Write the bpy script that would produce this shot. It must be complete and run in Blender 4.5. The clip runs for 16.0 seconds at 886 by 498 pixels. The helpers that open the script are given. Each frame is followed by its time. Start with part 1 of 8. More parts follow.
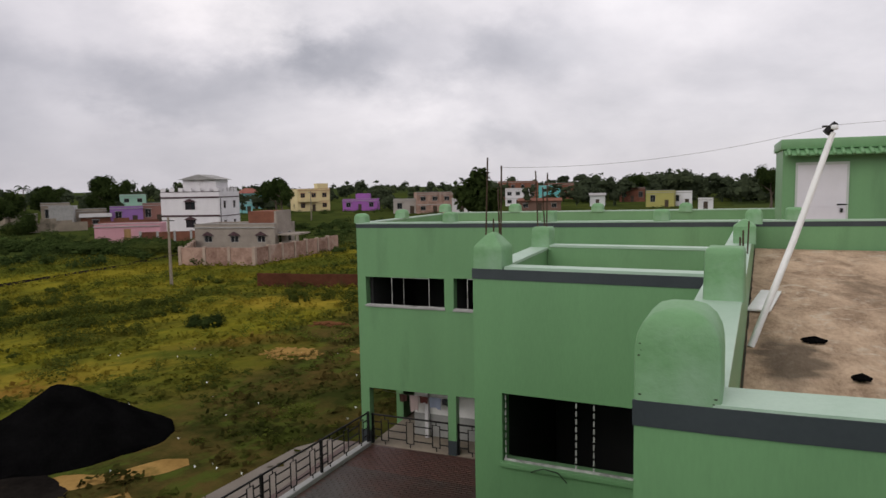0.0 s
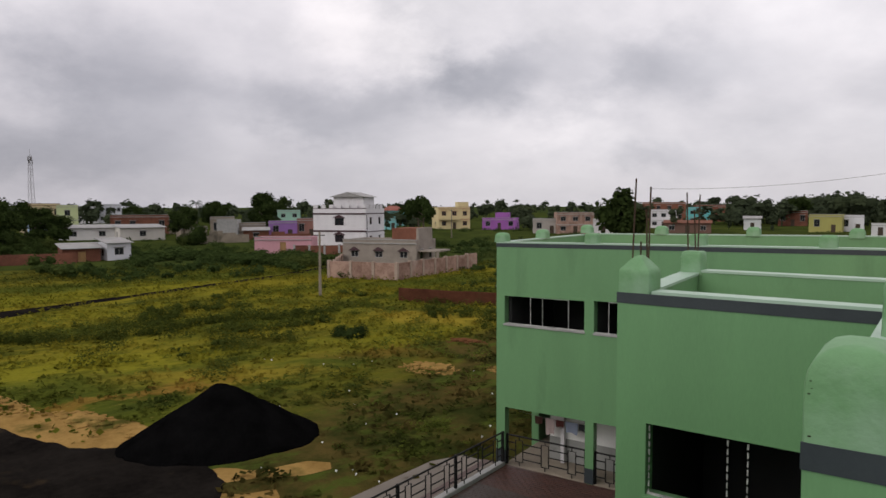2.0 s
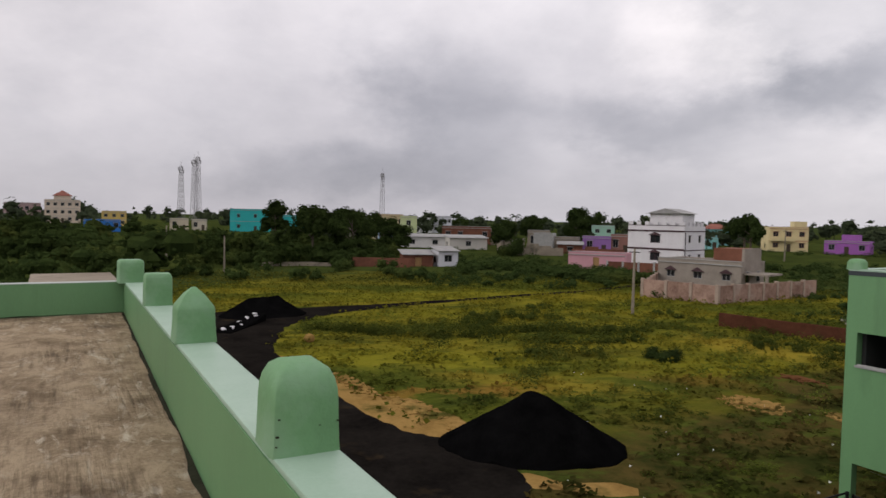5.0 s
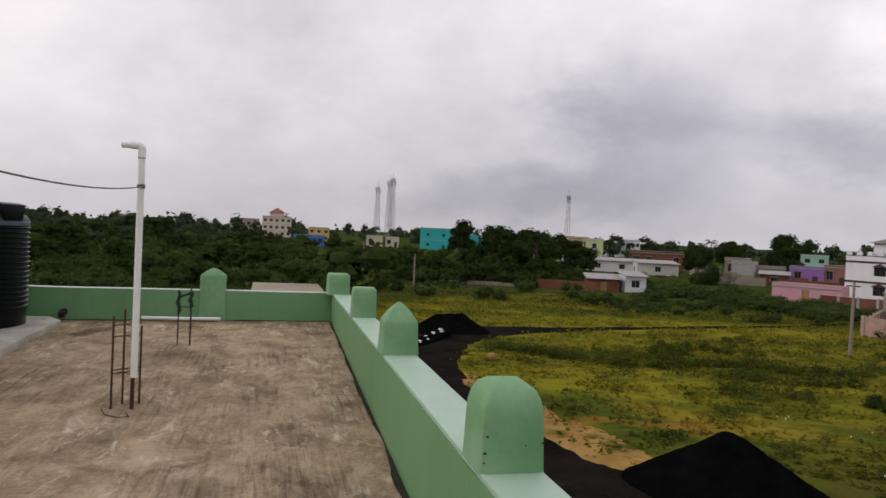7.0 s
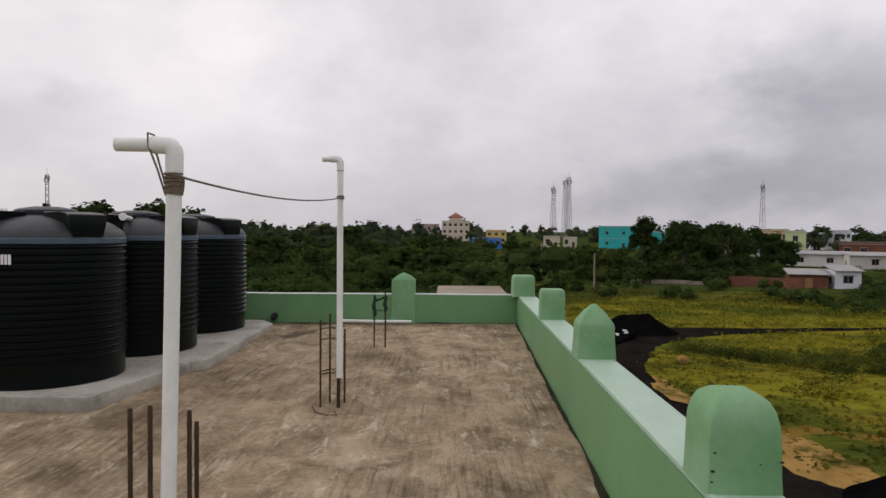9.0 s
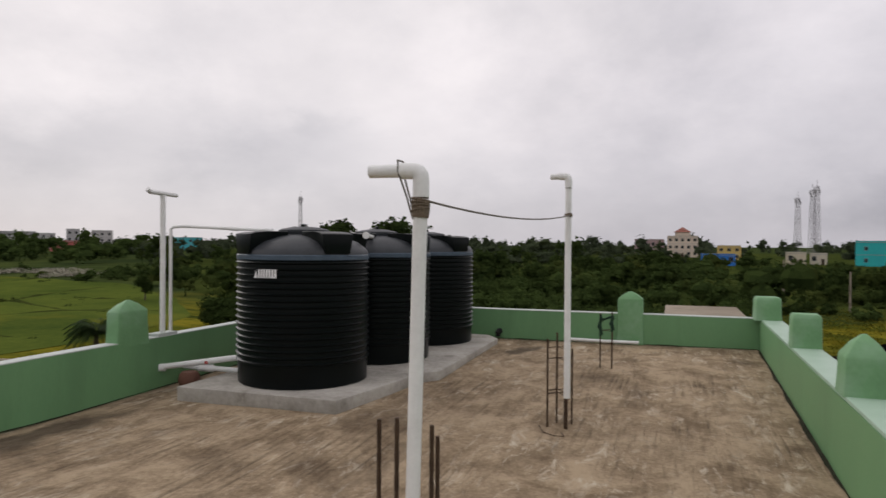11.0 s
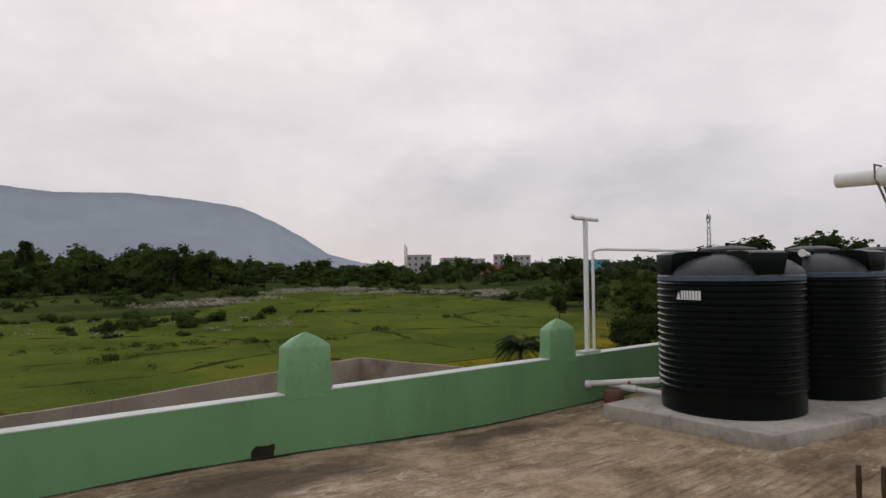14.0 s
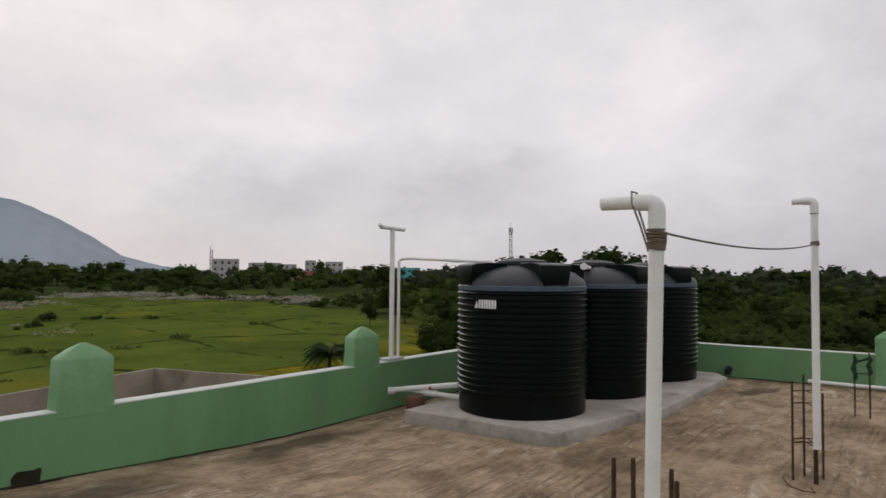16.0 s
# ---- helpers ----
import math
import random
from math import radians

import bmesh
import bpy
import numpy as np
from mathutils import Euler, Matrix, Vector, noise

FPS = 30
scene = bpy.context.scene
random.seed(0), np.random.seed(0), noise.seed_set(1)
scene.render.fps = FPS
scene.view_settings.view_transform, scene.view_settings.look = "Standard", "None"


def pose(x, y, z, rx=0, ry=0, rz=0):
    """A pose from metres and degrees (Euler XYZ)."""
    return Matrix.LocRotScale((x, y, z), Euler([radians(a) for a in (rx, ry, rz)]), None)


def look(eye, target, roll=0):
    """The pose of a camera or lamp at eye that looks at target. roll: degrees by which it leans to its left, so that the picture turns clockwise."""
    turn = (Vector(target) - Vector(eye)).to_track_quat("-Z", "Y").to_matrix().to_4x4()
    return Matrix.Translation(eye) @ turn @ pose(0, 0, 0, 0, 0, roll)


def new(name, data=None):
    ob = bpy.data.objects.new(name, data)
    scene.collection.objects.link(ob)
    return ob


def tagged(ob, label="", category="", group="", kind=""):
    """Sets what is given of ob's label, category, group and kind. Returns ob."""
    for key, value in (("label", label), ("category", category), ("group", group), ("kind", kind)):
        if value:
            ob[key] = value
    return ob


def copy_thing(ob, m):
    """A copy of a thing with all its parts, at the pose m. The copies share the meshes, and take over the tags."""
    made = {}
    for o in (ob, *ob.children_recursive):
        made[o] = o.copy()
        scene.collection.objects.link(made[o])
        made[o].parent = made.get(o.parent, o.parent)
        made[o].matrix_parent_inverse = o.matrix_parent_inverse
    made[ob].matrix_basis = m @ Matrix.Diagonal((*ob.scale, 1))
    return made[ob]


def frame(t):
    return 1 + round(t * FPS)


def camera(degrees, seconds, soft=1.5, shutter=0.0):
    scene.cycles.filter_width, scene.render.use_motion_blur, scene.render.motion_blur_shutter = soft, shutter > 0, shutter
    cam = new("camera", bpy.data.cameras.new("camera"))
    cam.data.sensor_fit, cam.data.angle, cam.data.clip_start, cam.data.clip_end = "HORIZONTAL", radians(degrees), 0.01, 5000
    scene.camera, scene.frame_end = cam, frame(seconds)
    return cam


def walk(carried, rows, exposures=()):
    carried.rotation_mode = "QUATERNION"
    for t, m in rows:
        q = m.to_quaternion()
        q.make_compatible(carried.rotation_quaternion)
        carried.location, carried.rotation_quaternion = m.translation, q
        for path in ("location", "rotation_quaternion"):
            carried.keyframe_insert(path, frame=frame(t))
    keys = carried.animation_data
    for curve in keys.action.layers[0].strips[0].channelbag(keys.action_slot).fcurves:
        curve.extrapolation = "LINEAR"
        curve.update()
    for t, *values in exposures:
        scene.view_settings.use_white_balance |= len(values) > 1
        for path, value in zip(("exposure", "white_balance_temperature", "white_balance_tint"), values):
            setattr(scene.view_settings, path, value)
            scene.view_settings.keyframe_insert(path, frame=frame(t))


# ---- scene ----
cam = camera(66.1, 16.0, shutter=0.2)
SKY = 1.0
PATH = [
    (0, (0.409, 0.254, 1.687), (-0.355, 2.093, 1.502), -1.0),
    (0.5, (0.406, 0.253, 1.687), (-0.44, 2.056, 1.512), -1.0),
    (1, (0.394, 0.264, 1.683), (-0.523, 2.033, 1.51), -0.7),
    (1.5, (0.385, 0.25, 1.691), (-0.639, 1.962, 1.541), -0.8),
    (2, (0.374, 0.206, 1.696), (-0.747, 1.858, 1.571), -0.2),
    (2.5, (0.356, 0.18, 1.707), (-0.854, 1.768, 1.593), 0.1),
    (3, (0.306, 0.221, 1.708), (-0.989, 1.741, 1.599), 0.4),
    (3.5, (0.28, 0.231, 1.705), (-1.103, 1.672, 1.599), 0.6),
    (4, (0.274, 0.205, 1.711), (-1.251, 1.496, 1.616), 0.5),
    (4.5, (0.208, 0.189, 1.701), (-1.436, 1.325, 1.611), 0.8),
    (5, (0.195, 0.168, 1.699), (-1.536, 1.166, 1.611), 1.2),
    (7.5, (0.205, 0.017, 1.714), (-1.766, 0.353, 1.67), 2.4),
    (8, (0.153, 0.003, 1.706), (-1.84, 0.156, 1.654), 1.7),
    (10.5, (0.049, -0.138, 1.72), (-1.924, -0.464, 1.683), -0.4),
    (11, (0.036, -0.14, 1.729), (-1.86, -0.777, 1.716), 0.4),
    (11.5, (0.043, -0.174, 1.733), (-1.744, -1.072, 1.739), -0.0),
    (12, (0.075, -0.2, 1.737), (-1.6, -1.292, 1.755), -0.3),
    (12.5, (0.086, -0.227, 1.737), (-1.499, -1.446, 1.765), -0.6),
    (13, (0.091, -0.251, 1.74), (-1.413, -1.57, 1.772), -0.6),
    (13.5, (0.111, -0.26, 1.738), (-1.264, -1.712, 1.784), -0.6),
    (14, (0.127, -0.266, 1.732), (-1.111, -1.836, 1.784), -0.7),
    (14.5, (0.132, -0.263, 1.732), (-1.082, -1.852, 1.797), -0.4),
    (15, (0.123, -0.252, 1.735), (-1.178, -1.77, 1.803), 0.1),
    (15.5, (0.098, -0.236, 1.741), (-1.374, -1.589, 1.816), 0.3),
    (16, (0.09, -0.212, 1.741), (-1.525, -1.389, 1.812), 0.4),
]
walk(cam, [(t, look(eye, target, roll)) for t, eye, target, roll in PATH], [(0.0, 0.0), (2.0, -0.02), (4.0, -0.05), (8.0, -0.02), (11.5, -0.08), (12.5, -0.15), (16.0, -0.14)])

# ---- world and light: an overcast afternoon ----
world = bpy.data.worlds.new("overcast_sky")
scene.world = world
world.use_nodes = True
wn, wl = world.node_tree.nodes, world.node_tree.links
wn.clear()


def wnode(kind, **values):
    n = wn.new(kind)
    for key, v in values.items():
        n.inputs[key].default_value = v
    return n


def wmath(op, a, b=None):
    n = wn.new("ShaderNodeMath")
    n.operation = op
    for i, v in enumerate((a, b)):
        if v is None:
            continue
        if isinstance(v, (int, float)):
            n.inputs[i].default_value = v
        else:
            wl.new(v, n.inputs[i])
    return n.outputs[0]


coord = wn.new("ShaderNodeTexCoord")
split = wn.new("ShaderNodeSeparateXYZ")
wl.new(coord.outputs["Generated"], split.inputs[0])
up = wmath("ADD", wmath("MAXIMUM", split.outputs["Z"], 0.0), 0.36)
plane = wn.new("ShaderNodeCombineXYZ")
wl.new(wmath("DIVIDE", split.outputs["X"], up), plane.inputs[0])
wl.new(wmath("DIVIDE", split.outputs["Y"], up), plane.inputs[1])
big = wnode("ShaderNodeTexNoise", Scale=1.15, Detail=8.0, Roughness=0.54, Distortion=0.25)
wl.new(plane.outputs[0], big.inputs["Vector"])
ramp = wn.new("ShaderNodeValToRGB")
wl.new(big.outputs["Fac"], ramp.inputs[0])
el = ramp.color_ramp.elements
el[0].position, el[0].color = 0.31, (0.70, 0.680, 0.715, 1)
el[1].position, el[1].color = 0.62, (1.17, 1.115, 1.145, 1)
mid = el.new(0.465)
mid.color = (0.935, 0.893, 0.93, 1)
# a paler, slightly warm veil low in the south-west, thicker grey in the north-west
low = wn.new("ShaderNodeMapRange")
low.inputs["From Min"].default_value, low.inputs["From Max"].default_value = -0.2, 1.0
wl.new(wmath("ADD", wmath("MULTIPLY", split.outputs["X"], -0.45), wmath("MULTIPLY", split.outputs["Y"], -0.85)), low.inputs["Value"])
veil = wn.new("ShaderNodeMix")
veil.data_type = "RGBA"
veil.inputs[7].default_value = (0.90, 0.838, 0.838, 1)
wl.new(wmath("MULTIPLY", low.outputs["Result"], 0.72), veil.inputs[0])
wl.new(ramp.outputs[0], veil.inputs[6])
grey = wn.new("ShaderNodeMapRange")
grey.inputs["From Min"].default_value, grey.inputs["From Max"].default_value = 0.34, 0.02
wl.new(split.outputs["Z"], grey.inputs["Value"])
bank = wn.new("ShaderNodeMix")
bank.data_type = "RGBA"
bank.inputs[7].default_value = (0.55, 0.53, 0.575, 1)
wl.new(wmath("MULTIPLY", wmath("MULTIPLY", grey.outputs["Result"], wmath("SUBTRACT", 1.0, wmath("MULTIPLY", low.outputs["Result"], 0.15))), 0.74), bank.inputs[0])
wl.new(veil.outputs[2], bank.inputs[6])
sky = wn.new("ShaderNodeTexSky")
sky.sky_type, sky.sun_disc = "NISHITA", False
sky.sun_elevation, sky.sun_rotation = radians(28), radians(200)
thin = wn.new("ShaderNodeMix")
thin.data_type = "RGBA"
thin.inputs[0].default_value = 0.05
skybg = wn.new("ShaderNodeMix")
skybg.data_type, skybg.blend_type = "RGBA", "MULTIPLY"
skybg.inputs[0].default_value = 1.0
skybg.inputs[7].default_value = (0.1, 0.1, 0.1, 1)
wl.new(sky.outputs[0], skybg.inputs[6])
# a heavier cloud bank in the west-north-west
heavy = wn.new("ShaderNodeMapRange")
heavy.interpolation_type = "SMOOTHSTEP"
heavy.inputs["From Min"].default_value, heavy.inputs["From Max"].default_value = 0.72, 1.0
wl.new(wmath("ADD", wmath("MULTIPLY", split.outputs["X"], -0.96), wmath("MULTIPLY", split.outputs["Y"], 0.28)), heavy.inputs["Value"])
weigh = wn.new("ShaderNodeMix")
weigh.data_type, weigh.blend_type = "RGBA", "MULTIPLY"
weigh.inputs[7].default_value = (0.84, 0.84, 0.86, 1)
wl.new(heavy.outputs["Result"], weigh.inputs[0])
wl.new(bank.outputs[2], weigh.inputs[6])
# single clouds and gaps between them, by bearing and height: bearing from 160 degrees, height, half width, half height, lean, weight
CLOUDS = [
    (-38.9, 10.6, 9.5, 3.0, -12, -0.40), (-24.5, 7.9, 10.5, 3.0, 8, -0.30), (-53.3, 10.1, 9.5, 3.8, -8, -0.27), (-53.2, 3.4, 5.5, 1.3, 0, -0.14),
    (-29.6, 13.8, 7.0, 3.8, 15, 0.26), (-43.5, 6.2, 9.0, 2.0, -10, 0.13), (-10.3, 9.8, 9.5, 5.6, 20, -0.33), (-3.0, 4.0, 15.0, 2.6, -4, -0.22),
    (-27.0, 14.6, 5.0, 4.0, 0, 0.12), (-12.1, 2.5, 10.0, 3.0, 0, -0.16), (36.0, 12.5, 20.0, 9.5, 0, 0.15), (70.9, 7.0, 9.5, 2.8, -8, -0.15),
    (51.3, 7.6, 9.5, 3.0, -10, -0.12), (68.5, 12.3, 15.0, 2.6, 0, 0.09), (48.8, 10.3, 3.0, 1.7, 0, -0.09),
]
turn_x = wmath("ADD", wmath("MULTIPLY", split.outputs["X"], math.cos(radians(160))), wmath("MULTIPLY", split.outputs["Y"], math.sin(radians(160))))
turn_y = wmath("SUBTRACT", wmath("MULTIPLY", split.outputs["Y"], math.cos(radians(160))), wmath("MULTIPLY", split.outputs["X"], math.sin(radians(160))))
bearing = wn.new("ShaderNodeCombineXYZ")
wl.new(wmath("MULTIPLY", wmath("ARCTAN2", turn_y, turn_x), 57.296), bearing.inputs[0])
wl.new(wmath("MULTIPLY", wmath("ARCSINE", split.outputs["Z"]), 57.296), bearing.inputs[1])
flat = wn.new("ShaderNodeMapping")
flat.inputs["Scale"].default_value = (0.085, 0.13, 1)
wl.new(bearing.outputs[0], flat.inputs[0])
billow = wnode("ShaderNodeTexNoise", Scale=1.5, Detail=9.0, Roughness=0.60, Distortion=0.0)
wl.new(flat.outputs[0], billow.inputs["Vector"])
lean = wn.new("ShaderNodeVectorMath")
lean.operation = "MULTIPLY_ADD"
lean.inputs[1].default_value, lean.inputs[2].default_value = (12.0, 7.0, 0), (-6.0, -3.5, 0)
wl.new(billow.outputs["Color"], lean.inputs[0])
drift = wn.new("ShaderNodeVectorMath")
wl.new(bearing.outputs[0], drift.inputs[0])
wl.new(lean.outputs[0], drift.inputs[1])
weight = 1.0
for az, high, wide, tall, slant, amount in CLOUDS:
    place = wn.new("ShaderNodeMapping")
    place.vector_type = "TEXTURE"
    place.inputs["Location"].default_value, place.inputs["Rotation"].default_value, place.inputs["Scale"].default_value = (az, high, 0), (0, 0, radians(slant)), (wide, tall, 1)
    wl.new(drift.outputs[0], place.inputs[0])
    reach = wn.new("ShaderNodeVectorMath")
    reach.operation = "LENGTH"
    wl.new(place.outputs[0], reach.inputs[0])
    fade = wn.new("ShaderNodeMapRange")
    fade.interpolation_type = "SMOOTHSTEP"
    for key, v in (("From Min", 1.25), ("From Max", 0.1), ("To Min", 0.0), ("To Max", amount)):
        fade.inputs[key].default_value = v
    wl.new(reach.outputs["Value"], fade.inputs["Value"])
    weight = wmath("ADD", fade.outputs["Result"], weight)
weight = wmath("ADD", weight, wmath("MULTIPLY", wmath("SUBTRACT", billow.outputs["Fac"], 0.5), 0.34))
belly = wn.new("ShaderNodeCombineXYZ")
for slot, power in enumerate((1.06, 1.0, 0.90)):
    wl.new(wmath("POWER", weight, power), belly.inputs[slot])
cloudy = wn.new("ShaderNodeVectorMath")
cloudy.operation = "MULTIPLY"
wl.new(weigh.outputs[2], cloudy.inputs[0])
wl.new(belly.outputs[0], cloudy.inputs[1])
wl.new(cloudy.outputs[0], thin.inputs[6])
wl.new(skybg.outputs[2], thin.inputs[7])
back = wn.new("ShaderNodeBackground")
back.inputs["Strength"].default_value = SKY
wl.new(thin.outputs[2], back.inputs["Color"])
wout = wn.new("ShaderNodeOutputWorld")
wl.new(back.outputs[0], wout.inputs[0])

lamp = bpy.data.lights.new("sun", "SUN")
lamp.energy, lamp.angle, lamp.color = 0.85, radians(40), (1.0, 0.965, 0.92)
sun = new("sun", lamp)
sun.matrix_world = look((0, 0, 60), (113 * math.sin(radians(20)), 113 * math.cos(radians(20)), 0))

# ---- materials ----


def nodes_of(name):
    m = bpy.data.materials.new(name)
    m.use_nodes = True
    t = m.node_tree
    b = t.nodes["Principled BSDF"]
    return m, t.nodes, t.links, b


def surface(name, dark, light, scale=3.0, rough=0.8, bump=0.15, fine=40.0, stretch=(1, 1, 1), metal=0.0, third=None, third_at=0.6, island=0.0, random_object=0.0, distance=0.02, spec=0.4, lo=0.42, hi=1.02, grain=0.45, third_scale=0.55, third_wide=0.14, leafy=0.0):
    """A surface whose colour wanders between dark and light at two sizes, with a fine relief. third: stains of another colour."""
    m, n, l, b = nodes_of(name)
    tc = n.new("ShaderNodeTexCoord")
    mp = n.new("ShaderNodeMapping")
    mp.inputs["Scale"].default_value = stretch
    l.new(tc.outputs["Object"], mp.inputs[0])
    n1 = n.new("ShaderNodeTexNoise")
    n1.inputs["Scale"].default_value, n1.inputs["Detail"].default_value, n1.inputs["Roughness"].default_value = scale, 6.0, 0.6
    n2 = n.new("ShaderNodeTexNoise")
    n2.inputs["Scale"].default_value, n2.inputs["Detail"].default_value, n2.inputs["Roughness"].default_value = fine, 4.0, 0.65
    for q in (n1, n2):
        l.new(mp.outputs[0], q.inputs["Vector"])
    add = n.new("ShaderNodeMath")
    add.operation = "MULTIPLY_ADD"
    l.new(n2.outputs["Fac"], add.inputs[0])
    add.inputs[1].default_value = grain
    l.new(n1.outputs["Fac"], add.inputs[2])
    value = add.outputs[0]
    if island or random_object:
        src = n.new("ShaderNodeNewGeometry").outputs["Random Per Island"] if island else n.new("ShaderNodeObjectInfo").outputs["Random"]
        more = n.new("ShaderNodeMath")
        more.operation = "MULTIPLY_ADD"
        l.new(src, more.inputs[0])
        more.inputs[1].default_value = island or random_object
        l.new(value, more.inputs[2])
        shift = n.new("ShaderNodeMath")
        shift.operation = "SUBTRACT"
        l.new(more.outputs[0], shift.inputs[0])
        shift.inputs[1].default_value = (island or random_object) / 2
        value = shift.outputs[0]
    r = n.new("ShaderNodeMapRange")
    r.inputs["From Min"].default_value, r.inputs["From Max"].default_value = lo, hi
    l.new(value, r.inputs["Value"])
    mix = n.new("ShaderNodeMix")
    mix.data_type = "RGBA"
    mix.inputs[6].default_value, mix.inputs[7].default_value = (*dark, 1), (*light, 1)
    l.new(r.outputs[0], mix.inputs[0])
    colour = mix.outputs[2]
    if third:
        n3 = n.new("ShaderNodeTexNoise")
        n3.inputs["Scale"].default_value, n3.inputs["Detail"].default_value, n3.inputs["Roughness"].default_value = scale * third_scale, 8.0, 0.62
        l.new(mp.outputs[0], n3.inputs["Vector"])
        r3 = n.new("ShaderNodeMapRange")
        r3.inputs["From Min"].default_value, r3.inputs["From Max"].default_value = third_at, third_at + third_wide
        l.new(n3.outputs["Fac"], r3.inputs["Value"])
        m3 = n.new("ShaderNodeMix")
        m3.data_type = "RGBA"
        m3.inputs[7].default_value = (*third, 1)
        l.new(r3.outputs[0], m3.inputs[0])
        l.new(colour, m3.inputs[6])
        colour = m3.outputs[2]
    l.new(colour, b.inputs["Base Color"])
    b.inputs["Roughness"].default_value, b.inputs["Metallic"].default_value = rough, metal
    b.inputs["Specular IOR Level"].default_value = spec
    if bump:
        bp = n.new("ShaderNodeBump")
        bp.inputs["Strength"].default_value, bp.inputs["Distance"].default_value = bump, distance
        l.new(add.outputs[0], bp.inputs["Height"])
        l.new(bp.outputs[0], b.inputs["Normal"])
    if leafy:
        thin_leaf = n.new("ShaderNodeBsdfTranslucent")
        l.new(colour, thin_leaf.inputs["Color"])
        both = n.new("ShaderNodeMixShader")
        both.inputs[0].default_value = leafy
        l.new(b.outputs[0], both.inputs[1])
        l.new(thin_leaf.outputs[0], both.inputs[2])
        l.new(both.outputs[0], n["Material Output"].inputs["Surface"])
    return m


def tone(c, k):
    return tuple(min(0.95, v * k) for v in c)


def plain(name, c, rough=0.7, spread=0.12, scale=2.0, bump=0.1, **more):
    return surface(name, tone(c, 1 - spread), tone(c, 1 + spread), scale, rough, bump, **more)


def roof_material(name, combing=1.0, tint=(1, 1, 1), stains=(), way=(1, 1)):
    """Weathered roof concrete: combed lines along the roof, pale scraped patches, brown stains."""
    m, n, l, b = nodes_of(name)
    hue = lambda c: tuple(v * k for v, k in zip(c, tint))
    tc = n.new("ShaderNodeTexCoord")

    def fbm(scale, detail=6.0, rough=0.6, stretch=(1, 1, 1), distort=0.0):
        mp = n.new("ShaderNodeMapping")
        mp.inputs["Scale"].default_value = (stretch[0] * way[0], stretch[1] * way[1], 1)
        mp.inputs["Rotation"].default_value = (0, 0, radians(2))
        l.new(tc.outputs["Object"], mp.inputs[0])
        q = n.new("ShaderNodeTexNoise")
        for key, v in (("Scale", scale), ("Detail", detail), ("Roughness", rough), ("Distortion", distort)):
            q.inputs[key].default_value = v
        l.new(mp.outputs[0], q.inputs["Vector"])
        return q.outputs["Fac"]

    def band(v, lo, hi):
        r = n.new("ShaderNodeMapRange")
        r.inputs["From Min"].default_value, r.inputs["From Max"].default_value = lo, hi
        l.new(v, r.inputs["Value"])
        return r.outputs[0]

    def calc(op, a, b2):
        q = n.new("ShaderNodeMath")
        q.operation = op
        for k, v in enumerate((a, b2)):
            if isinstance(v, (int, float)):
                q.inputs[k].default_value = v
            else:
                l.new(v, q.inputs[k])
        return q.outputs[0]

    def lay(below, above, by):
        x = n.new("ShaderNodeMix")
        x.data_type = "RGBA"
        l.new(by, x.inputs[0])
        for slot, v in ((6, below), (7, above)):
            if isinstance(v, tuple):
                x.inputs[slot].default_value = (*v, 1)
            else:
                l.new(v, x.inputs[slot])
        return x.outputs[2]

    mottle = fbm(2.6, 9, 0.70, (0.9, 1.1, 1), 0.5)
    grit = fbm(26.0, 6, 0.7)
    comb = fbm(1.0, 5, 0.62, (1.5, 21.0, 1))
    combed = calc("MULTIPLY", calc("MULTIPLY", band(comb, 0.42, 0.60), combing), band(fbm(0.8, 6, 0.65, (0.7, 1.2, 1)), 0.43, 0.60))
    tone_v = calc("ADD", calc("ADD", mottle, calc("MULTIPLY", calc("SUBTRACT", grit, 0.5), 0.45)), calc("MULTIPLY", combed, -0.06))
    c = lay(hue((0.178, 0.134, 0.090)), hue((0.385, 0.308, 0.218)), band(tone_v, 0.34, 0.62))
    c = lay(c, (0.50, 0.43, 0.33), calc("MULTIPLY", band(fbm(5.5, 9, 0.74, (0.55, 1.4, 1), 0.8), 0.53, 0.65), band(fbm(0.9, 4, 0.6), 0.38, 0.56)))
    c = lay(c, (0.098, 0.070, 0.046), calc("MULTIPLY", band(fbm(0.75, 8, 0.66, (0.8, 1.2, 1), 0.5), 0.55, 0.68), 0.7))
    c = lay(c, (0.075, 0.055, 0.038), calc("MULTIPLY", combed, calc("MULTIPLY", band(comb, 0.52, 0.66), 0.6)))
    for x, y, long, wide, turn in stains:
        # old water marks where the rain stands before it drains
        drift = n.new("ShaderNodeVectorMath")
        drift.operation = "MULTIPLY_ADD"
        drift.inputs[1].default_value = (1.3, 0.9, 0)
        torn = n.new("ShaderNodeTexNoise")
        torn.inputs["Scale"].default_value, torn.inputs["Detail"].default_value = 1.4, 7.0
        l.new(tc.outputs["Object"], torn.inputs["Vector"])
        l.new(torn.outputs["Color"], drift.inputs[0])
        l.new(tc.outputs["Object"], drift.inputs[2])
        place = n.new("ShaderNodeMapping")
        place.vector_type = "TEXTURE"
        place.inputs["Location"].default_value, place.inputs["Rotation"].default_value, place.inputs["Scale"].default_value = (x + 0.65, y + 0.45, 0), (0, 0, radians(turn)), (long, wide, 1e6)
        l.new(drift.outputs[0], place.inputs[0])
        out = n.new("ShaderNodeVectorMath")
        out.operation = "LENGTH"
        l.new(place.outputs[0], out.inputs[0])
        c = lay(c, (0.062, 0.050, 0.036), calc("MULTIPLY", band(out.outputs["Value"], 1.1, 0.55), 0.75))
    l.new(c, b.inputs["Base Color"])
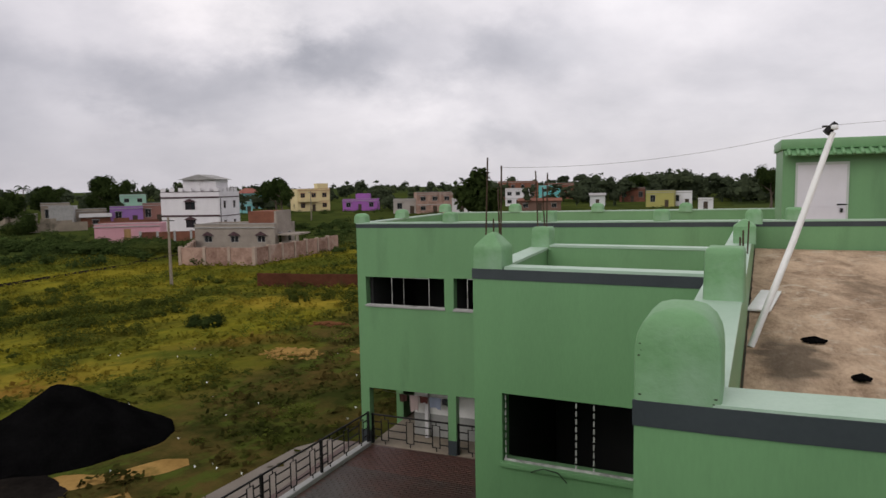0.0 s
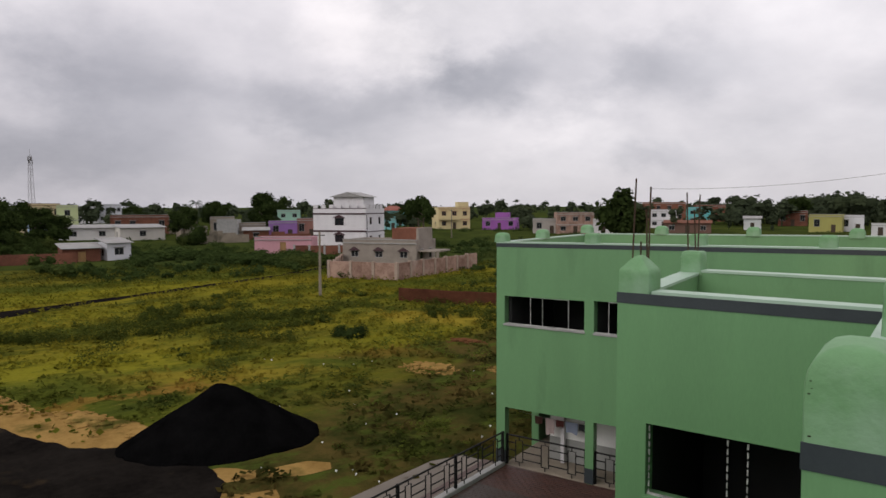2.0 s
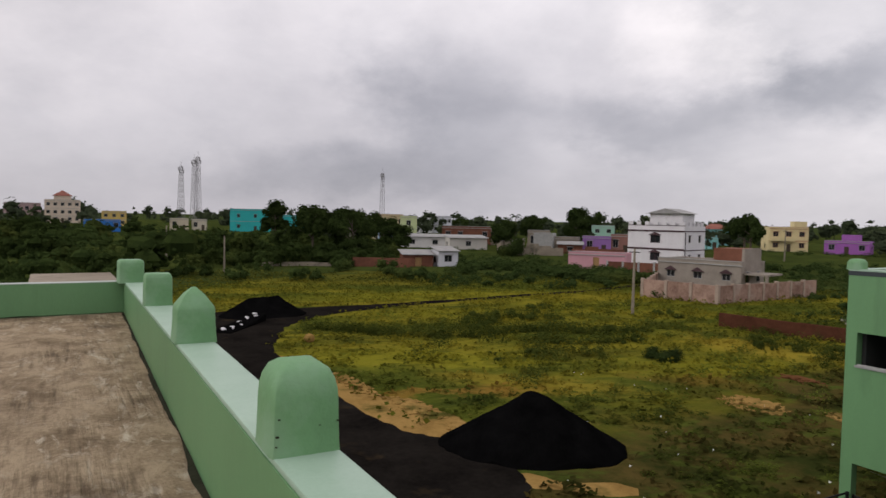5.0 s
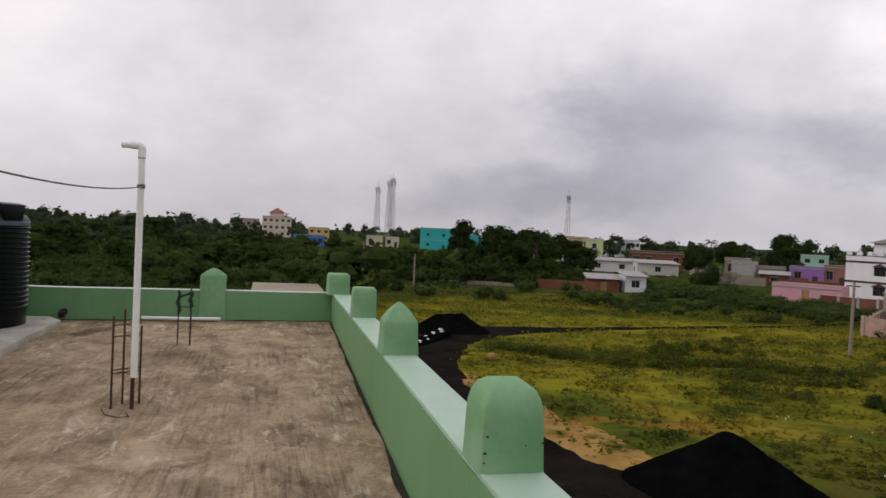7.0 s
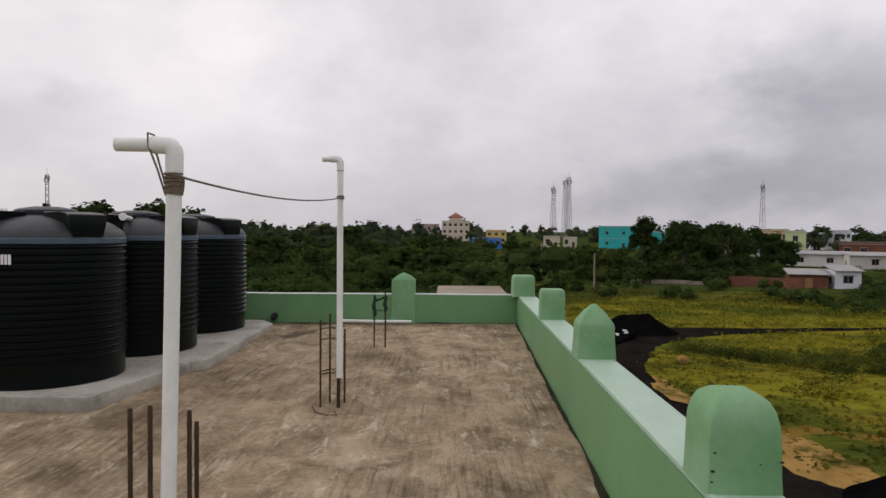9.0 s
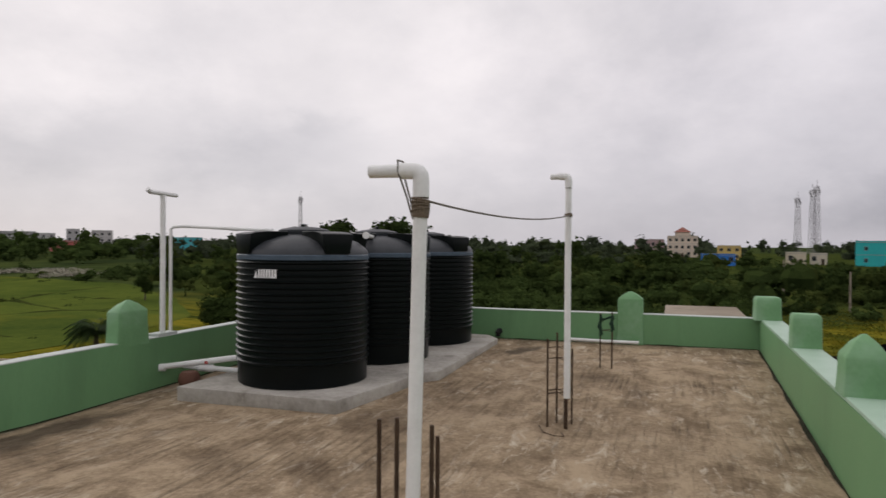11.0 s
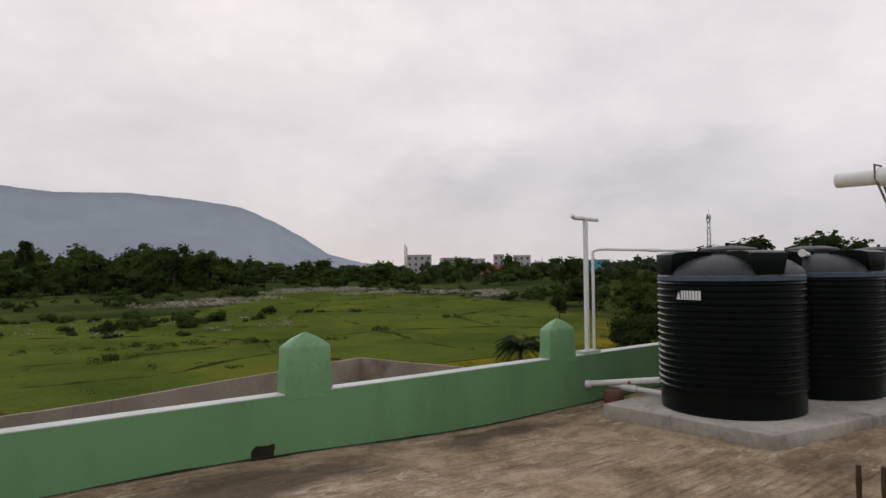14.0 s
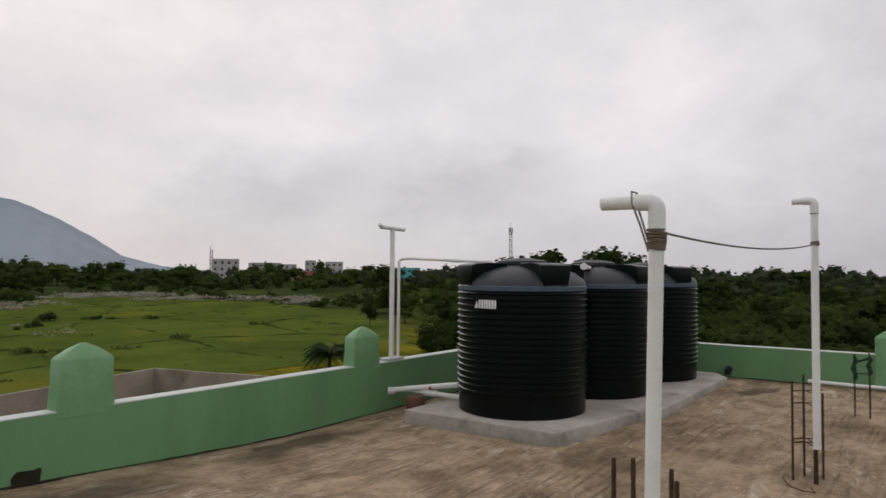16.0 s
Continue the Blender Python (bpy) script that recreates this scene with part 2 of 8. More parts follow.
    b.inputs["Roughness"].default_value, b.inputs["Specular IOR Level"].default_value = 0.9, 0.06
    bp = n.new("ShaderNodeBump")
    bp.inputs["Strength"].default_value, bp.inputs["Distance"].default_value = 0.9, 0.03
    l.new(calc("SUBTRACT", calc("ADD", mottle, calc("MULTIPLY", grit, 0.5)), calc("MULTIPLY", combed, 0.35)), bp.inputs["Height"])
    l.new(bp.outputs[0], b.inputs["Normal"])
    return m


GREEN = (0.1340, 0.2780, 0.1270)
M_GREEN = surface("green_wall_paint", tone(GREEN, 0.84), tone(GREEN, 1.12), 0.9, 0.46, 0.12, 55.0, (1, 1, 0.22), third=tone(GREEN, 0.74), third_at=0.55, third_scale=1.3, third_wide=0.2)
# Paler than the walls: the sky's sheen on the tops is in this colour.
M_COPE = surface("sheen_pale_green_coping", (0.275, 0.400, 0.300), (0.375, 0.500, 0.400), 2.2, 0.45, 0.12, 45.0, third=(0.2732, 0.3809, 0.2981), third_at=0.62)
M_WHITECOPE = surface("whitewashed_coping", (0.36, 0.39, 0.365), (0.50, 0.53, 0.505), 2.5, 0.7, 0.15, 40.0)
M_STRIPE = surface("slate_blue_band_paint", (0.0225, 0.0300, 0.0355), (0.0400, 0.0490, 0.0550), 2.0, 0.5, 0.08)
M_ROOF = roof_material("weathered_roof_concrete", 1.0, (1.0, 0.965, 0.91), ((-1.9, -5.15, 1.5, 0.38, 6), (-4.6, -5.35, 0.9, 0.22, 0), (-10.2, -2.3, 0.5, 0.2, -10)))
M_ROOFB = roof_material("wet_red_roof_screed", 0.0, (1.25, 1.16, 1.12), ((0.95, 7.2, 0.3, 1.1, 0), (1.5, 5.2, 0.4, 0.8, 0)), (1.0, 0.3))
M_CEMENT = surface("grey_cement_plaster", (0.24, 0.24, 0.235), (0.38, 0.375, 0.36), 1.8, 0.85, 0.3, 25.0, third=(0.17, 0.168, 0.16), third_at=0.62)
M_PLINTH = surface("stained_cement_plinth", (0.20, 0.185, 0.160), (0.46, 0.435, 0.39), 1.6, 0.9, 0.5, 18.0, third=(0.115, 0.10, 0.08), third_at=0.60, third_scale=1.2, spec=0.1, lo=0.45, hi=0.95)
M_MOSS = surface("black_moss_and_hole_shade", (0.012, 0.013, 0.008), (0.04, 0.04, 0.024), 6.0, 0.95, 0.5, spec=0.08)
M_TANK = surface("black_polyethylene", (0.0022, 0.0036, 0.0036), (0.0052, 0.0072, 0.0072), 1.5, 0.30, 0.04, 30.0, third=(0.010, 0.012, 0.011), third_at=0.66, spec=0.11)
M_TANKLID = surface("dusty_black_polyethylene", (0.017, 0.02, 0.023), (0.04, 0.044, 0.05), 3.0, 0.5, 0.08, 30.0)
M_BAND = surface("blue_grey_band_plastic", (0.03, 0.05, 0.075), (0.07, 0.10, 0.135), 8.0, 0.4, 0.05)
M_PVC = surface("white_pvc", (0.62, 0.62, 0.60), (0.80, 0.80, 0.78), 4.0, 0.35, 0.03, 60.0, third=(0.50, 0.49, 0.45), third_at=0.66)
M_FRAME = surface("worn_pale_frame_paint", (0.10, 0.10, 0.095), (0.55, 0.55, 0.53), 5.0, 0.6, 0.1, 30.0, lo=0.5, hi=0.95)
M_RUST = surface("rusty_steel", (0.030, 0.019, 0.011), (0.085, 0.050, 0.028), 18.0, 0.85, 0.4, 90.0, metal=0.25)
M_BLACKIRON = surface("black_painted_iron", (0.008, 0.008, 0.009), (0.022, 0.021, 0.02), 10.0, 0.6, 0.1, spec=0.12)
M_CORD = surface("grey_rope", (0.10, 0.09, 0.075), (0.24, 0.22, 0.19), 60.0, 0.95, 0.4)
M_TAPE = surface("brown_binding", (0.06, 0.045, 0.03), (0.17, 0.13, 0.09), 50.0, 0.9, 0.5)
M_WHITE = surface("white_print", (0.62, 0.62, 0.62), (0.78, 0.78, 0.78), 8.0, 0.6, 0.0)
M_RED = plain("red_valve_plastic", (0.42, 0.06, 0.05), 0.4)
M_BROWN = plain("brown_clay", (0.12, 0.055, 0.035), 0.8)
M_GREENCLOTH = surface("faded_green_cloth", (0.006, 0.020, 0.010), (0.016, 0.048, 0.024), 12.0, 0.95, 0.4)
M_LIMEWASH = surface("fresh_limewash", (0.72, 0.71, 0.70), (0.85, 0.84, 0.83), 0.8, 0.9, 0.05, 12.0)
M_ROOMSHADE = plain("shade_black_room_plaster", (0.03, 0.03, 0.03), 0.95)
M_WALLWHITE = surface("white_house_plaster", (0.56, 0.54, 0.56), (0.74, 0.72, 0.74), 0.5, 0.85, 0.1, 8.0, (1, 1, 0.5), third=(0.34, 0.315, 0.31), third_at=0.55)
M_WOOD = surface("teak_door_wood", (0.20, 0.11, 0.04), (0.38, 0.23, 0.09), 2.0, 0.6, 0.1, 20.0, (1, 1, 0.2))
M_OLDDOOR = surface("dark_old_door_wood", (0.03, 0.022, 0.015), (0.08, 0.055, 0.035), 3.0, 0.8, 0.1)
M_STEELDOOR = plain("white_steel_door", (0.60, 0.58, 0.62), 0.45, 0.06)
M_COURT = surface("wet_red_tile_floor", (0.036, 0.018, 0.014), (0.10, 0.052, 0.040), 0.5, 0.5, 0.15, 14.0, third=(0.062, 0.056, 0.05), third_at=0.57, spec=0.25, island=0.35)
M_PAVER = surface("dark_red_paver", (0.022, 0.012, 0.010), (0.088, 0.034, 0.024), 0.45, 0.5, 0.15, 14.0, third=(0.052, 0.044, 0.038), third_at=0.53, spec=0.3, random_object=0.15, lo=0.48, hi=0.95)
M_APRON = surface("pale_concrete_apron", (0.1178, 0.0961, 0.0775), (0.1860, 0.1581, 0.1302), 0.8, 0.85, 0.3, 12.0)
M_COAL = surface("black_stone_dust", (0.0017, 0.0017, 0.0018), (0.0055, 0.0054, 0.0055), 1.2, 0.9, 0.6, 9.0, distance=0.08, spec=0.0)
M_ROAD = surface("black_cinder_track", (0.0042, 0.0037, 0.0034), (0.0165, 0.0142, 0.0122), 0.6, 0.9, 0.5, 5.0, third=(0.0340, 0.0245, 0.0150), third_at=0.60, third_scale=0.8, distance=0.05, spec=0.0, lo=0.45, hi=1.0, grain=0.6)
M_SAND = surface("ochre_sand", (0.185, 0.108, 0.032), (0.35, 0.220, 0.075), 0.9, 0.95, 0.4, 8.0, third=(0.0720, 0.0656, 0.0160), third_at=0.53, distance=0.05, spec=0.0)
M_REDEARTH = surface("red_earth", (0.0845, 0.0358, 0.0163), (0.1560, 0.0715, 0.0325), 1.2, 0.95, 0.4, 8.0, third=(0.0455, 0.0553, 0.0130), third_at=0.55, spec=0.0)
M_BRICK = surface("red_brickwork", (0.10, 0.042, 0.028), (0.23, 0.10, 0.066), 0.7, 0.9, 0.3, 9.0, third=(0.11, 0.075, 0.06), third_at=0.6, random_object=0.3, spec=0.08)
M_OLDBRICK = surface("damp_old_brickwork", (0.048, 0.019, 0.012), (0.115, 0.047, 0.028), 0.9, 0.95, 0.3, 5.0, third=(0.045, 0.05, 0.018), third_at=0.55, spec=0.0)
M_PINKBRICK = surface("pale_pink_brickwork", (0.17, 0.098, 0.075), (0.40, 0.27, 0.215), 0.9, 0.9, 0.3, 5.0, third=(0.40, 0.31, 0.26), third_at=0.55, lo=0.5, hi=0.95, random_object=0.3, spec=0.08)
M_PIER = surface("pale_brick_pier_render", (0.27, 0.20, 0.16), (0.42, 0.34, 0.28), 1.2, 0.9, 0.2, 6.0, spec=0.08)
M_OLDWALL = surface("old_stained_wall", (0.16, 0.135, 0.105), (0.33, 0.28, 0.22), 0.6, 0.92, 0.3, 7.0, third=(0.09, 0.08, 0.06), third_at=0.55, spec=0.08)
M_YARD = surface("rough_cement_yard_wall", (0.1980, 0.1665, 0.1305), (0.3420, 0.2970, 0.2385), 0.5, 0.95, 0.3, 6.0, third=(0.1440, 0.1215, 0.0945), third_at=0.58, spec=0.0)
M_GLASSDARK = plain("dark_window_glass", (0.02, 0.022, 0.025), 0.15, 0.2)
M_BARK = surface("grey_brown_bark", (0.05, 0.038, 0.028), (0.13, 0.10, 0.075), 4.0, 0.95, 0.6, 25.0, (1, 1, 0.25))
M_LEAF = surface("green_leaves", (0.032, 0.057, 0.016), (0.086, 0.138, 0.032), 0.08, 0.8, 0.0, 1.2, island=0.4, spec=0.0, leafy=0.45)
M_LEAFDARK = surface("dark_scrub_leaves", (0.0302, 0.0482, 0.0151), (0.0688, 0.1005, 0.0282), 0.14, 0.8, 1.0, 4.5, island=0.45, third=(0.0942, 0.1156, 0.0296), third_at=0.55, spec=0.0, lo=0.55, hi=1.15, leafy=0.3, distance=0.35, grain=0.7)
M_LEAFTREE = surface("dark_tree_leaves", (0.0222, 0.0354, 0.0111), (0.0506, 0.0740, 0.0208), 0.14, 0.8, 1.0, 4.5, island=0.45, third=(0.0693, 0.0851, 0.0218), third_at=0.55, spec=0.0, lo=0.55, hi=1.15, leafy=0.3, distance=0.35, grain=0.7)
# Distance haze is mixed into these leaves, greyer and bluer than the near ones.
M_LEAFHAZE = surface("haze_tinted_wood_leaves", (0.0370, 0.0480, 0.0290), (0.0680, 0.0860, 0.0470), 0.06, 0.8, 1.0, 4.5, island=0.45, third=(0.0740, 0.0930, 0.0440), third_at=0.55, spec=0.0, lo=0.55, hi=1.15, leafy=0.3, distance=0.35, grain=0.7)
M_WEED = surface("rank_weeds", (0.056, 0.078, 0.014), (0.147, 0.171, 0.028), 0.10, 0.8, 0.0, 0.9, island=0.25, spec=0.0, leafy=0.45)
M_WEEDDARK = surface("dark_rank_weeds", (0.034, 0.046, 0.010), (0.085, 0.10, 0.02), 0.10, 0.8, 0.0, 0.9, island=0.35, spec=0.0, leafy=0.35)
M_PLUME = plain("pale_reed_plumes", (0.27, 0.25, 0.19), 0.95, 0.2)
M_PALM = surface("palm_fronds", (0.022, 0.040, 0.014), (0.050, 0.080, 0.026), 1.5, 0.7, 0.0, 6.0, island=0.2, spec=0.05, leafy=0.45)
M_UNDER = surface("dense_undergrowth", (0.0200, 0.0310, 0.0095), (0.0620, 0.0770, 0.0180), 0.16, 0.9, 0.8, 1.4, third=(0.0850, 0.0892, 0.0187), third_at=0.58, distance=0.4, spec=0.0)
M_PILLAR = surface("worn_green_pillar_paint", tone(GREEN, 0.88), tone(GREEN, 1.22), 2.2, 0.62, 0.35, 30.0, third=(0.22, 0.35, 0.23), third_at=0.46, third_wide=0.24, third_scale=0.8)
# The air is clear; distance haze is in the hill's base colour.
M_HILL = surface("haze_tinted_far_hill", (0.195, 0.235, 0.275), (0.235, 0.275, 0.315), 0.004, 1.0, 0.0, 0.02)


def ground_material(name, tufts=False):
    """The meadow's colours by place; tufts: the same for the grass that stands in it, blade by blade lighter or darker."""
    m, n, l, b = nodes_of(name)
    tc = n.new("ShaderNodeTexCoord")

    def fbm(scale, detail=6.0, stretch=(1, 1, 1), rough=0.6, turn=0.0):
        along = n.new("ShaderNodeMapping")
        along.inputs["Rotation"].default_value = (0, 0, radians(-turn))
        l.new(tc.outputs["Object"], along.inputs[0])
        mp = n.new("ShaderNodeMapping")
        mp.inputs["Scale"].default_value = stretch
        l.new(along.outputs[0], mp.inputs[0])
        q = n.new("ShaderNodeTexNoise")
        q.inputs["Scale"].default_value, q.inputs["Detail"].default_value, q.inputs["Roughness"].default_value = scale, detail, rough
        l.new(mp.outputs[0], q.inputs["Vector"])
        return q.outputs["Fac"]

    def lay(below, above, by, lo, hi):
        r = n.new("ShaderNodeMapRange")
        r.inputs["From Min"].default_value, r.inputs["From Max"].default_value = lo, hi
        l.new(by, r.inputs["Value"])
        x = n.new("ShaderNodeMix")
        x.data_type = "RGBA"
        l.new(r.outputs[0], x.inputs[0])
        for slot, v in ((6, below), (7, above)):
            if isinstance(v, tuple):
                x.inputs[slot].default_value = (*v, 1)
            else:
                l.new(v, x.inputs[slot])
        return x.outputs[2]

    def meadow_patch(below, above, x, y, long, wide, turn, most):
        """A patch of other growth, long and wide, with a ragged edge."""
        torn = n.new("ShaderNodeVectorMath")
        torn.operation = "MULTIPLY_ADD"
        torn.inputs[1].default_value, torn.inputs[2].default_value = (9.0, 9.0, 0), (-4.5, -4.5, 0)
        l.new(ragged.outputs["Color"], torn.inputs[0])
        drift = n.new("ShaderNodeVectorMath")
        l.new(tc.outputs["Object"], drift.inputs[0])
        l.new(torn.outputs[0], drift.inputs[1])
        place = n.new("ShaderNodeMapping")
        place.vector_type = "TEXTURE"
        place.inputs["Location"].default_value, place.inputs["Rotation"].default_value, place.inputs["Scale"].default_value = (x, y, 0), (0, 0, radians(turn)), (long, wide, 1e6)
        l.new(drift.outputs[0], place.inputs[0])
        far_out = n.new("ShaderNodeVectorMath")
        far_out.operation = "LENGTH"
        l.new(place.outputs[0], far_out.inputs[0])
        r = n.new("ShaderNodeMapRange")
        r.interpolation_type = "SMOOTHSTEP"
        for key, v in (("From Min", 1.2), ("From Max", 0.5), ("To Max", most)):
            r.inputs[key].default_value = v
        l.new(far_out.outputs["Value"], r.inputs["Value"])
        x2 = n.new("ShaderNodeMix")
        x2.data_type = "RGBA"
        l.new(r.outputs[0], x2.inputs[0])
        l.new(below, x2.inputs[6])
        x2.inputs[7].default_value = (*above, 1)
        return x2.outputs[2]

    ragged = n.new("ShaderNodeTexNoise")
    for key, v in (("Scale", 0.22), ("Detail", 6.0), ("Roughness", 0.62)):
        ragged.inputs[key].default_value = v
    l.new(tc.outputs["Object"], ragged.inputs["Vector"])
    c = lay((0.074, 0.086, 0.013), (0.180, 0.155, 0.017), fbm(0.11, 7, (0.4, 1.5, 1), 0.62, 74), 0.42, 0.60)
    c = lay(c, (0.034, 0.046, 0.010), fbm(0.15, 9, (0.35, 1.5, 1), 0.66, 76), 0.56, 0.66)
    LIME, STRAW, RUST, DEEP = (0.190, 0.176, 0.017), (0.245, 0.185, 0.024), (0.220, 0.118, 0.027), (0.030, 0.040, 0.010)
    for x, y, long, wide, turn, colour, most in ((-61, 33, 15, 4.5, 80, LIME, 0.7), (-33.5, 19, 9, 3.2, 62, LIME, 0.75), (-28, 40.5, 7, 3.0, 10, STRAW, 0.8), (-26, 20.5, 5.5, 2.6, 50, STRAW, 0.7),
                                                 (-27, 15.8, 5, 0.9, 70, RUST, 0.7), (-24.5, 33.5, 6.5, 2.6, 50, LIME, 0.6), (-22.5, 29, 4, 1.6, 40, RUST, 0.45), (-48, 46, 9, 3, 70, LIME, 0.5), (-50.5, 27, 8, 2.2, 75, LIME, 0.5),
                                                 (-31, 27, 6, 1.6, 75, DEEP, 0.55), (-34, 42.5, 8, 1.6, 5, DEEP, 0.6)):
        c = meadow_patch(c, colour, x, y, long, wide, turn, most)
    c = lay(c, (0.048, 0.060, 0.010), fbm(0.6, 9, (0.6, 1.3, 1), 0.72, 74), 0.52, 0.68)
    c = lay(c, (0.030, 0.036, 0.008), fbm(2.2, 7, (0.7, 1.2, 1), 0.7, 74), 0.56, 0.78)
    c = lay(c, (0.26, 0.21, 0.05), fbm(3.4, 5), 0.60, 0.85)
    # damp dark growth close to the building
    split_g = n.new("ShaderNodeSeparateXYZ")
    l.new(tc.outputs["Object"], split_g.inputs[0])
    near_x = n.new("ShaderNodeMath")
    near_x.operation = "MULTIPLY_ADD"
    l.new(fbm(0.09, 7), near_x.inputs[0])
    near_x.inputs[1].default_value = 16.0
    l.new(split_g.outputs["X"], near_x.inputs[2])
    damp = lay((0.030, 0.036, 0.009), (0.085, 0.062, 0.019), fbm(0.35, 8, (1, 1, 1), 0.68), 0.42, 0.60)
    damp = lay(damp, (0.062, 0.078, 0.015), fbm(0.55, 8, (0.7, 1.3, 1), 0.7, 74), 0.52, 0.62)
    c = lay(c, damp, near_x.outputs[0], -15.5, -9.5)
    # beyond the meadow the land is wooded
    far = n.new("ShaderNodeVectorMath")
    far.operation = "LENGTH"
    l.new(tc.outputs["Object"], far.inputs[0])
    wood = lay((0.027, 0.040, 0.015), (0.056, 0.073, 0.021), fbm(0.05, 6), 0.42, 0.62)
    reach = n.new("ShaderNodeMath")
    reach.operation = "MULTIPLY_ADD"
    l.new(fbm(0.02, 5), reach.inputs[0])
    reach.inputs[1].default_value = 70.0
    l.new(far.outputs["Value"], reach.inputs[2])
    c = lay(c, wood, reach.outputs[0], 118.0, 150.0)
    if tufts:
        vary = n.new("ShaderNodeMapRange")
        vary.inputs["To Min"].default_value, vary.inputs["To Max"].default_value = 0.78, 1.3
        l.new(n.new("ShaderNodeNewGeometry").outputs["Random Per Island"], vary.inputs["Value"])
        blade = n.new("ShaderNodeVectorMath")
        blade.operation = "SCALE"
        l.new(c, blade.inputs[0])
        l.new(vary.outputs[0], blade.inputs["Scale"])
        c = blade.outputs[0]
    l.new(c, b.inputs["Base Color"])
    b.inputs["Roughness"].default_value = 0.95
    b.inputs["Specular IOR Level"].default_value = 0.0
    if tufts:
        thin_leaf, both = n.new("ShaderNodeBsdfTranslucent"), n.new("ShaderNodeMixShader")
        l.new(c, thin_leaf.inputs["Color"])
        both.inputs[0].default_value = 0.4
        l.new(b.outputs[0], both.inputs[1])
        l.new(thin_leaf.outputs[0], both.inputs[2])
        l.new(both.outputs[0], n["Material Output"].inputs["Surface"])
        return m
    bp = n.new("ShaderNodeBump")
    bp.inputs["Strength"].default_value, bp.inputs["Distance"].default_value = 0.7, 0.25
    l.new(fbm(1.8, 6), bp.inputs["Height"])
    l.new(bp.outputs[0], b.inputs["Normal"])
    return m


M_GROUND = ground_material("rough_meadow")
M_GRASS = ground_material("meadow_grass_tufts", True)
M_PADDY = surface("young_rice", (0.039, 0.062, 0.014), (0.086, 0.110, 0.021), 0.09, 0.9, 0.35, 2.0, (1, 1, 1), third=(0.122, 0.122, 0.019), third_at=0.58, distance=0.2, spec=0.0, lo=0.50, hi=0.95, grain=0.55)
M_BUND = surface("grassy_bund", (0.026, 0.038, 0.011), (0.060, 0.07, 0.016), 0.3, 0.95, 0.4, 3.0, spec=0.0)

# ---- building tools ----


def mesh_of(name, verts, faces, smooth=False):
    me = bpy.data.meshes.new(name)
    me.from_pydata([tuple(v) for v in verts], [], faces)
    if smooth:
        me.polygons.foreach_set("use_smooth", [True] * len(me.polygons))
    me.update()
    return me


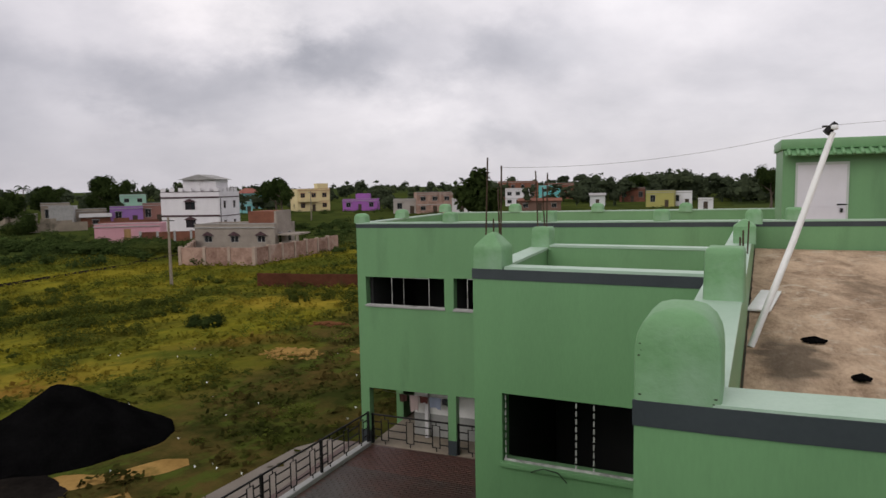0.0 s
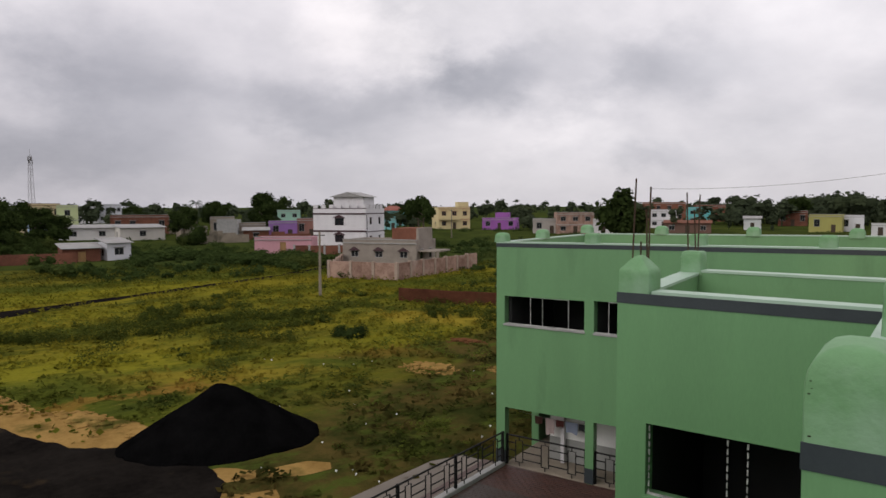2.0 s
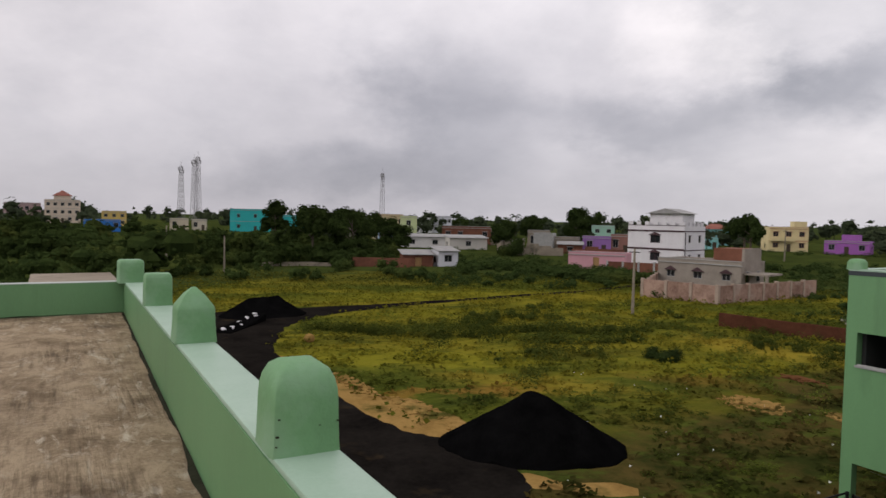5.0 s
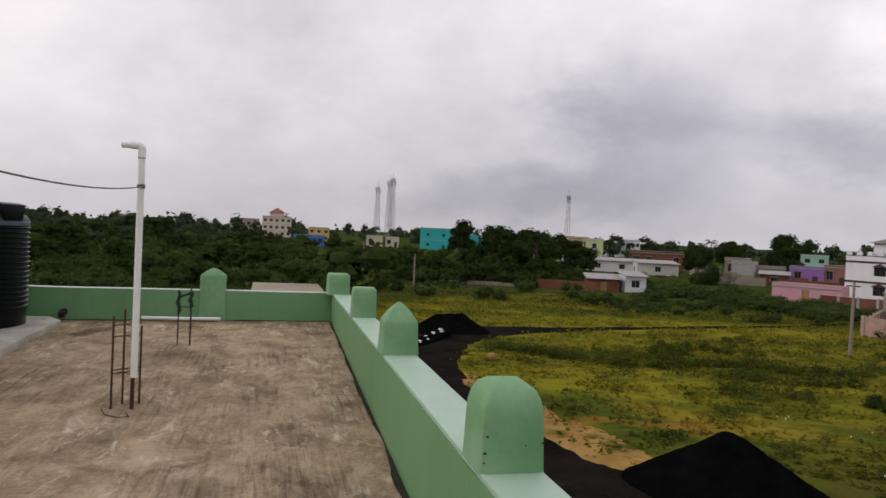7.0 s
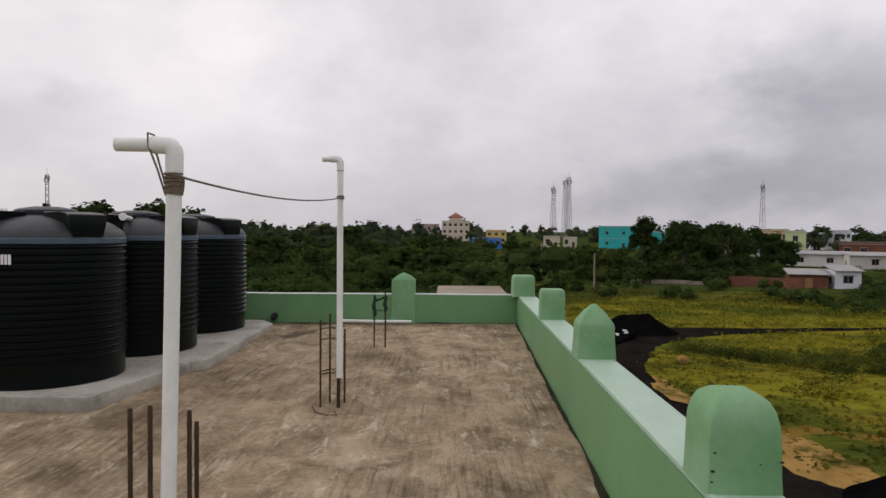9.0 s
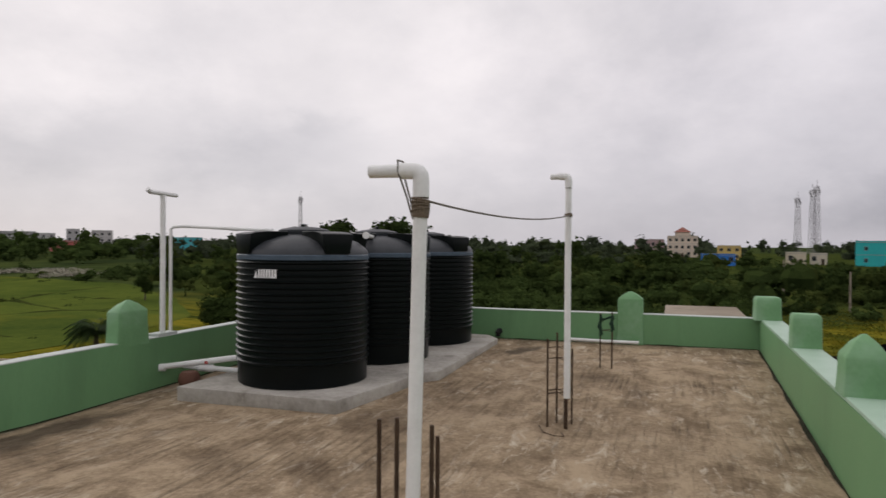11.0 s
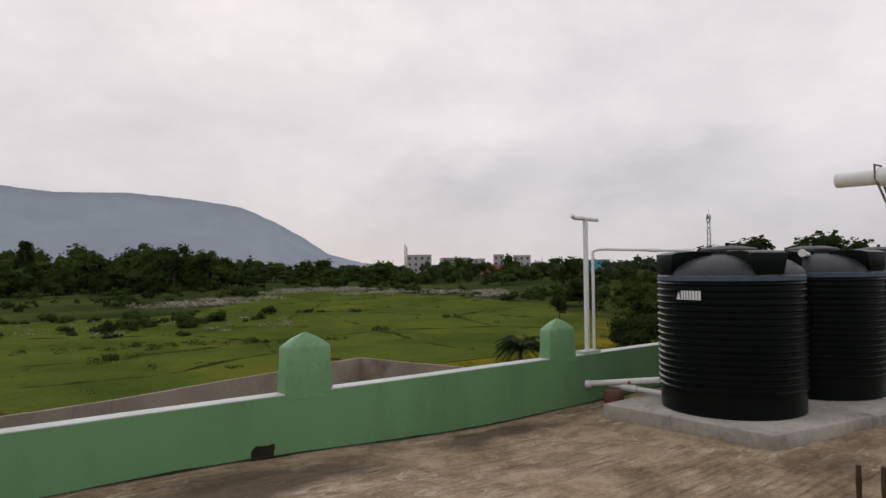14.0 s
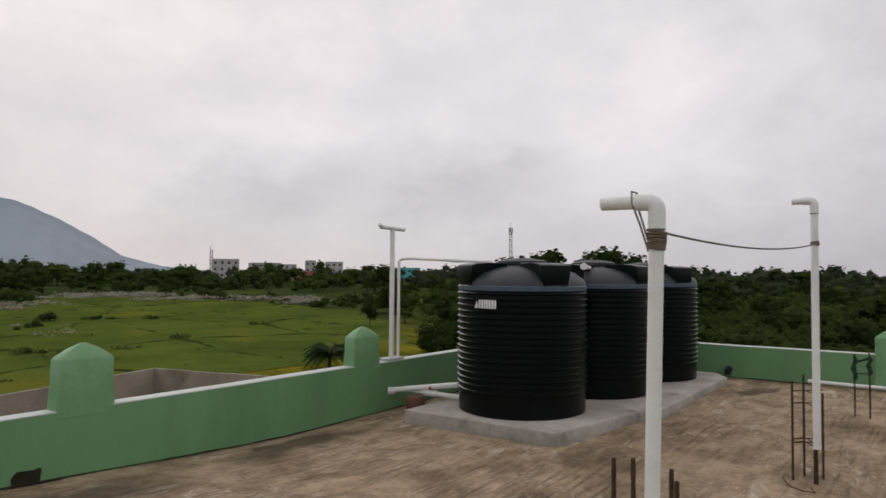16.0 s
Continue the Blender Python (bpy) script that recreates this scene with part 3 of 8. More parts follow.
class Shape:
    """Collects corners and faces of one mesh."""

    def __init__(self):
        self.v, self.f = [], []

    def add(self, verts, faces):
        k = len(self.v)
        self.v += [tuple(p) for p in verts]
        self.f += [tuple(k + i for i in q) for q in faces]
        return self

    def box(self, x0, x1, y0, y1, z0, z1):
        return self.add([(x, y, z) for z in (z0, z1) for x, y in ((x0, y0), (x1, y0), (x1, y1), (x0, y1))],
                        [(0, 3, 2, 1), (4, 5, 6, 7), (0, 1, 5, 4), (1, 2, 6, 5), (2, 3, 7, 6), (3, 0, 4, 7)])

    def prism(self, ring, z0, z1):
        """A solid on the ring of (x, y), counter-clockwise; z0, z1: numbers or functions of x and y."""
        n = len(ring)
        a = z0 if callable(z0) else lambda x, y: z0
        b = z1 if callable(z1) else lambda x, y: z1
        return self.add([(x, y, a(x, y)) for x, y in ring] + [(x, y, b(x, y)) for x, y in ring],
                        [tuple(range(n - 1, -1, -1)), tuple(range(n, 2 * n))] + [(i, (i + 1) % n, n + (i + 1) % n, n + i) for i in range(n)])

    def tube(self, points, r, sides=10, caps=True):
        """A round bar along the points; r: one radius, or one for each point."""
        pts = [Vector(p) for p in points]
        k = len(self.v)
        rr = r if isinstance(r, (list, tuple)) else [r] * len(pts)
        ring0 = None
        for i, p in enumerate(pts):
            d = (pts[min(i + 1, len(pts) - 1)] - pts[max(i - 1, 0)]).normalized()
            side = d.cross(Vector((0, 0, 1))) if abs(d.z) < 0.95 else d.cross(Vector((0, 1, 0)))
            side.normalize()
            if ring0 is not None and side.dot(ring0) < 0:
                side = -side
            ring0 = side
            other = d.cross(side)
            for j in range(sides):
                a = 2 * math.pi * j / sides
                self.v.append(tuple(p + rr[i] * (math.cos(a) * side + math.sin(a) * other)))
        for i in range(len(pts) - 1):
            for j in range(sides):
                q = (j + 1) % sides
                self.f.append((k + i * sides + j, k + i * sides + q, k + (i + 1) * sides + q, k + (i + 1) * sides + j))
        if caps:
            self.f.append(tuple(k + j for j in range(sides - 1, -1, -1)))
            self.f.append(tuple(k + (len(pts) - 1) * sides + j for j in range(sides)))
        return self

    def lathe(self, profile, sides=48, centre=(0, 0)):
        """Turns the profile of (radius, z) round an upright axis."""
        k = len(self.v)
        for r, z in profile:
            for j in range(sides):
                a = 2 * math.pi * j / sides
                self.v.append((centre[0] + r * math.cos(a), centre[1] + r * math.sin(a), z))
        for i in range(len(profile) - 1):
            for j in range(sides):
                q = (j + 1) % sides
                self.f.append((k + i * sides + j, k + i * sides + q, k + (i + 1) * sides + q, k + (i + 1) * sides + j))
        self.f.append(tuple(k + j for j in range(sides - 1, -1, -1)))
        self.f.append(tuple(k + (len(profile) - 1) * sides + j for j in range(sides)))
        return self

    def wall(self, a0, a1, z0, z1, t0, t1, holes=(), along="x"):
        """A wall from a0 to a1 with holes (a0, a1, z0, z1) right through it; t0, t1: its two faces."""
        aa = sorted({a0, a1, *[h[i] for h in holes for i in (0, 1)]})
        zz = sorted({z0, z1, *[h[i] for h in holes for i in (2, 3)]})
        aa = [a for a in aa if a0 <= a <= a1]
        zz = [z for z in zz if z0 <= z <= z1]

        def open_at(i, j):
            if not (0 <= i < len(aa) - 1 and 0 <= j < len(zz) - 1):
                return True
            x, z = (aa[i] + aa[i + 1]) / 2, (zz[j] + zz[j + 1]) / 2
            return any(h[0] < x < h[1] and h[2] < z < h[3] for h in holes)

        def p(a, t, z):
            return (a, t, z) if along == "x" else (t, a, z)

        for i in range(len(aa) - 1):
            for j in range(len(zz) - 1):
                if open_at(i, j):
                    continue
                x0, x1, y0, y1 = aa[i], aa[i + 1], zz[j], zz[j + 1]
                self.add([p(x0, t0, y0), p(x1, t0, y0), p(x1, t0, y1), p(x0, t0, y1)], [(0, 1, 2, 3)])
                self.add([p(x0, t1, y0), p(x1, t1, y0), p(x1, t1, y1), p(x0, t1, y1)], [(3, 2, 1, 0)])
                for di, dj, q in ((-1, 0, ((x0, y0), (x0, y1))), (1, 0, ((x1, y1), (x1, y0))), (0, -1, ((x1, y0), (x0, y0))), (0, 1, ((x0, y1), (x1, y1)))):
                    if open_at(i + di, j + dj):
                        (xa, za), (xb, zb) = q
                        self.add([p(xa, t0, za), p(xb, t0, zb), p(xb, t1, zb), p(xa, t1, za)], [(3, 2, 1, 0)])
        return self

    def turned(self, m):
        self.v = [tuple(m @ Vector(p)) for p in self.v]
        return self

    def bent(self, fn):
        self.v = [fn(*p) for p in self.v]
        return self


def mend(me, bevel=0.0, segments=2, smooth=True):
    """Welds the corners, sets the faces outward, and rounds the edges."""
    bm = bmesh.new()
    bm.from_mesh(me)
    bmesh.ops.remove_doubles(bm, verts=bm.verts, dist=0.0004)
    bmesh.ops.recalc_face_normals(bm, faces=bm.faces)
    if bevel:
        edges = [e for e in bm.edges if len(e.link_faces) == 2 and e.calc_face_angle(0) > 0.5]
        bmesh.ops.bevel(bm, geom=edges, offset=bevel, segments=segments, profile=0.6, affect="EDGES", clamp_overlap=True)
    for face in bm.faces:
        face.smooth = smooth
    bm.to_mesh(me)
    bm.free()
    return me


def part(name, shape, material, parent=None, label="", bevel=0.0, smooth=False, weld=True, segments=2):
    me = mesh_of(name, shape.v, shape.f, smooth)
    if weld:
        mend(me, bevel, segments, smooth or bevel > 0)
    if smooth or bevel:
        me.set_sharp_from_angle(angle=radians(38))
    me.materials.append(material)
    ob = new(name, me)
    if parent is not None:
        ob.parent = parent
    if label:
        tagged(ob, label)
    return ob


def thing(name, label, category, at=(0, 0, 0), rz=0.0, group="", kind=""):
    e = new(name)
    e.empty_display_size = 0.2
    e.matrix_basis = pose(*at, 0, 0, rz)
    return tagged(e, label, category, group, kind)


def solo(name, shape, material, label, category, group="", kind="", bevel=0.0, smooth=False, weld=True, at=None, rz=0.0, segments=2):
    ob = part(name, shape, material, None, "", bevel, smooth, weld, segments)
    if at is not None:
        ob.matrix_basis = pose(*at, 0, 0, rz)
    return tagged(ob, label, category, group, kind)


def ground_z(x, y):
    u = min(330.0, max(0.0, math.hypot(x, y) - 70.0))
    return -6.3 + 0.014 * u * (u / (u + 40.0))


def ease(a):
    a = min(1.0, max(0.0, a))
    return a * a * (3 - 2 * a)


def roof_z(x, y):
    """The roof falls a little to the east; the screed rises toward the foot of the south parapet."""
    return -0.014 * x + 0.006 * y + 0.19 * ease((x + 5.2) / 4.2) * ease((-y - 2.6) / 3.2)

# ---- the ground, one sheet to the horizon ----
sheet = Shape()
radii = [0.0] + [4.0 * 1.064 ** i for i in range(114)]
SPOKES = 180
sheet.v = [(0, 0, -6.3)] + [(r * math.cos(2 * math.pi * j / SPOKES), r * math.sin(2 * math.pi * j / SPOKES),
                            ground_z(r, 0) + (0.16 * noise.noise((r * math.cos(2 * math.pi * j / SPOKES) * 0.11, r * math.sin(2 * math.pi * j / SPOKES) * 0.11, 3.1)) if r > 12 else 0))
                           for r in radii[1:] for j in range(SPOKES)]
sheet.f = [(0, 1 + j, 1 + (j + 1) % SPOKES) for j in range(SPOKES)]
sheet.f += [(1 + i * SPOKES + j, 1 + (i + 1) * SPOKES + j, 1 + (i + 1) * SPOKES + (j + 1) % SPOKES, 1 + i * SPOKES + (j + 1) % SPOKES)
            for i in range(len(radii) - 2) for j in range(SPOKES)]
solo("ground", sheet, M_GROUND, "rough yellow-green meadow with weeds and bare patches", "ground", kind="structure", smooth=True, weld=False)

# ---- the roof under the camera ----
deck = Shape()
NX, NY = 74, 40
for j in range(NY + 1):
    for i in range(NX + 1):
        x, y = -11.3 + 17.3 * i / NX, -5.8 + 6.95 * j / NY
        deck.v.append((x, y, roof_z(x, y) + 0.006 * noise.noise((x * 1.3, y * 1.3, 0))))
deck.f = [(j * (NX + 1) + i, j * (NX + 1) + i + 1, (j + 1) * (NX + 1) + i + 1, (j + 1) * (NX + 1) + i) for j in range(NY) for i in range(NX)]
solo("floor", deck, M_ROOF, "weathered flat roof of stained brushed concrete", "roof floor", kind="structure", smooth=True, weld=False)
slab = Shape().box(-11.5, 6.1, -5.9, 1.3, -0.42, -0.14)
solo("roof_slab", slab, M_CEMENT, "cement slab beneath the flat roof", "slab", kind="structure")


def north_y(x):
    return 0.872 - 0.023 * x


def cope_n(x):
    return 0.752 + 0.0095 * x


def run(name, pts, thick, top, material, cope, label, foot=-6.3, cope_h=0.03, over=0.006):
    """A plastered parapet along two points of its inner face; thick goes to the left of the way; top: heights at both ends."""
    (xa, ya), (xb, yb) = pts
    d = Vector((xb - xa, yb - ya, 0)).normalized()
    nrm = Vector((-d.y, d.x, 0))
    w, c = Shape(), Shape()
    steps = 24
    for i in range(steps):
        a, b = i / steps, (i + 1) / steps
        for s, z_lo, z_hi, o0, o1 in ((w, None, 0.0, 0.0, thick), (c, 0.0, cope_h, -over, thick + over)):
            ring = []
            for q in (a, b):
                p = Vector((xa, ya, 0)).lerp(Vector((xb, yb, 0)), q)
                h = top[0] + (top[1] - top[0]) * q + 0.006 * noise.noise((p.x * 0.9, p.y * 0.9, 7))
                ring.append((p, h))
            vs = []
            for p, h in ring:
                lo = foot if z_lo is None else h - cope_h
                hi = h - cope_h if z_lo is None else h
                for o, z in ((o0, lo), (o1, lo), (o1, hi), (o0, hi)):
                    q3 = p + nrm * o
                    vs.append((q3.x, q3.y, z))
            s.add(vs, [(0, 1, 5, 4), (1, 2, 6, 5), (2, 3, 7, 6), (3, 0, 4, 7)] + ([(3, 2, 1, 0)] if i == 0 else []) + ([(4, 5, 6, 7)] if i == steps - 1 else []))
    root = thing(name, label, "parapet", kind="structure")
    part("wall", w, material, root)
    part("coping", c, cope, root, "coping in a lighter colour than the wall", bevel=0.008)
    return root


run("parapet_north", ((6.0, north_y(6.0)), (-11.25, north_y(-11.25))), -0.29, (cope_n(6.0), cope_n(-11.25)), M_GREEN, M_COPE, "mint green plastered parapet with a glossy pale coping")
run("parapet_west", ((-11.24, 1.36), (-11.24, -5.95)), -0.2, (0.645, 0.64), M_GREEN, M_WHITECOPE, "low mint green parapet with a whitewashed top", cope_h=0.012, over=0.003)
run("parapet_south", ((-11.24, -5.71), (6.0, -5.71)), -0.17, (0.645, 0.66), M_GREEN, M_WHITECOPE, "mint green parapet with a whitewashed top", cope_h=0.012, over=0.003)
close = Shape().box(6.0, 6.2, -5.9, 3.1, -6.3, 0.75)
solo("wall_east", close, M_GREEN, "plain green wall closing the roof", "wall", kind="structure")

# black moss along the foot of the parapets
moss = Shape()


def moss_line(xa, ya, xb, yb, nx, ny, width):
    n = int(math.hypot(xb - xa, yb - ya) / 0.09)
    row = []
    for i in range(n + 1):
        q = i / n
        x, y = xa + (xb - xa) * q, ya + (yb - ya) * q
        w = width * max(0.15, 0.55 + 0.9 * noise.noise((x * 1.1, y * 1.1, 2.0)) + 0.25 * noise.noise((x * 6, y * 6, 4.0)))
        row.append(((x, y, roof_z(x, y) + 0.012 + 0.01 * max(0, 0.2 + noise.noise((x * 3, y * 3, 1)))), (x + nx * w, y + ny * w, roof_z(x + nx * w, y + ny * w) + 0.008)))
    k = len(moss.v)
    for a, b in row:
        moss.v += [a, b]
    moss.f += [(k + 2 * i, k + 2 * i + 1, k + 2 * i + 3, k + 2 * i + 2) for i in range(n)]


moss_line(5.9, north_y(5.9) - 0.004, -11.2, north_y(-11.2) - 0.004, 0, -1, 0.055)
moss_line(-11.2, -5.705, 5.9, -5.705, 0, 1, 0.03)
moss_line(-11.235, 1.1, -11.235, -5.7, 1, 0, 0.025)
solo("moss", moss, M_MOSS, "thin black moss along the foot of the parapets", "moss", kind="stuff", weld=False)


# ---- parapet pillars ----
def pillar_shape(w, d, h, dome, style):
    """A plastered stub pillar, its foot flared into the coping. style: dome, hip or flat."""
    s = Shape()
    if style in ("arch", "peak"):
        if style == "arch":
            caps = [(1.0, 1.0, h - dome), (0.985, 1.0, h - dome * 0.75), (0.93, 0.99, h - dome * 0.5), (0.80, 0.96, h - dome * 0.28), (0.58, 0.86, h - dome * 0.10), (0.30, 0.70, h - dome * 0.02), (0.05, 0.5, h)]
        else:
            caps = [(0.99, 0.99, h - dome), (0.98, 0.98, h - dome * 0.78), (0.88, 0.90, h - dome * 0.66), (0.42, 0.56, h - dome * 0.22), (0.22, 0.42, h - dome * 0.06), (0.05, 0.3, h)]
        caps = [(1.0, 1.0, 0.0), (1.0, 1.0, (h - dome) * 0.5)] + caps
    rows = ([(1.025, 0.0), (1.01, 0.025), (1.0, 0.06)] if style != "hip" else [(1.06, 0.0)]) + [ (0.985, (h - dome) * 0.6), (0.97, h - dome)]
    if style == "dome":
        rows += [(0.95, h - dome * 0.72), (0.88, h - dome * 0.45), (0.74, h - dome * 0.2), (0.5, h - dome * 0.05), (0.2, h)]
    elif style == "hip":
        rows += [(0.93, h - dome * 0.85), (0.5, h - dome * 0.32), (0.1, h)]
    else:
        rows += [(0.96, h - 0.045), (0.92, h - 0.02), (0.82, h - 0.004), (0.3, h)]
    n, m = 3, len(rows)
    c = 0.12 if style not in ("hip", "peak", "arch") else 0.06
    outline = []
    for qx, qy, a0 in ((1, 1, 0), (-1, 1, 90), (-1, -1, 180), (1, -1, 270)):
        for k in range(n):
            a = radians(a0 + 90 * k / (n - 1))
            outline.append((qx * (0.5 - c) + c * math.cos(a), qy * (0.5 - c) + c * math.sin(a)))
    if style not in ("arch", "peak"):
        caps = [(f, f, z) for f, z in rows]
    m = len(caps)
    for fx, fy, z in caps:
        s.v += [(x * w * fx, y * d * fy, z) for x, y in outline]
    k = len(outline)
    for i in range(m - 1):
        s.f += [(i * k + j, i * k + (j + 1) % k, (i + 1) * k + (j + 1) % k, (i + 1) * k + j) for j in range(k)]
    s.f.append(tuple((m - 1) * k + j for j in range(k)))
    s.f.append(tuple(range(k - 1, -1, -1)))
    return s


def pillar(x, y, z, top, w=0.32, d=0.32, dome=0.12, style="dome", rz=0.0, group="parapet pillars", label="mint green plastered pillar with a domed top on the parapet", m=None):
    ob = solo("parapet_pillar", pillar_shape(w, d, top - z, dome, style), M_PILLAR, label, "pillar", group, smooth=True)
    jig = 0.5 * math.sin(x * 7 + y * 3)
    ob.matrix_basis = (m or Matrix()) @ pose(x, y, z - 0.004, 0.4 * jig, -0.5 * jig, rz + 2 * jig)
    return ob


HIP = "mint green plastered pillar with a hipped top on the parapet"
FLAT = "mint green plastered pillar with a flat rounded top"
for x, top, style, dome, lab, wide in ((-2.60, 1.10, "dome", 0.16, None, 0.31), (-5.415, 1.128, "hip", 0.17, HIP, 0.28), (-7.975, 1.035, "flat", 0.05, FLAT, 0.26), (0.15, 1.09, "dome", 0.14, None, 0.31), (2.9, 1.09, "dome", 0.14, None, 0.31)):
    pillar(x, north_y(x) + 0.146, cope_n(x), top, wide, 0.293, dome, style, -1.3, label=lab or "mint green plastered pillar with a domed top on the parapet")
worn = bpy.data.objects["parapet_pillar"]
for py, pz, s in ((-0.125, 0.09, 0.007), (-0.118, 0.16, 0.005), (0.13, 0.13, 0.006), (0.05, 0.12, 0.004), (-0.10, 0.02, 0.008), (0.02, 0.015, 0.006), (-0.128, 0.05, 0.004)):
    chip = part("chip", Shape().prism([(-0.003, -s), (0.003, -s * 0.6), (0.003, s), (-0.003, s * 0.7)], -s * 0.5, s * 0.5), M_MOSS, worn, "dark chip in the plaster")
    chip.location = (0.153, py, pz)
pillar(-11.16, 1.22, 0.64, 0.99, 0.38, 0.36, 0.05, "flat", label="mint green corner pillar with a flat rounded top")
pillar(-11.33, -0.76, 0.10, 1.0, 0.255, 0.40, 0.13, "hip", label=HIP)
pillar(-11.33, -4.1, 0.10, 1.0, 0.255, 0.40, 0.13, "hip", label=HIP)
for x, top in ((-2.66, 1.165), (-5.95, 1.10), (-9.2, 1.07), (0.75, 1.17)):
    pillar(x, -5.80, 0.60, top, 0.44, 0.175, 0.13, "hip", label=HIP)

# rain outlets at the foot of the parapets
for x, z in ((-2.36, 0.095),):
    root = thing("rain_outlet", "ragged drain hole at the parapet's foot with its shade a black patch", "drain hole", (x, -5.71, z))
    ragged = Shape()
    ring = [(0.13 + 0.10 * math.copysign(abs(math.cos(a)) ** 0.45, math.cos(a)) * (1 + 0.12 * math.sin(3 * a + 1)), 0.085 + 0.078 * math.copysign(abs(math.sin(a)) ** 0.45, math.sin(a)) * (1 + 0.12 * math.cos(5 * a + 1))) for a in [2 * math.pi * i / 18 for i in range(18)]]
    ragged.add([(px, 0.006, pz) for px, pz in ring] + [(px, -0.12, pz) for px, pz in ring], [tuple(range(18))] + [(i, (i + 1) % 18, 18 + (i + 1) % 18, 18 + i) for i in range(18)])
    # Solid black shape on the wall, painted for the shade inside the opening.
    part("hole", ragged, M_MOSS, root)
    wet = Shape()
    blot = [(0.12 + 0.26 * math.cos(a) * (1 + 0.3 * math.sin(2 * a + 4)), 0.004 + 0.035 * abs(math.sin(a))) for a in [math.pi * i / 14 for i in range(15)]]
    wet.add([(px, py, roof_z(x + px, -5.71 + py) - z + 0.004) for px, py in blot], [tuple(range(15))])
    part("wet_stain", wet, M_MOSS, root, "dark damp stain")
stub = thing("drain_pipe_stub", "short black pipe end sticking out of the parapet", "pipe", (-11.24, -2.9, 0.27))
part("pipe", Shape().tube([(-0.05, 0, 0), (0.09, 0, 0), (0.12, 0, -0.02), (0.12, 0, -0.07)], 0.05, 12), M_BLACKIRON, stub, smooth=True)
loose = Shape().tube([(-11.13, -1.78, 0.205), (-11.11, -1.2, 0.2), (-11.13, -0.62, 0.2)], 0.028, 10)
solo("loose_pipe", loose, M_PVC, "white plastic pipe lying along the parapet", "pipe", smooth=True)

# ---- water tanks on their plinth ----
plinth = thing("tank_plinth", "stained grey cement plinth beneath the water tanks", "plinth")
for nm, ring in (("front_slab", [(-5.92, -5.12), (-5.92, -3.23), (-7.55, -2.93), (-7.60, -5.12)][::-1]), ("rear_slab", [(-7.604, -5.12), (-7.554, -2.93), (-7.72, -2.78), (-10.7, -2.80), (-11.1, -3.05), (-11.1, -5.12)][::-1])):
    part(nm, Shape().prism(ring, lambda x, y: roof_z(x, y) - 0.03, lambda x, y: 0.20 - 0.003 * (x + 6)), M_PLINTH, plinth, bevel=0.018)


def tank():
    root = thing("water_tank", "ribbed black plastic water tank on a cement plinth", "water tank", group="water tanks")
    R = 0.735
    prof = [(0.70, 0.0), (0.72, 0.015), (0.722, 0.20)]
    z, n = 0.215, 17
    step = (1.343 - z) / n
    for i in range(n):
        for f, dr in ((0.0, -0.006), (0.50, -0.007), (0.60, 0.003), (0.70, 0.011), (0.80, 0.012), (0.90, 0.004)):
            prof.append((R + dr - 0.003, z + (i + f) * step))
    prof += [(0.725, 1.35), (0.732, 1.355)]
    part("body", Shape().lathe(prof, 64), M_TANK, root, smooth=True)
    band = [(0.728, 1.352), (0.738, 1.36), (0.738, 1.405), (0.728, 1.415)]
    part("band", Shape().lathe(band, 64), M_BAND, root, "blue-grey moulded band", smooth=True)
    dome = [(0.73, 1.41), (0.725, 1.45), (0.69, 1.49), (0.60, 1.555), (0.46, 1.605), (0.30, 1.635), (0.26, 1.64)]
    part("shoulder", Shape().lathe(dome, 64), M_TANKLID, root, "dusty black domed shoulder", smooth=True)
    for k in range(4):
        a = radians(45 + 90 * k)
        lug = Shape()
        prof2 = [(0.30, 1.60), (0.30, 1.668), (0.52, 1.664), (0.66, 1.655), (0.735, 1.635), (0.735, 1.42), (0.66, 1.44)]
        wid = [0.20, 0.20, 0.16, 0.17, 0.20, 0.15, 0.14]
        lug.v = [(r, s * w, zz) for s in (-1, 1) for (r, zz), w in zip(prof2, wid)]
        m = len(prof2)
        lug.f = [tuple(range(m)), tuple(range(2 * m - 1, m - 1, -1))] + [(i, m + i, m + (i + 1) % m, (i + 1) % m) for i in range(m)]
        lug.turned(Matrix.Rotation(a, 4, "Z"))
        part("lifting_lug", lug, M_TANK, root, bevel=0.012)
    lid = part("lid", Shape().lathe([(0.27, 1.63), (0.285, 1.65), (0.285, 1.685), (0.25, 1.70), (0.12, 1.722), (0.04, 1.725)], 40), M_TANKLID, root, "round screw lid", smooth=True)
    part("lid_handle", Shape().box(-0.07, 0.07, -0.018, 0.018, 1.71, 1.755), M_TANK, lid, bevel=0.006)
    return root


first = tank()
first.matrix_basis = pose(-6.83, -4.12, 0.197, 0, 0, 14)
for x, y, rz in ((-8.45, -3.95, 37), (-10.2, -3.85, 20)):
    copy_thing(first, pose(x, y, 0.205, 0, 0, rz))
# the maker's mark: plain white shapes on the first tank
mark = Shape()


def on_tank(a, z, r=0.7495):
    a = radians(a)
    return (-6.83 + r * math.cos(a), -4.12 + r * math.sin(a), 0.197 + z)


def patch(s, a0, a1, z0, z1, cols=2):
    for i in range(cols):
        b0, b1 = a0 + (a1 - a0) * i / cols, a0 + (a1 - a0) * (i + 1) / cols
        s.add([on_tank(b0, z0), on_tank(b1, z0), on_tank(b1, z1), on_tank(b0, z1)], [(0, 1, 2, 3)])


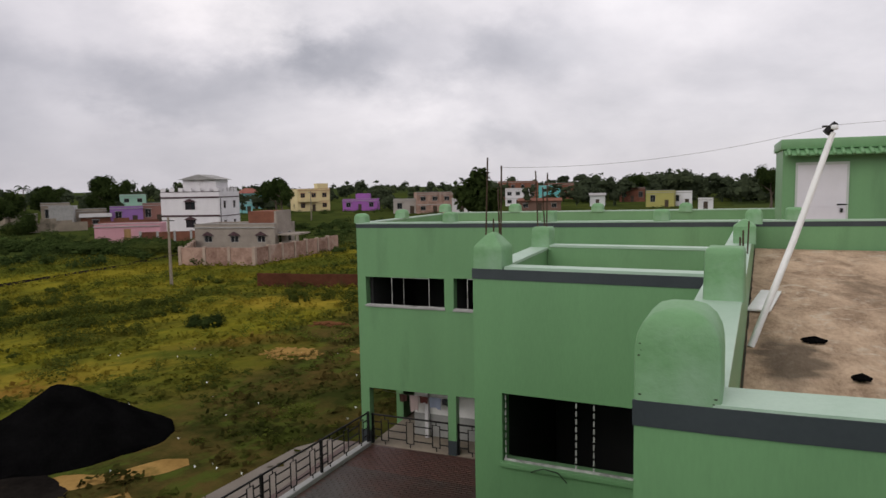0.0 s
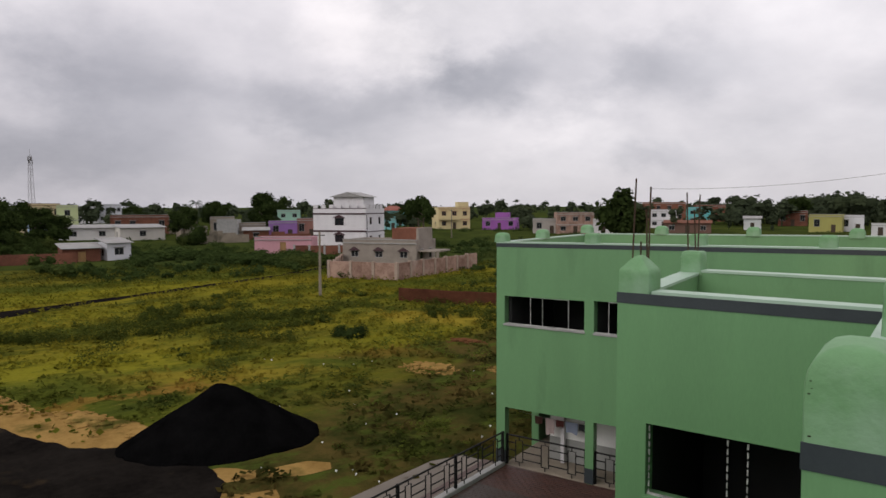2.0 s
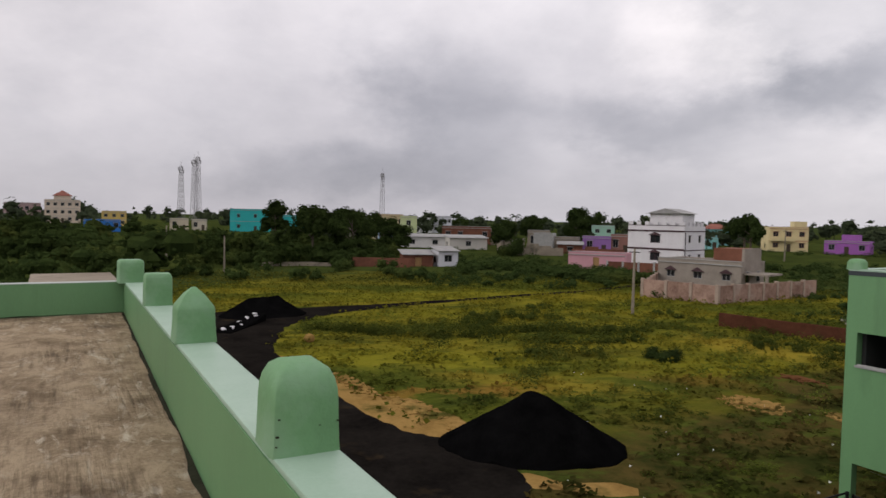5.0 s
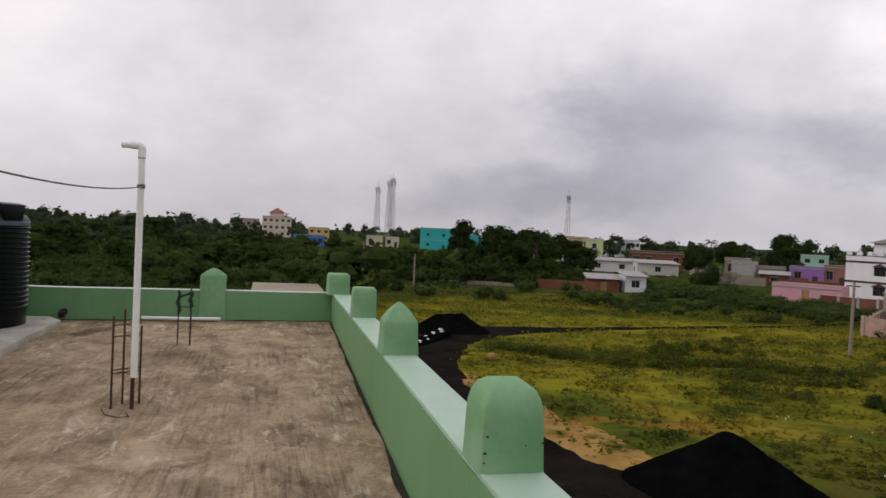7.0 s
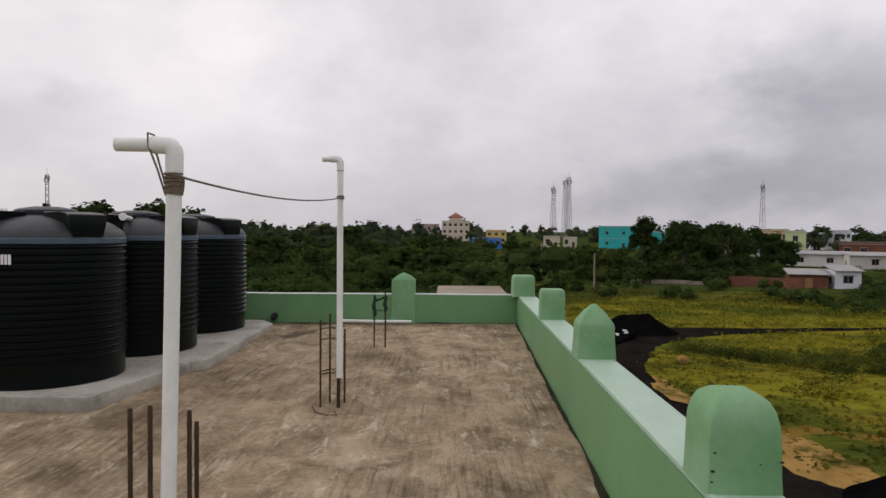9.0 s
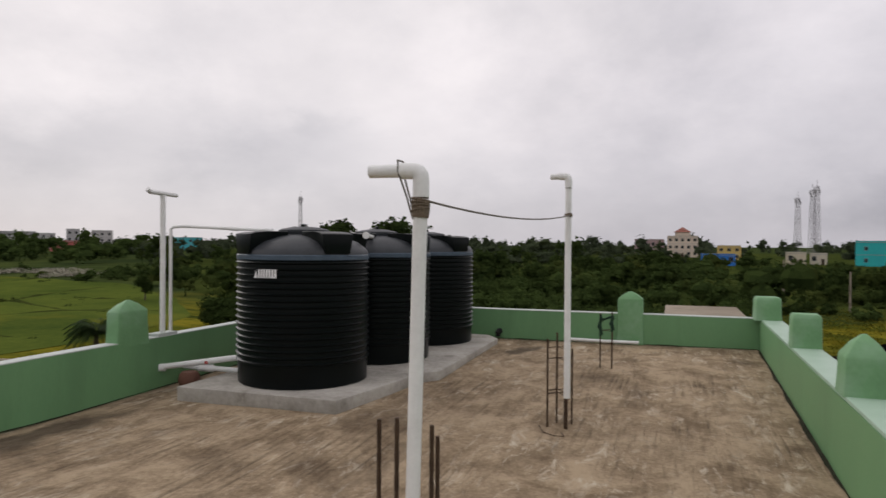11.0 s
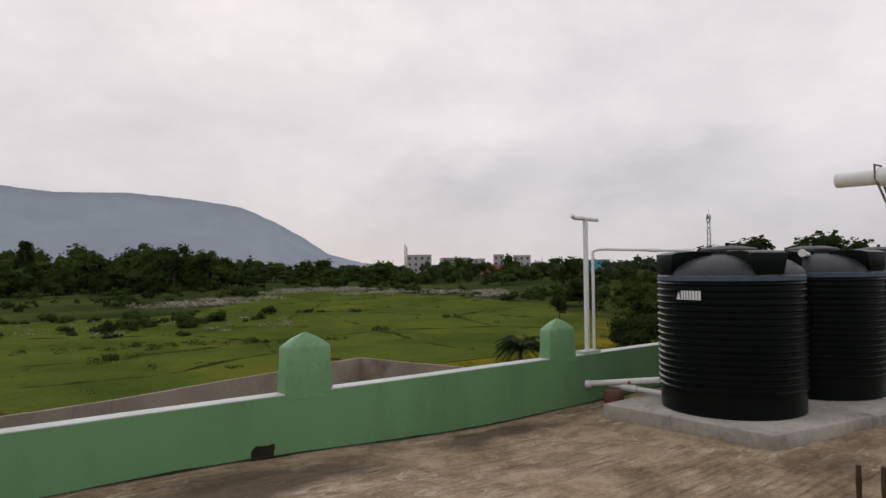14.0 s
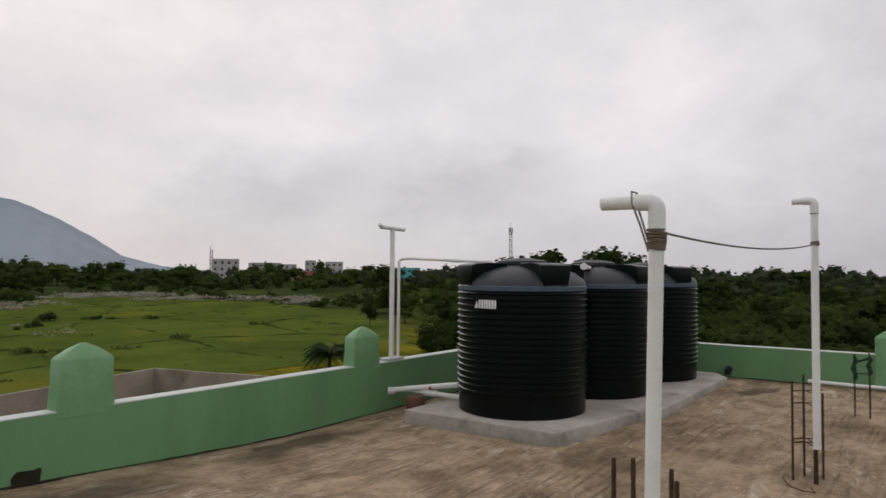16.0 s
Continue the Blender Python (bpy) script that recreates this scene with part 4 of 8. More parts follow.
LOGO0 = -12.0
mark.add([on_tank(LOGO0 - 1.5, 1.17), on_tank(LOGO0 + 2.6, 1.17), on_tank(LOGO0 + 1.2, 1.255)], [(0, 1, 2)])
for i in range(7):
    patch(mark, LOGO0 + 3.3 + 2.5 * i, LOGO0 + 5.2 + 2.5 * i, 1.17, 1.262, 1)
solo("tank_mark", mark, M_WHITE, "white printed maker's mark of bars and a triangle", "label", weld=False)

# ---- pipes round the tanks ----
tee = thing("pipe_post", "upright white plastic vent pipe with a tee head", "pipe", (-6.49, -5.80, 0.645))
part("upright", Shape().tube([(0, 0, 0), (0.0, 0, 1.64)], 0.031, 12), M_PVC, tee, smooth=True)
part("tee_head", Shape().tube([(0.27, 0.02, 1.695), (0.23, 0.015, 1.665), (-0.24, -0.01, 1.655)], 0.027, 12), M_PVC, tee, smooth=True)
part("foot_mortar", Shape().box(-0.16, 0.16, -0.075, 0.08, -0.01, 0.035), M_WHITECOPE, tee, bevel=0.012)
feed = thing("inlet_pipe", "thin white plastic inlet pipe running to the tank top", "pipe", (-6.61, -5.79, 0.645))
part("riser", Shape().tube([(0, 0, 0), (0, 0, 1.245), (-0.015, 0.03, 1.272), (-0.05, 0.14, 1.28), (-0.26, 1.18, 1.235)], 0.019, 10), M_PVC, feed, smooth=True)
part("coupling", Shape().tube([(-0.17, 0.72, 1.254), (-0.19, 0.82, 1.25)], 0.025, 10), M_PVC, feed, smooth=True)
part("elbow", Shape().tube([(-0.25, 1.13, 1.237), (-0.265, 1.22, 1.232), (-0.27, 1.24, 1.17)], 0.028, 10), M_PVC, feed, smooth=True)
link = thing("overflow_pipe", "white plastic pipe linking two tank tops", "pipe", (-7.28, -3.62, 1.80))
part("pipe", Shape().tube([(0.08, 0.1, 0.03), (-0.2, -0.02, 0.03), (-0.75, -0.2, 0.02)], 0.027, 10), M_PVC, link, smooth=True)
part("union", Shape().tube([(0.12, 0.12, 0.03), (-0.02, 0.06, 0.03)], 0.042, 10), M_PVC, link, smooth=True)
outlet = thing("outlet_pipe", "white plastic outlet pipe sloping from the tank through the parapet", "pipe", (-6.36, -5.68, 0.29))
part("pipe", Shape().tube([(0, -0.06, 0), (-0.32, 0.55, 0.075), (-0.55, 0.98, 0.125)], 0.034, 12), M_PVC, outlet, smooth=True)
part("flange", Shape().tube([(0.012, -0.04, 0), (-0.02, 0.02, 0.002)], 0.045, 12), M_PVC, outlet, smooth=True)
drain = thing("wash_out_pipe", "white plastic wash-out pipe with a red valve", "pipe", (-6.62, -5.30, 0.245))
part("pipe", Shape().tube([(0.1, -0.22, 0.05), (-0.04, 0.16, 0.015), (-0.16, 0.58, -0.015)], 0.03, 12), M_PVC, drain, smooth=True)
part("valve_body", Shape().tube([(0.04, -0.06, 0.035), (-0.02, 0.1, 0.02)], 0.045, 12), M_PVC, drain, smooth=True)
handle = part("valve_handle", Shape().box(-0.05, 0.05, -0.03, 0.06, 0.075, 0.115), M_RED, drain, "red valve handle", bevel=0.012)
pot = Shape().lathe([(0.06, 0.0), (0.10, 0.02), (0.125, 0.10), (0.11, 0.17), (0.085, 0.2), (0.07, 0.2)], 20)
solo("clay_pot", pot, M_BROWN, "small round brown clay pot below the pipes", "pot", smooth=True, at=(-6.42, -5.36, roof_z(-6.42, -5.36)))


# ---- starter bars left standing out of the roof, and the lamp pipes on them ----
def rebar(parent, x, y, z0, z1, lean=(0, 0)):
    s = Shape()
    n = max(4, int((z1 - z0) / 0.05))
    s.tube([(x + lean[0] * i / n, y + lean[1] * i / n, z0 + (z1 - z0) * i / n) for i in range(n + 1)], [0.0105 if i % 2 else 0.009 for i in range(n + 1)], 7)
    return part("bar", s, M_RUST, parent)


def stirrup(parent, pts, z):
    ring = [(x, y, z + 0.01 * math.sin(5 * i)) for i, (x, y) in enumerate(pts)]
    return part("stirrup", Shape().tube(ring + [ring[0]], 0.0045, 6), M_RUST, parent)


def cage(x, y, bars, ties, label):
    root = thing("starter_bars", label, "steel bars", (x, y, roof_z(x, y)), group="starter bars")
    for bx, by, h, lx, ly in bars:
        rebar(root, bx, by, -0.03, h, (lx, ly))
    for z in ties:
        stirrup(root, [(bx + lx * z / h, by + ly * z / h) for bx, by, h, lx, ly in bars], z)
    return root


cage(-2.50, -1.15, ((0, -0.11, 0.99, 0.0, 0.0), (0.03, -0.02, 1.01, 0, 0), (-0.02, 0.11, 0.98, 0.0, 0.0), (-0.15, 0.09, 0.9, 0, 0)), (0.12, 0.36), "four rusty starter bars rising from the roof")
c2 = cage(-6.16, -1.10, ((0.03, -0.10, 0.80, 0, 0), (-0.13, -0.04, 0.84, 0, 0), (0.05, 0.06, 0.92, 0.0, 0.01), (-0.12, 0.10, 0.7, 0, 0)), (0.3, 0.33, 0.62, 0.72), "four rusty starter bars tied with stirrups")
part("tie_wire", Shape().tube([(0.12, -0.16, 0.03), (0.26, -0.1, 0.012), (0.38, 0.02, 0.02), (0.34, 0.1, 0.012), (0.24, 0.06, 0.015)], 0.005, 6), M_RUST, c2, "loose bent wire")
c3 = cage(-9.1, -0.95, ((0, -0.07, 0.72, 0, 0), (0.02, 0.08, 0.74, 0, 0), (-0.14, 0.07, 0.62, 0, 0)), (0.5,), "rusty starter bars knotted with green cloth")
for dx, dy, h in ((0.0, -0.07, 0.30), (0.02, 0.08, 0.22)):
    rag = Shape().tube([(dx + 0.01 * math.sin(2.1 * i), dy + 0.012 * math.sin(1.7 * i), 0.70 - h * i / 6) for i in range(7)], [0.014, 0.024, 0.02, 0.03, 0.022, 0.026, 0.008], 8)
    part("rag", rag, M_GREENCLOTH, c3, "dark green rag", smooth=True)
part("rag", Shape().tube([(0.0, -0.09, 0.60), (0.005, -0.04, 0.635), (0.01, 0.01, 0.655), (0.015, 0.06, 0.675), (0.02, 0.11, 0.69)], [0.008, 0.016, 0.012, 0.018, 0.008], 8), M_GREENCLOTH, c3, "dark green rag", smooth=True)


def lamp_pipe(x, y, foot, top, arm, label, stubs):
    root = thing("pipe_mast", label, "pipe", (x, y, roof_z(x, y)), group="pipe masts")
    z0 = roof_z(x, y)
    part("core_bar", Shape().tube([(0, 0, -0.02), (0, 0, foot - z0 + 0.2)], 0.008, 7), M_RUST, root)
    part("mast", Shape().tube([(0, 0, foot - z0), (0, 0, top - 0.10 - z0)], 0.0285, 16), M_PVC, root, smooth=True)
    bend = [(0, 0, top - 0.125 - z0), (0, 0, top - 0.055 - z0)] + [(0, -0.030 * (1 - math.cos(a)), top - 0.055 - z0 + 0.032 * math.sin(a)) for a in [radians(v) for v in (25, 50, 72, 90)]] + [(0, -0.085, top - 0.022 - z0)]
    elbow = part("elbow", Shape().tube(bend, 0.0325, 16), M_PVC, root, smooth=True)
    part("joint", Shape().tube([(0, 0, top - 0.131 - z0), (0, 0, top - 0.1255 - z0)], 0.0318, 16), M_TAPE, elbow, "dark joint line", smooth=True)
    part("arm", Shape().tube([(0, -0.06, top - 0.022 - z0), (0, -arm, top - 0.024 - z0)], 0.0262, 16), M_PVC, root, smooth=True)
    for z, h, r in stubs:
        part("binding", Shape().tube([(0.002, 0, z - z0), (0.001, 0.002, z - z0 + h * 0.5), (0, 0, z - z0 + h)], [r * 0.94, r, r * 0.93], 14), M_TAPE, root, "brown wound binding", smooth=True)
    return root


m1 = lamp_pipe(-2.47, -1.10, 0.16, 2.04, 0.22, "tall white plastic pipe mast with an elbow arm", ((1.835, 0.06, 0.036),))
part("cord_loop", Shape().tube([(0.0, -0.03, 1.80), (0.005, -0.062, 1.90), (0.028, -0.088, 1.985), (0.028, -0.09, 2.03), (-0.028, -0.09, 2.03), (-0.028, -0.088, 1.985), (0.0, -0.032, 1.84)], 0.004, 7), M_CORD, m1, "grey cord knotted round the arm")
for k in range(4):
    part("binding", Shape().tube([(0.033 * math.cos(a), 0.033 * math.sin(a), 1.838 + 0.013 * k + 0.006 * math.sin(a + k)) for a in [2 * math.pi * i / 14 for i in range(15)]], 0.006, 6), M_TAPE, m1, "brown wound binding")
m1.matrix_basis = pose(-2.47, -1.115, roof_z(-2.47, -1.115), -1.2, 0, 0)
lamp_pipe(-6.10, -1.02, 0.36, 2.37, 0.16, "white plastic pipe mast sleeved over a starter bar", ((1.985, 0.03, 0.035),))
cord = [(-2.47 + (-6.10 + 2.47) * q, -1.07 + 0.07 * q, 1.905 + 0.095 * q - 0.10 * 4 * q * (1 - q) * 0.55) for q in [i / 20 for i in range(21)]]
solo("cord", Shape().tube(cord, 0.005, 7), M_CORD, "grey cord strung between the two pipe masts", "rope", smooth=True)

# ---- the other wings of the building, across the court ----
MB = Matrix.Translation((0.08, 3.05, 0)) @ Matrix.Rotation(radians(-2.5), 4, "Z")


def wing_wall(name, shape, material, label, kind="structure", category="wall"):
    shape.turned(MB)
    return solo(name, shape, material, label, category, kind=kind)


GLAB = "mint green plastered outer wall"
# near wing: south face, west parapet, roof
NEAR_X = (0.0, 0.3, 0.6, 0.9, 1.2, 1.5, 1.8, 2.2, 7.0)


def climb(x0, y0, y1, z0, z1):
    """A strip along the near parapet, which climbs a little to the east."""
    xs = [x0] + [x for x in NEAR_X if x > x0 + 0.01]
    rise = lambda x: 0.05 * ease(x / 2.2)
    s = Shape()
    for x in xs:
        lo = z0 + (rise(x) if z0 > 0 else 0)
        s.v += [(x, y0, lo), (x, y1, lo), (x, y1, z1 + rise(x)), (x, y0, z1 + rise(x))]
    n = len(xs)
    s.f = [(4 * i + j, 4 * i + (j + 1) % 4, 4 * i + 4 + (j + 1) % 4, 4 * i + 4 + j) for i in range(n - 1) for j in range(4)] + [(3, 2, 1, 0), (4 * n - 4, 4 * n - 3, 4 * n - 2, 4 * n - 1)]
    return s


near = climb(0.0, 0.0, 0.24, -6.3, 0.795)
wing_wall("wall_near_south", near, M_GREEN, GLAB)
wing_wall("band_near_south", climb(-0.006, -0.008, 0.001, 0.70, 0.806), M_STRIPE, "dark slate painted band under the coping", category="trim")
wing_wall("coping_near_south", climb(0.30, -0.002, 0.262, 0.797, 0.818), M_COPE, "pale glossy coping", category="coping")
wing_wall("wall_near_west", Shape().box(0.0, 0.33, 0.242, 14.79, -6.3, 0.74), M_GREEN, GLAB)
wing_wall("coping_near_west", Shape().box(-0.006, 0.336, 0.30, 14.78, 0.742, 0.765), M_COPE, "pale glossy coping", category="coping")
floor_b = Shape()
for j in range(31):
    for i in range(15):
        u, v = 0.33 + 6.7 * i / 14, 0.24 + 14.56 * j / 30
        floor_b.v.append((u, v, 0.0 + 0.008 * noise.noise((u * 1.1, v * 1.1, 9)) + 0.006 * v))
floor_b.f = [(j * 15 + i, j * 15 + i + 1, (j + 1) * 15 + i + 1, (j + 1) * 15 + i) for j in range(30) for i in range(14)]
floor_b.turned(MB)
solo("floor_near_wing", floor_b, M_ROOFB, "damp reddish cement roof floor with pale patches", "roof floor", kind="structure", smooth=True, weld=False)
wing_wall("slab_near_wing", Shape().box(0.3, 7.0, 0.2, 14.8, -0.4, -0.1), M_CEMENT, "roof slab of the near wing", category="slab")
corner = pillar(0.162, 0.177, 0.81, 1.185, 0.335, 0.36, 0.20, "arch", m=MB, label="mint green arched pillar with chipped corners")
for k, (px, pz, s) in enumerate(((-0.165, 0.04, 0.006), (-0.17, 0.27, 0.005), (-0.165, 0.34, 0.004), (0.168, 0.05, 0.006), (-0.16, 0.30, 0.003), (0.16, 0.02, 0.004))):
    chip = part("chip", Shape().prism([(-s, -0.004), (s * 0.8, -0.004), (s * 1.3, 0.004), (-s * 0.7, 0.004)], -s * 0.5, s * 0.4), M_MOSS, corner, "dark chip in the plaster")
    chip.location = (px * 0.86, -0.178, pz * 0.7)
pillar(0.205, 3.02, 0.76, 1.175, 0.30, 0.36, 0.05, "flat", m=MB, label=FLAT)
pillar(0.24, 8.3, 0.76, 1.12, 0.31, 0.36, 0.13, "peak", m=MB, label="mint green pillar with a peaked plaster cap")
pillar(0.32, 13.3, 0.76, 1.08, 0.34, 0.38, 0.12, "dome", m=MB)
near_moss = Shape()
for i in range(60):
    v0, v1 = 0.26 + i * 0.24, 0.26 + (i + 1) * 0.24
    w0, w1 = [0.018 + 0.016 * noise.noise((v * 2.2, 0, 3)) for v in (v0, v1)]
    near_moss.add([(0.336, v0, 0.03 + 0.006 * v0), (0.336 + w0, v0, 0.014 + 0.006 * v0), (0.336 + w1, v1, 0.014 + 0.006 * v1), (0.336, v1, 0.03 + 0.006 * v1)], [(0, 1, 2, 3)])
near_moss.turned(MB)
solo("moss", near_moss, M_MOSS, "black moss along the foot of the near wing's parapet", "moss", kind="stuff", weld=False)

# middle wing, one window wide, with its own parapet
midwin = (-2.10, -0.30, -1.40, -0.61)
wing_wall("wall_middle_south", Shape().wall(-2.43, -0.002, -6.3, 0.75, 4.15, 4.37, [midwin]), M_GREEN, GLAB)
wing_wall("band_middle_south", Shape().box(-2.438, -0.004, 4.142, 4.149, 0.655, 0.77), M_STRIPE, "dark slate painted band under the coping", category="trim")
wing_wall("coping_middle_south", Shape().box(-2.06, -0.004, 4.148, 4.39, 0.752, 0.80), M_COPE, "pale glossy coping", category="coping")
MN = 6.3
slope = lambda top, end: [(-2.43, 4.372, -6.3), (-2.21, 4.372, -6.3), (-2.21, MN + 0.2, -6.3), (-2.43, MN + 0.2, -6.3), (-2.43, 4.372, top), (-2.21, 4.372, top), (-2.21, MN + 0.2, end), (-2.43, MN + 0.2, end)]
BOXF = [(0, 3, 2, 1), (4, 5, 6, 7), (0, 1, 5, 4), (1, 2, 6, 5), (2, 3, 7, 6), (3, 0, 4, 7)]
wing_wall("wall_middle_west", Shape().add(slope(0.715, 0.79), BOXF), M_GREEN, GLAB)
cope_w = Shape().add([(x + (0.02 if x > -2.3 else -0.006), v if v < 5 else MN - 0.015, (0.717 if v < 5 else 0.787) + (0.033 if z > 0 else 0)) for x, v, z in slope(0.7, 0.6)], BOXF)
wing_wall("coping_middle_west", cope_w, M_COPE, "pale glossy coping", category="coping")
wing_wall("wall_middle_rear", Shape().box(-2.43, -2.21, MN + 0.202, 14.7, -6.3, 0.0), M_GREEN, GLAB)
wing_wall("wall_middle_north", Shape().box(-2.205, -0.004, MN, MN + 0.2, -0.3, 0.82), M_GREEN, GLAB)
wing_wall("coping_middle_north", Shape().box(-2.205, -0.004, MN - 0.01, MN + 0.22, 0.822, 0.852), M_COPE, "pale glossy coping", category="coping")
wing_wall("floor_middle_wing", Shape().box(-2.2, -0.004, 4.38, 14.7, -0.3, 0.0), M_ROOFB, "damp cement roof floor of the middle wing", category="roof floor")
pillar(-2.255, 4.33, 0.77, 1.165, 0.345, 0.36, 0.20, "peak", m=MB, label="mint green pillar with a peaked plaster cap")
pillar(-2.30, MN + 0.12, 0.79, 1.10, 0.27, 0.30, 0.05, "flat", m=MB, label=FLAT)


def window(name, x0, x1, z0, z1, y, m, panes, label, bars, sill=M_CEMENT):
    """A window without glass in a wall's opening: sill, dark iron grille, pale sliding frames."""
    root = thing(name, label, "window", kind="structure")
    sh = lambda: Shape()
    part("window_sill", sh().box(x0 - 0.02, x1 + 0.02, y - 0.035, y + 0.2, z0 - 0.045, z0 + 0.012).turned(m), sill, root, bevel=0.006)
    part("bottom_rail", sh().box(x0 + 0.01, x1 - 0.01, y + 0.03, y + 0.055, z0 + 0.0125, z0 + 0.035).turned(m), M_FRAME, root)
    for k in range(bars):
        z = z0 + (z1 - z0) * (k + 1) / (bars + 1)
        part("grille_bar", sh().tube([(x0, y + 0.10, z), (x1, y + 0.10, z)], 0.005, 6).turned(m), M_BLACKIRON, root)
    n = int((x1 - x0) / 0.24) if bars else 0
    for k in range(1, n):
        x = x0 + (x1 - x0) * k / n
        part("grille_bar", sh().tube([(x, y + 0.106, z0), (x, y + 0.106, z1)], 0.005, 6).turned(m), M_BLACKIRON, root)
    for a, b in panes:
        f = sh()
        f.box(a, a + 0.016, y + 0.03, y + 0.06, z0 + 0.036, z1 - 0.01).box(b - 0.016, b, y + 0.03, y + 0.06, z0 + 0.036, z1 - 0.01)
        f.box(a + 0.016, b - 0.016, y + 0.03, y + 0.06, z1 - 0.032, z1 - 0.01)
        part("sliding_frame", f.turned(m), M_FRAME, root, "pale sliding frame with worn paint")
    return root


near_window = window("window_1", -2.10, -0.30, -1.40, -0.61, 4.15, MB, (), "dark unglazed window with an iron grille", 0, M_GREEN)
for k, x in enumerate((-2.085, -1.29, -1.10)):
    for i in range(9):
        z = -1.39 + i * 0.086
        part("grille_dash", Shape().box(x, x + 0.014, 4.20, 4.215, z, z + 0.055).turned(MB), M_FRAME, near_window)
wire = Shape().tube([(-1.75, 4.10, -1.44), (-1.70, 4.06, -1.40), (-1.60, 4.05, -1.36), (-1.45, 4.08, -1.39), (-1.36, 4.11, -1.5)], 0.006, 6).turned(MB)
solo("loose_wire", wire, M_BLACKIRON, "bent black wire hanging over the sill", "wire")

# far wing: its long south face, openings and parapet
FX0, FX1, FY = -9.66, 9.0, 17.84


def tilt(x, y, z):
    """This wing's courses fall slightly to the west."""
    return (x, y, z + 0.0105 * (x + 4.3) * ease((z + 5.5) / 2.5))


W1, W2 = (-9.39, -6.88, -1.76, -0.90), (-6.60, -4.1, -1.78, -0.88)
O1, O2 = (-9.37, -6.83, -6.3, -4.28), (-6.58, -4.0, -6.3, -4.28)


def far_part(name, shape, material, label, category="wall", **more):
    return solo(name, shape.bent(tilt), material, label, category, kind="structure", **more)


far_part("wall_far_south", Shape().wall(FX0, FX1, -6.3, 0.66, FY, FY + 0.25, [W1, W2, O1, O2]), M_GREEN, GLAB)
far_part("band_far_south", Shape().box(FX0 - 0.006, FX1, FY - 0.008, FY - 0.001, 0.545, 0.655), M_STRIPE, "dark slate painted band under the coping", "trim")
far_part("coping_far_south", Shape().box(FX0 - 0.01, FX1, FY - 0.012, FY + 0.27, 0.662, 0.70), M_COPE, "pale glossy coping", "coping")
far_part("wall_far_west", Shape().wall(FY + 0.252, 24.3, -6.3, 0.66, FX0, FX0 + 0.25, [(18.15, 20.2, -6.3, -4.28)], along="y"), M_GREEN, GLAB)
far_part("coping_far_west", Shape().box(FX0 - 0.01, FX0 + 0.26, FY + 0.28, 24.3, 0.662, 0.70), M_COPE, "pale glossy coping", "coping")
far_part("wall_far_north", Shape().box(FX0 + 0.252, FX1, 24.05, 24.3, -6.3, 0.70), M_GREEN, GLAB)
far_part("coping_far_north", Shape().box(FX0 + 0.262, FX1, 24.04, 24.32, 0.702, 0.735), M_COPE, "pale glossy coping", "coping")
far_part("floor_far_wing", Shape().box(FX0 + 0.255, FX1, FY + 0.255, 24.04, -0.25, 0.05), M_ROOFB, "cement roof floor of the far wing", "roof floor")
far_part("storey_slab", Shape().box(FX0 + 0.255, FX1, FY + 0.255, 24.04, -4.2, -3.9), M_CEMENT, "storey slab of the far wing", "slab")
far_part("wall_far_east", Shape().box(FX1, FX1 + 0.25, FY, 24.3, -6.3, 0.7), M_GREEN, GLAB)
for x in (-9.55, -6.72, -3.9, -1.05, 1.9):
    pillar(x, FY + 0.16, 0.69 + 0.0105 * (x + 4.3), 0.93 + 0.012 * (x + 8.5), 0.38, 0.34, 0.14 if x < -9 else 0.06, "dome" if x < -9 or x > -2 else "flat", label="mint green pillar with a rounded top on the far parapet")
for y in (20.7,):
    pillar(FX0 + 0.12, y, 0.64, 0.93, 0.38, 0.38, 0.14, "dome", label="mint green pillar with a rounded top on the far parapet")
for x in (-9.4, -6.65, -3.68, -0.8):
    pillar(x, 24.17, 0.70, 1.0, 0.42, 0.34, 0.15, "dome", label="mint green pillar with a rounded top on the far parapet")
window("window_2", *W1, FY, Matrix.Translation((0, 0, -0.03)), ((-8.56, -8.16), (-8.18, -7.36)), "wide unglazed window with thin sliding frames", 0)
window("window_3", *W2, FY, Matrix.Translation((0, 0, -0.02)), ((-6.2, -5.2), (-5.22, -4.4)), "wide unglazed window with thin sliding frames", 0)
spout = Shape().tube([(-3.95, FY - 0.06, 0.50), (-3.95, FY - 0.06, 0.1)], 0.03, 8)
solo("rain_spout", spout, M_BLACKIRON, "short black rain pipe on the far wall", "pipe")

# rooms added behind the windows, their shade painted on as near-black walls
far_part("room_wall", Shape().box(FX0 + 0.26, FX1 - 0.01, FY + 3.2, FY + 3.35, -3.89, -0.26), M_ROOMSHADE, "added back wall of the upper room with shade painted near-black")
far_part("room_ceiling", Shape().box(FX0 + 0.26, FX1 - 0.01, FY + 0.26, FY + 3.19, -0.30, -0.26), M_ROOMSHADE, "added ceiling of the upper room with shade painted near-black", "ceiling")
far_part("room_floor", Shape().box(FX0 + 0.26, FX1 - 0.01, FY + 0.26, FY + 3.19, -3.89, -3.86), M_ROOMSHADE, "added floor of the upper room with shade painted near-black", "floor")
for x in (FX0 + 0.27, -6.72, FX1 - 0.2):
    far_part("room_partition", Shape().box(x, x + 0.1, FY + 0.26, FY + 3.19, -3.85, -0.31), M_ROOMSHADE, "added side wall of the upper room with shade painted near-black")
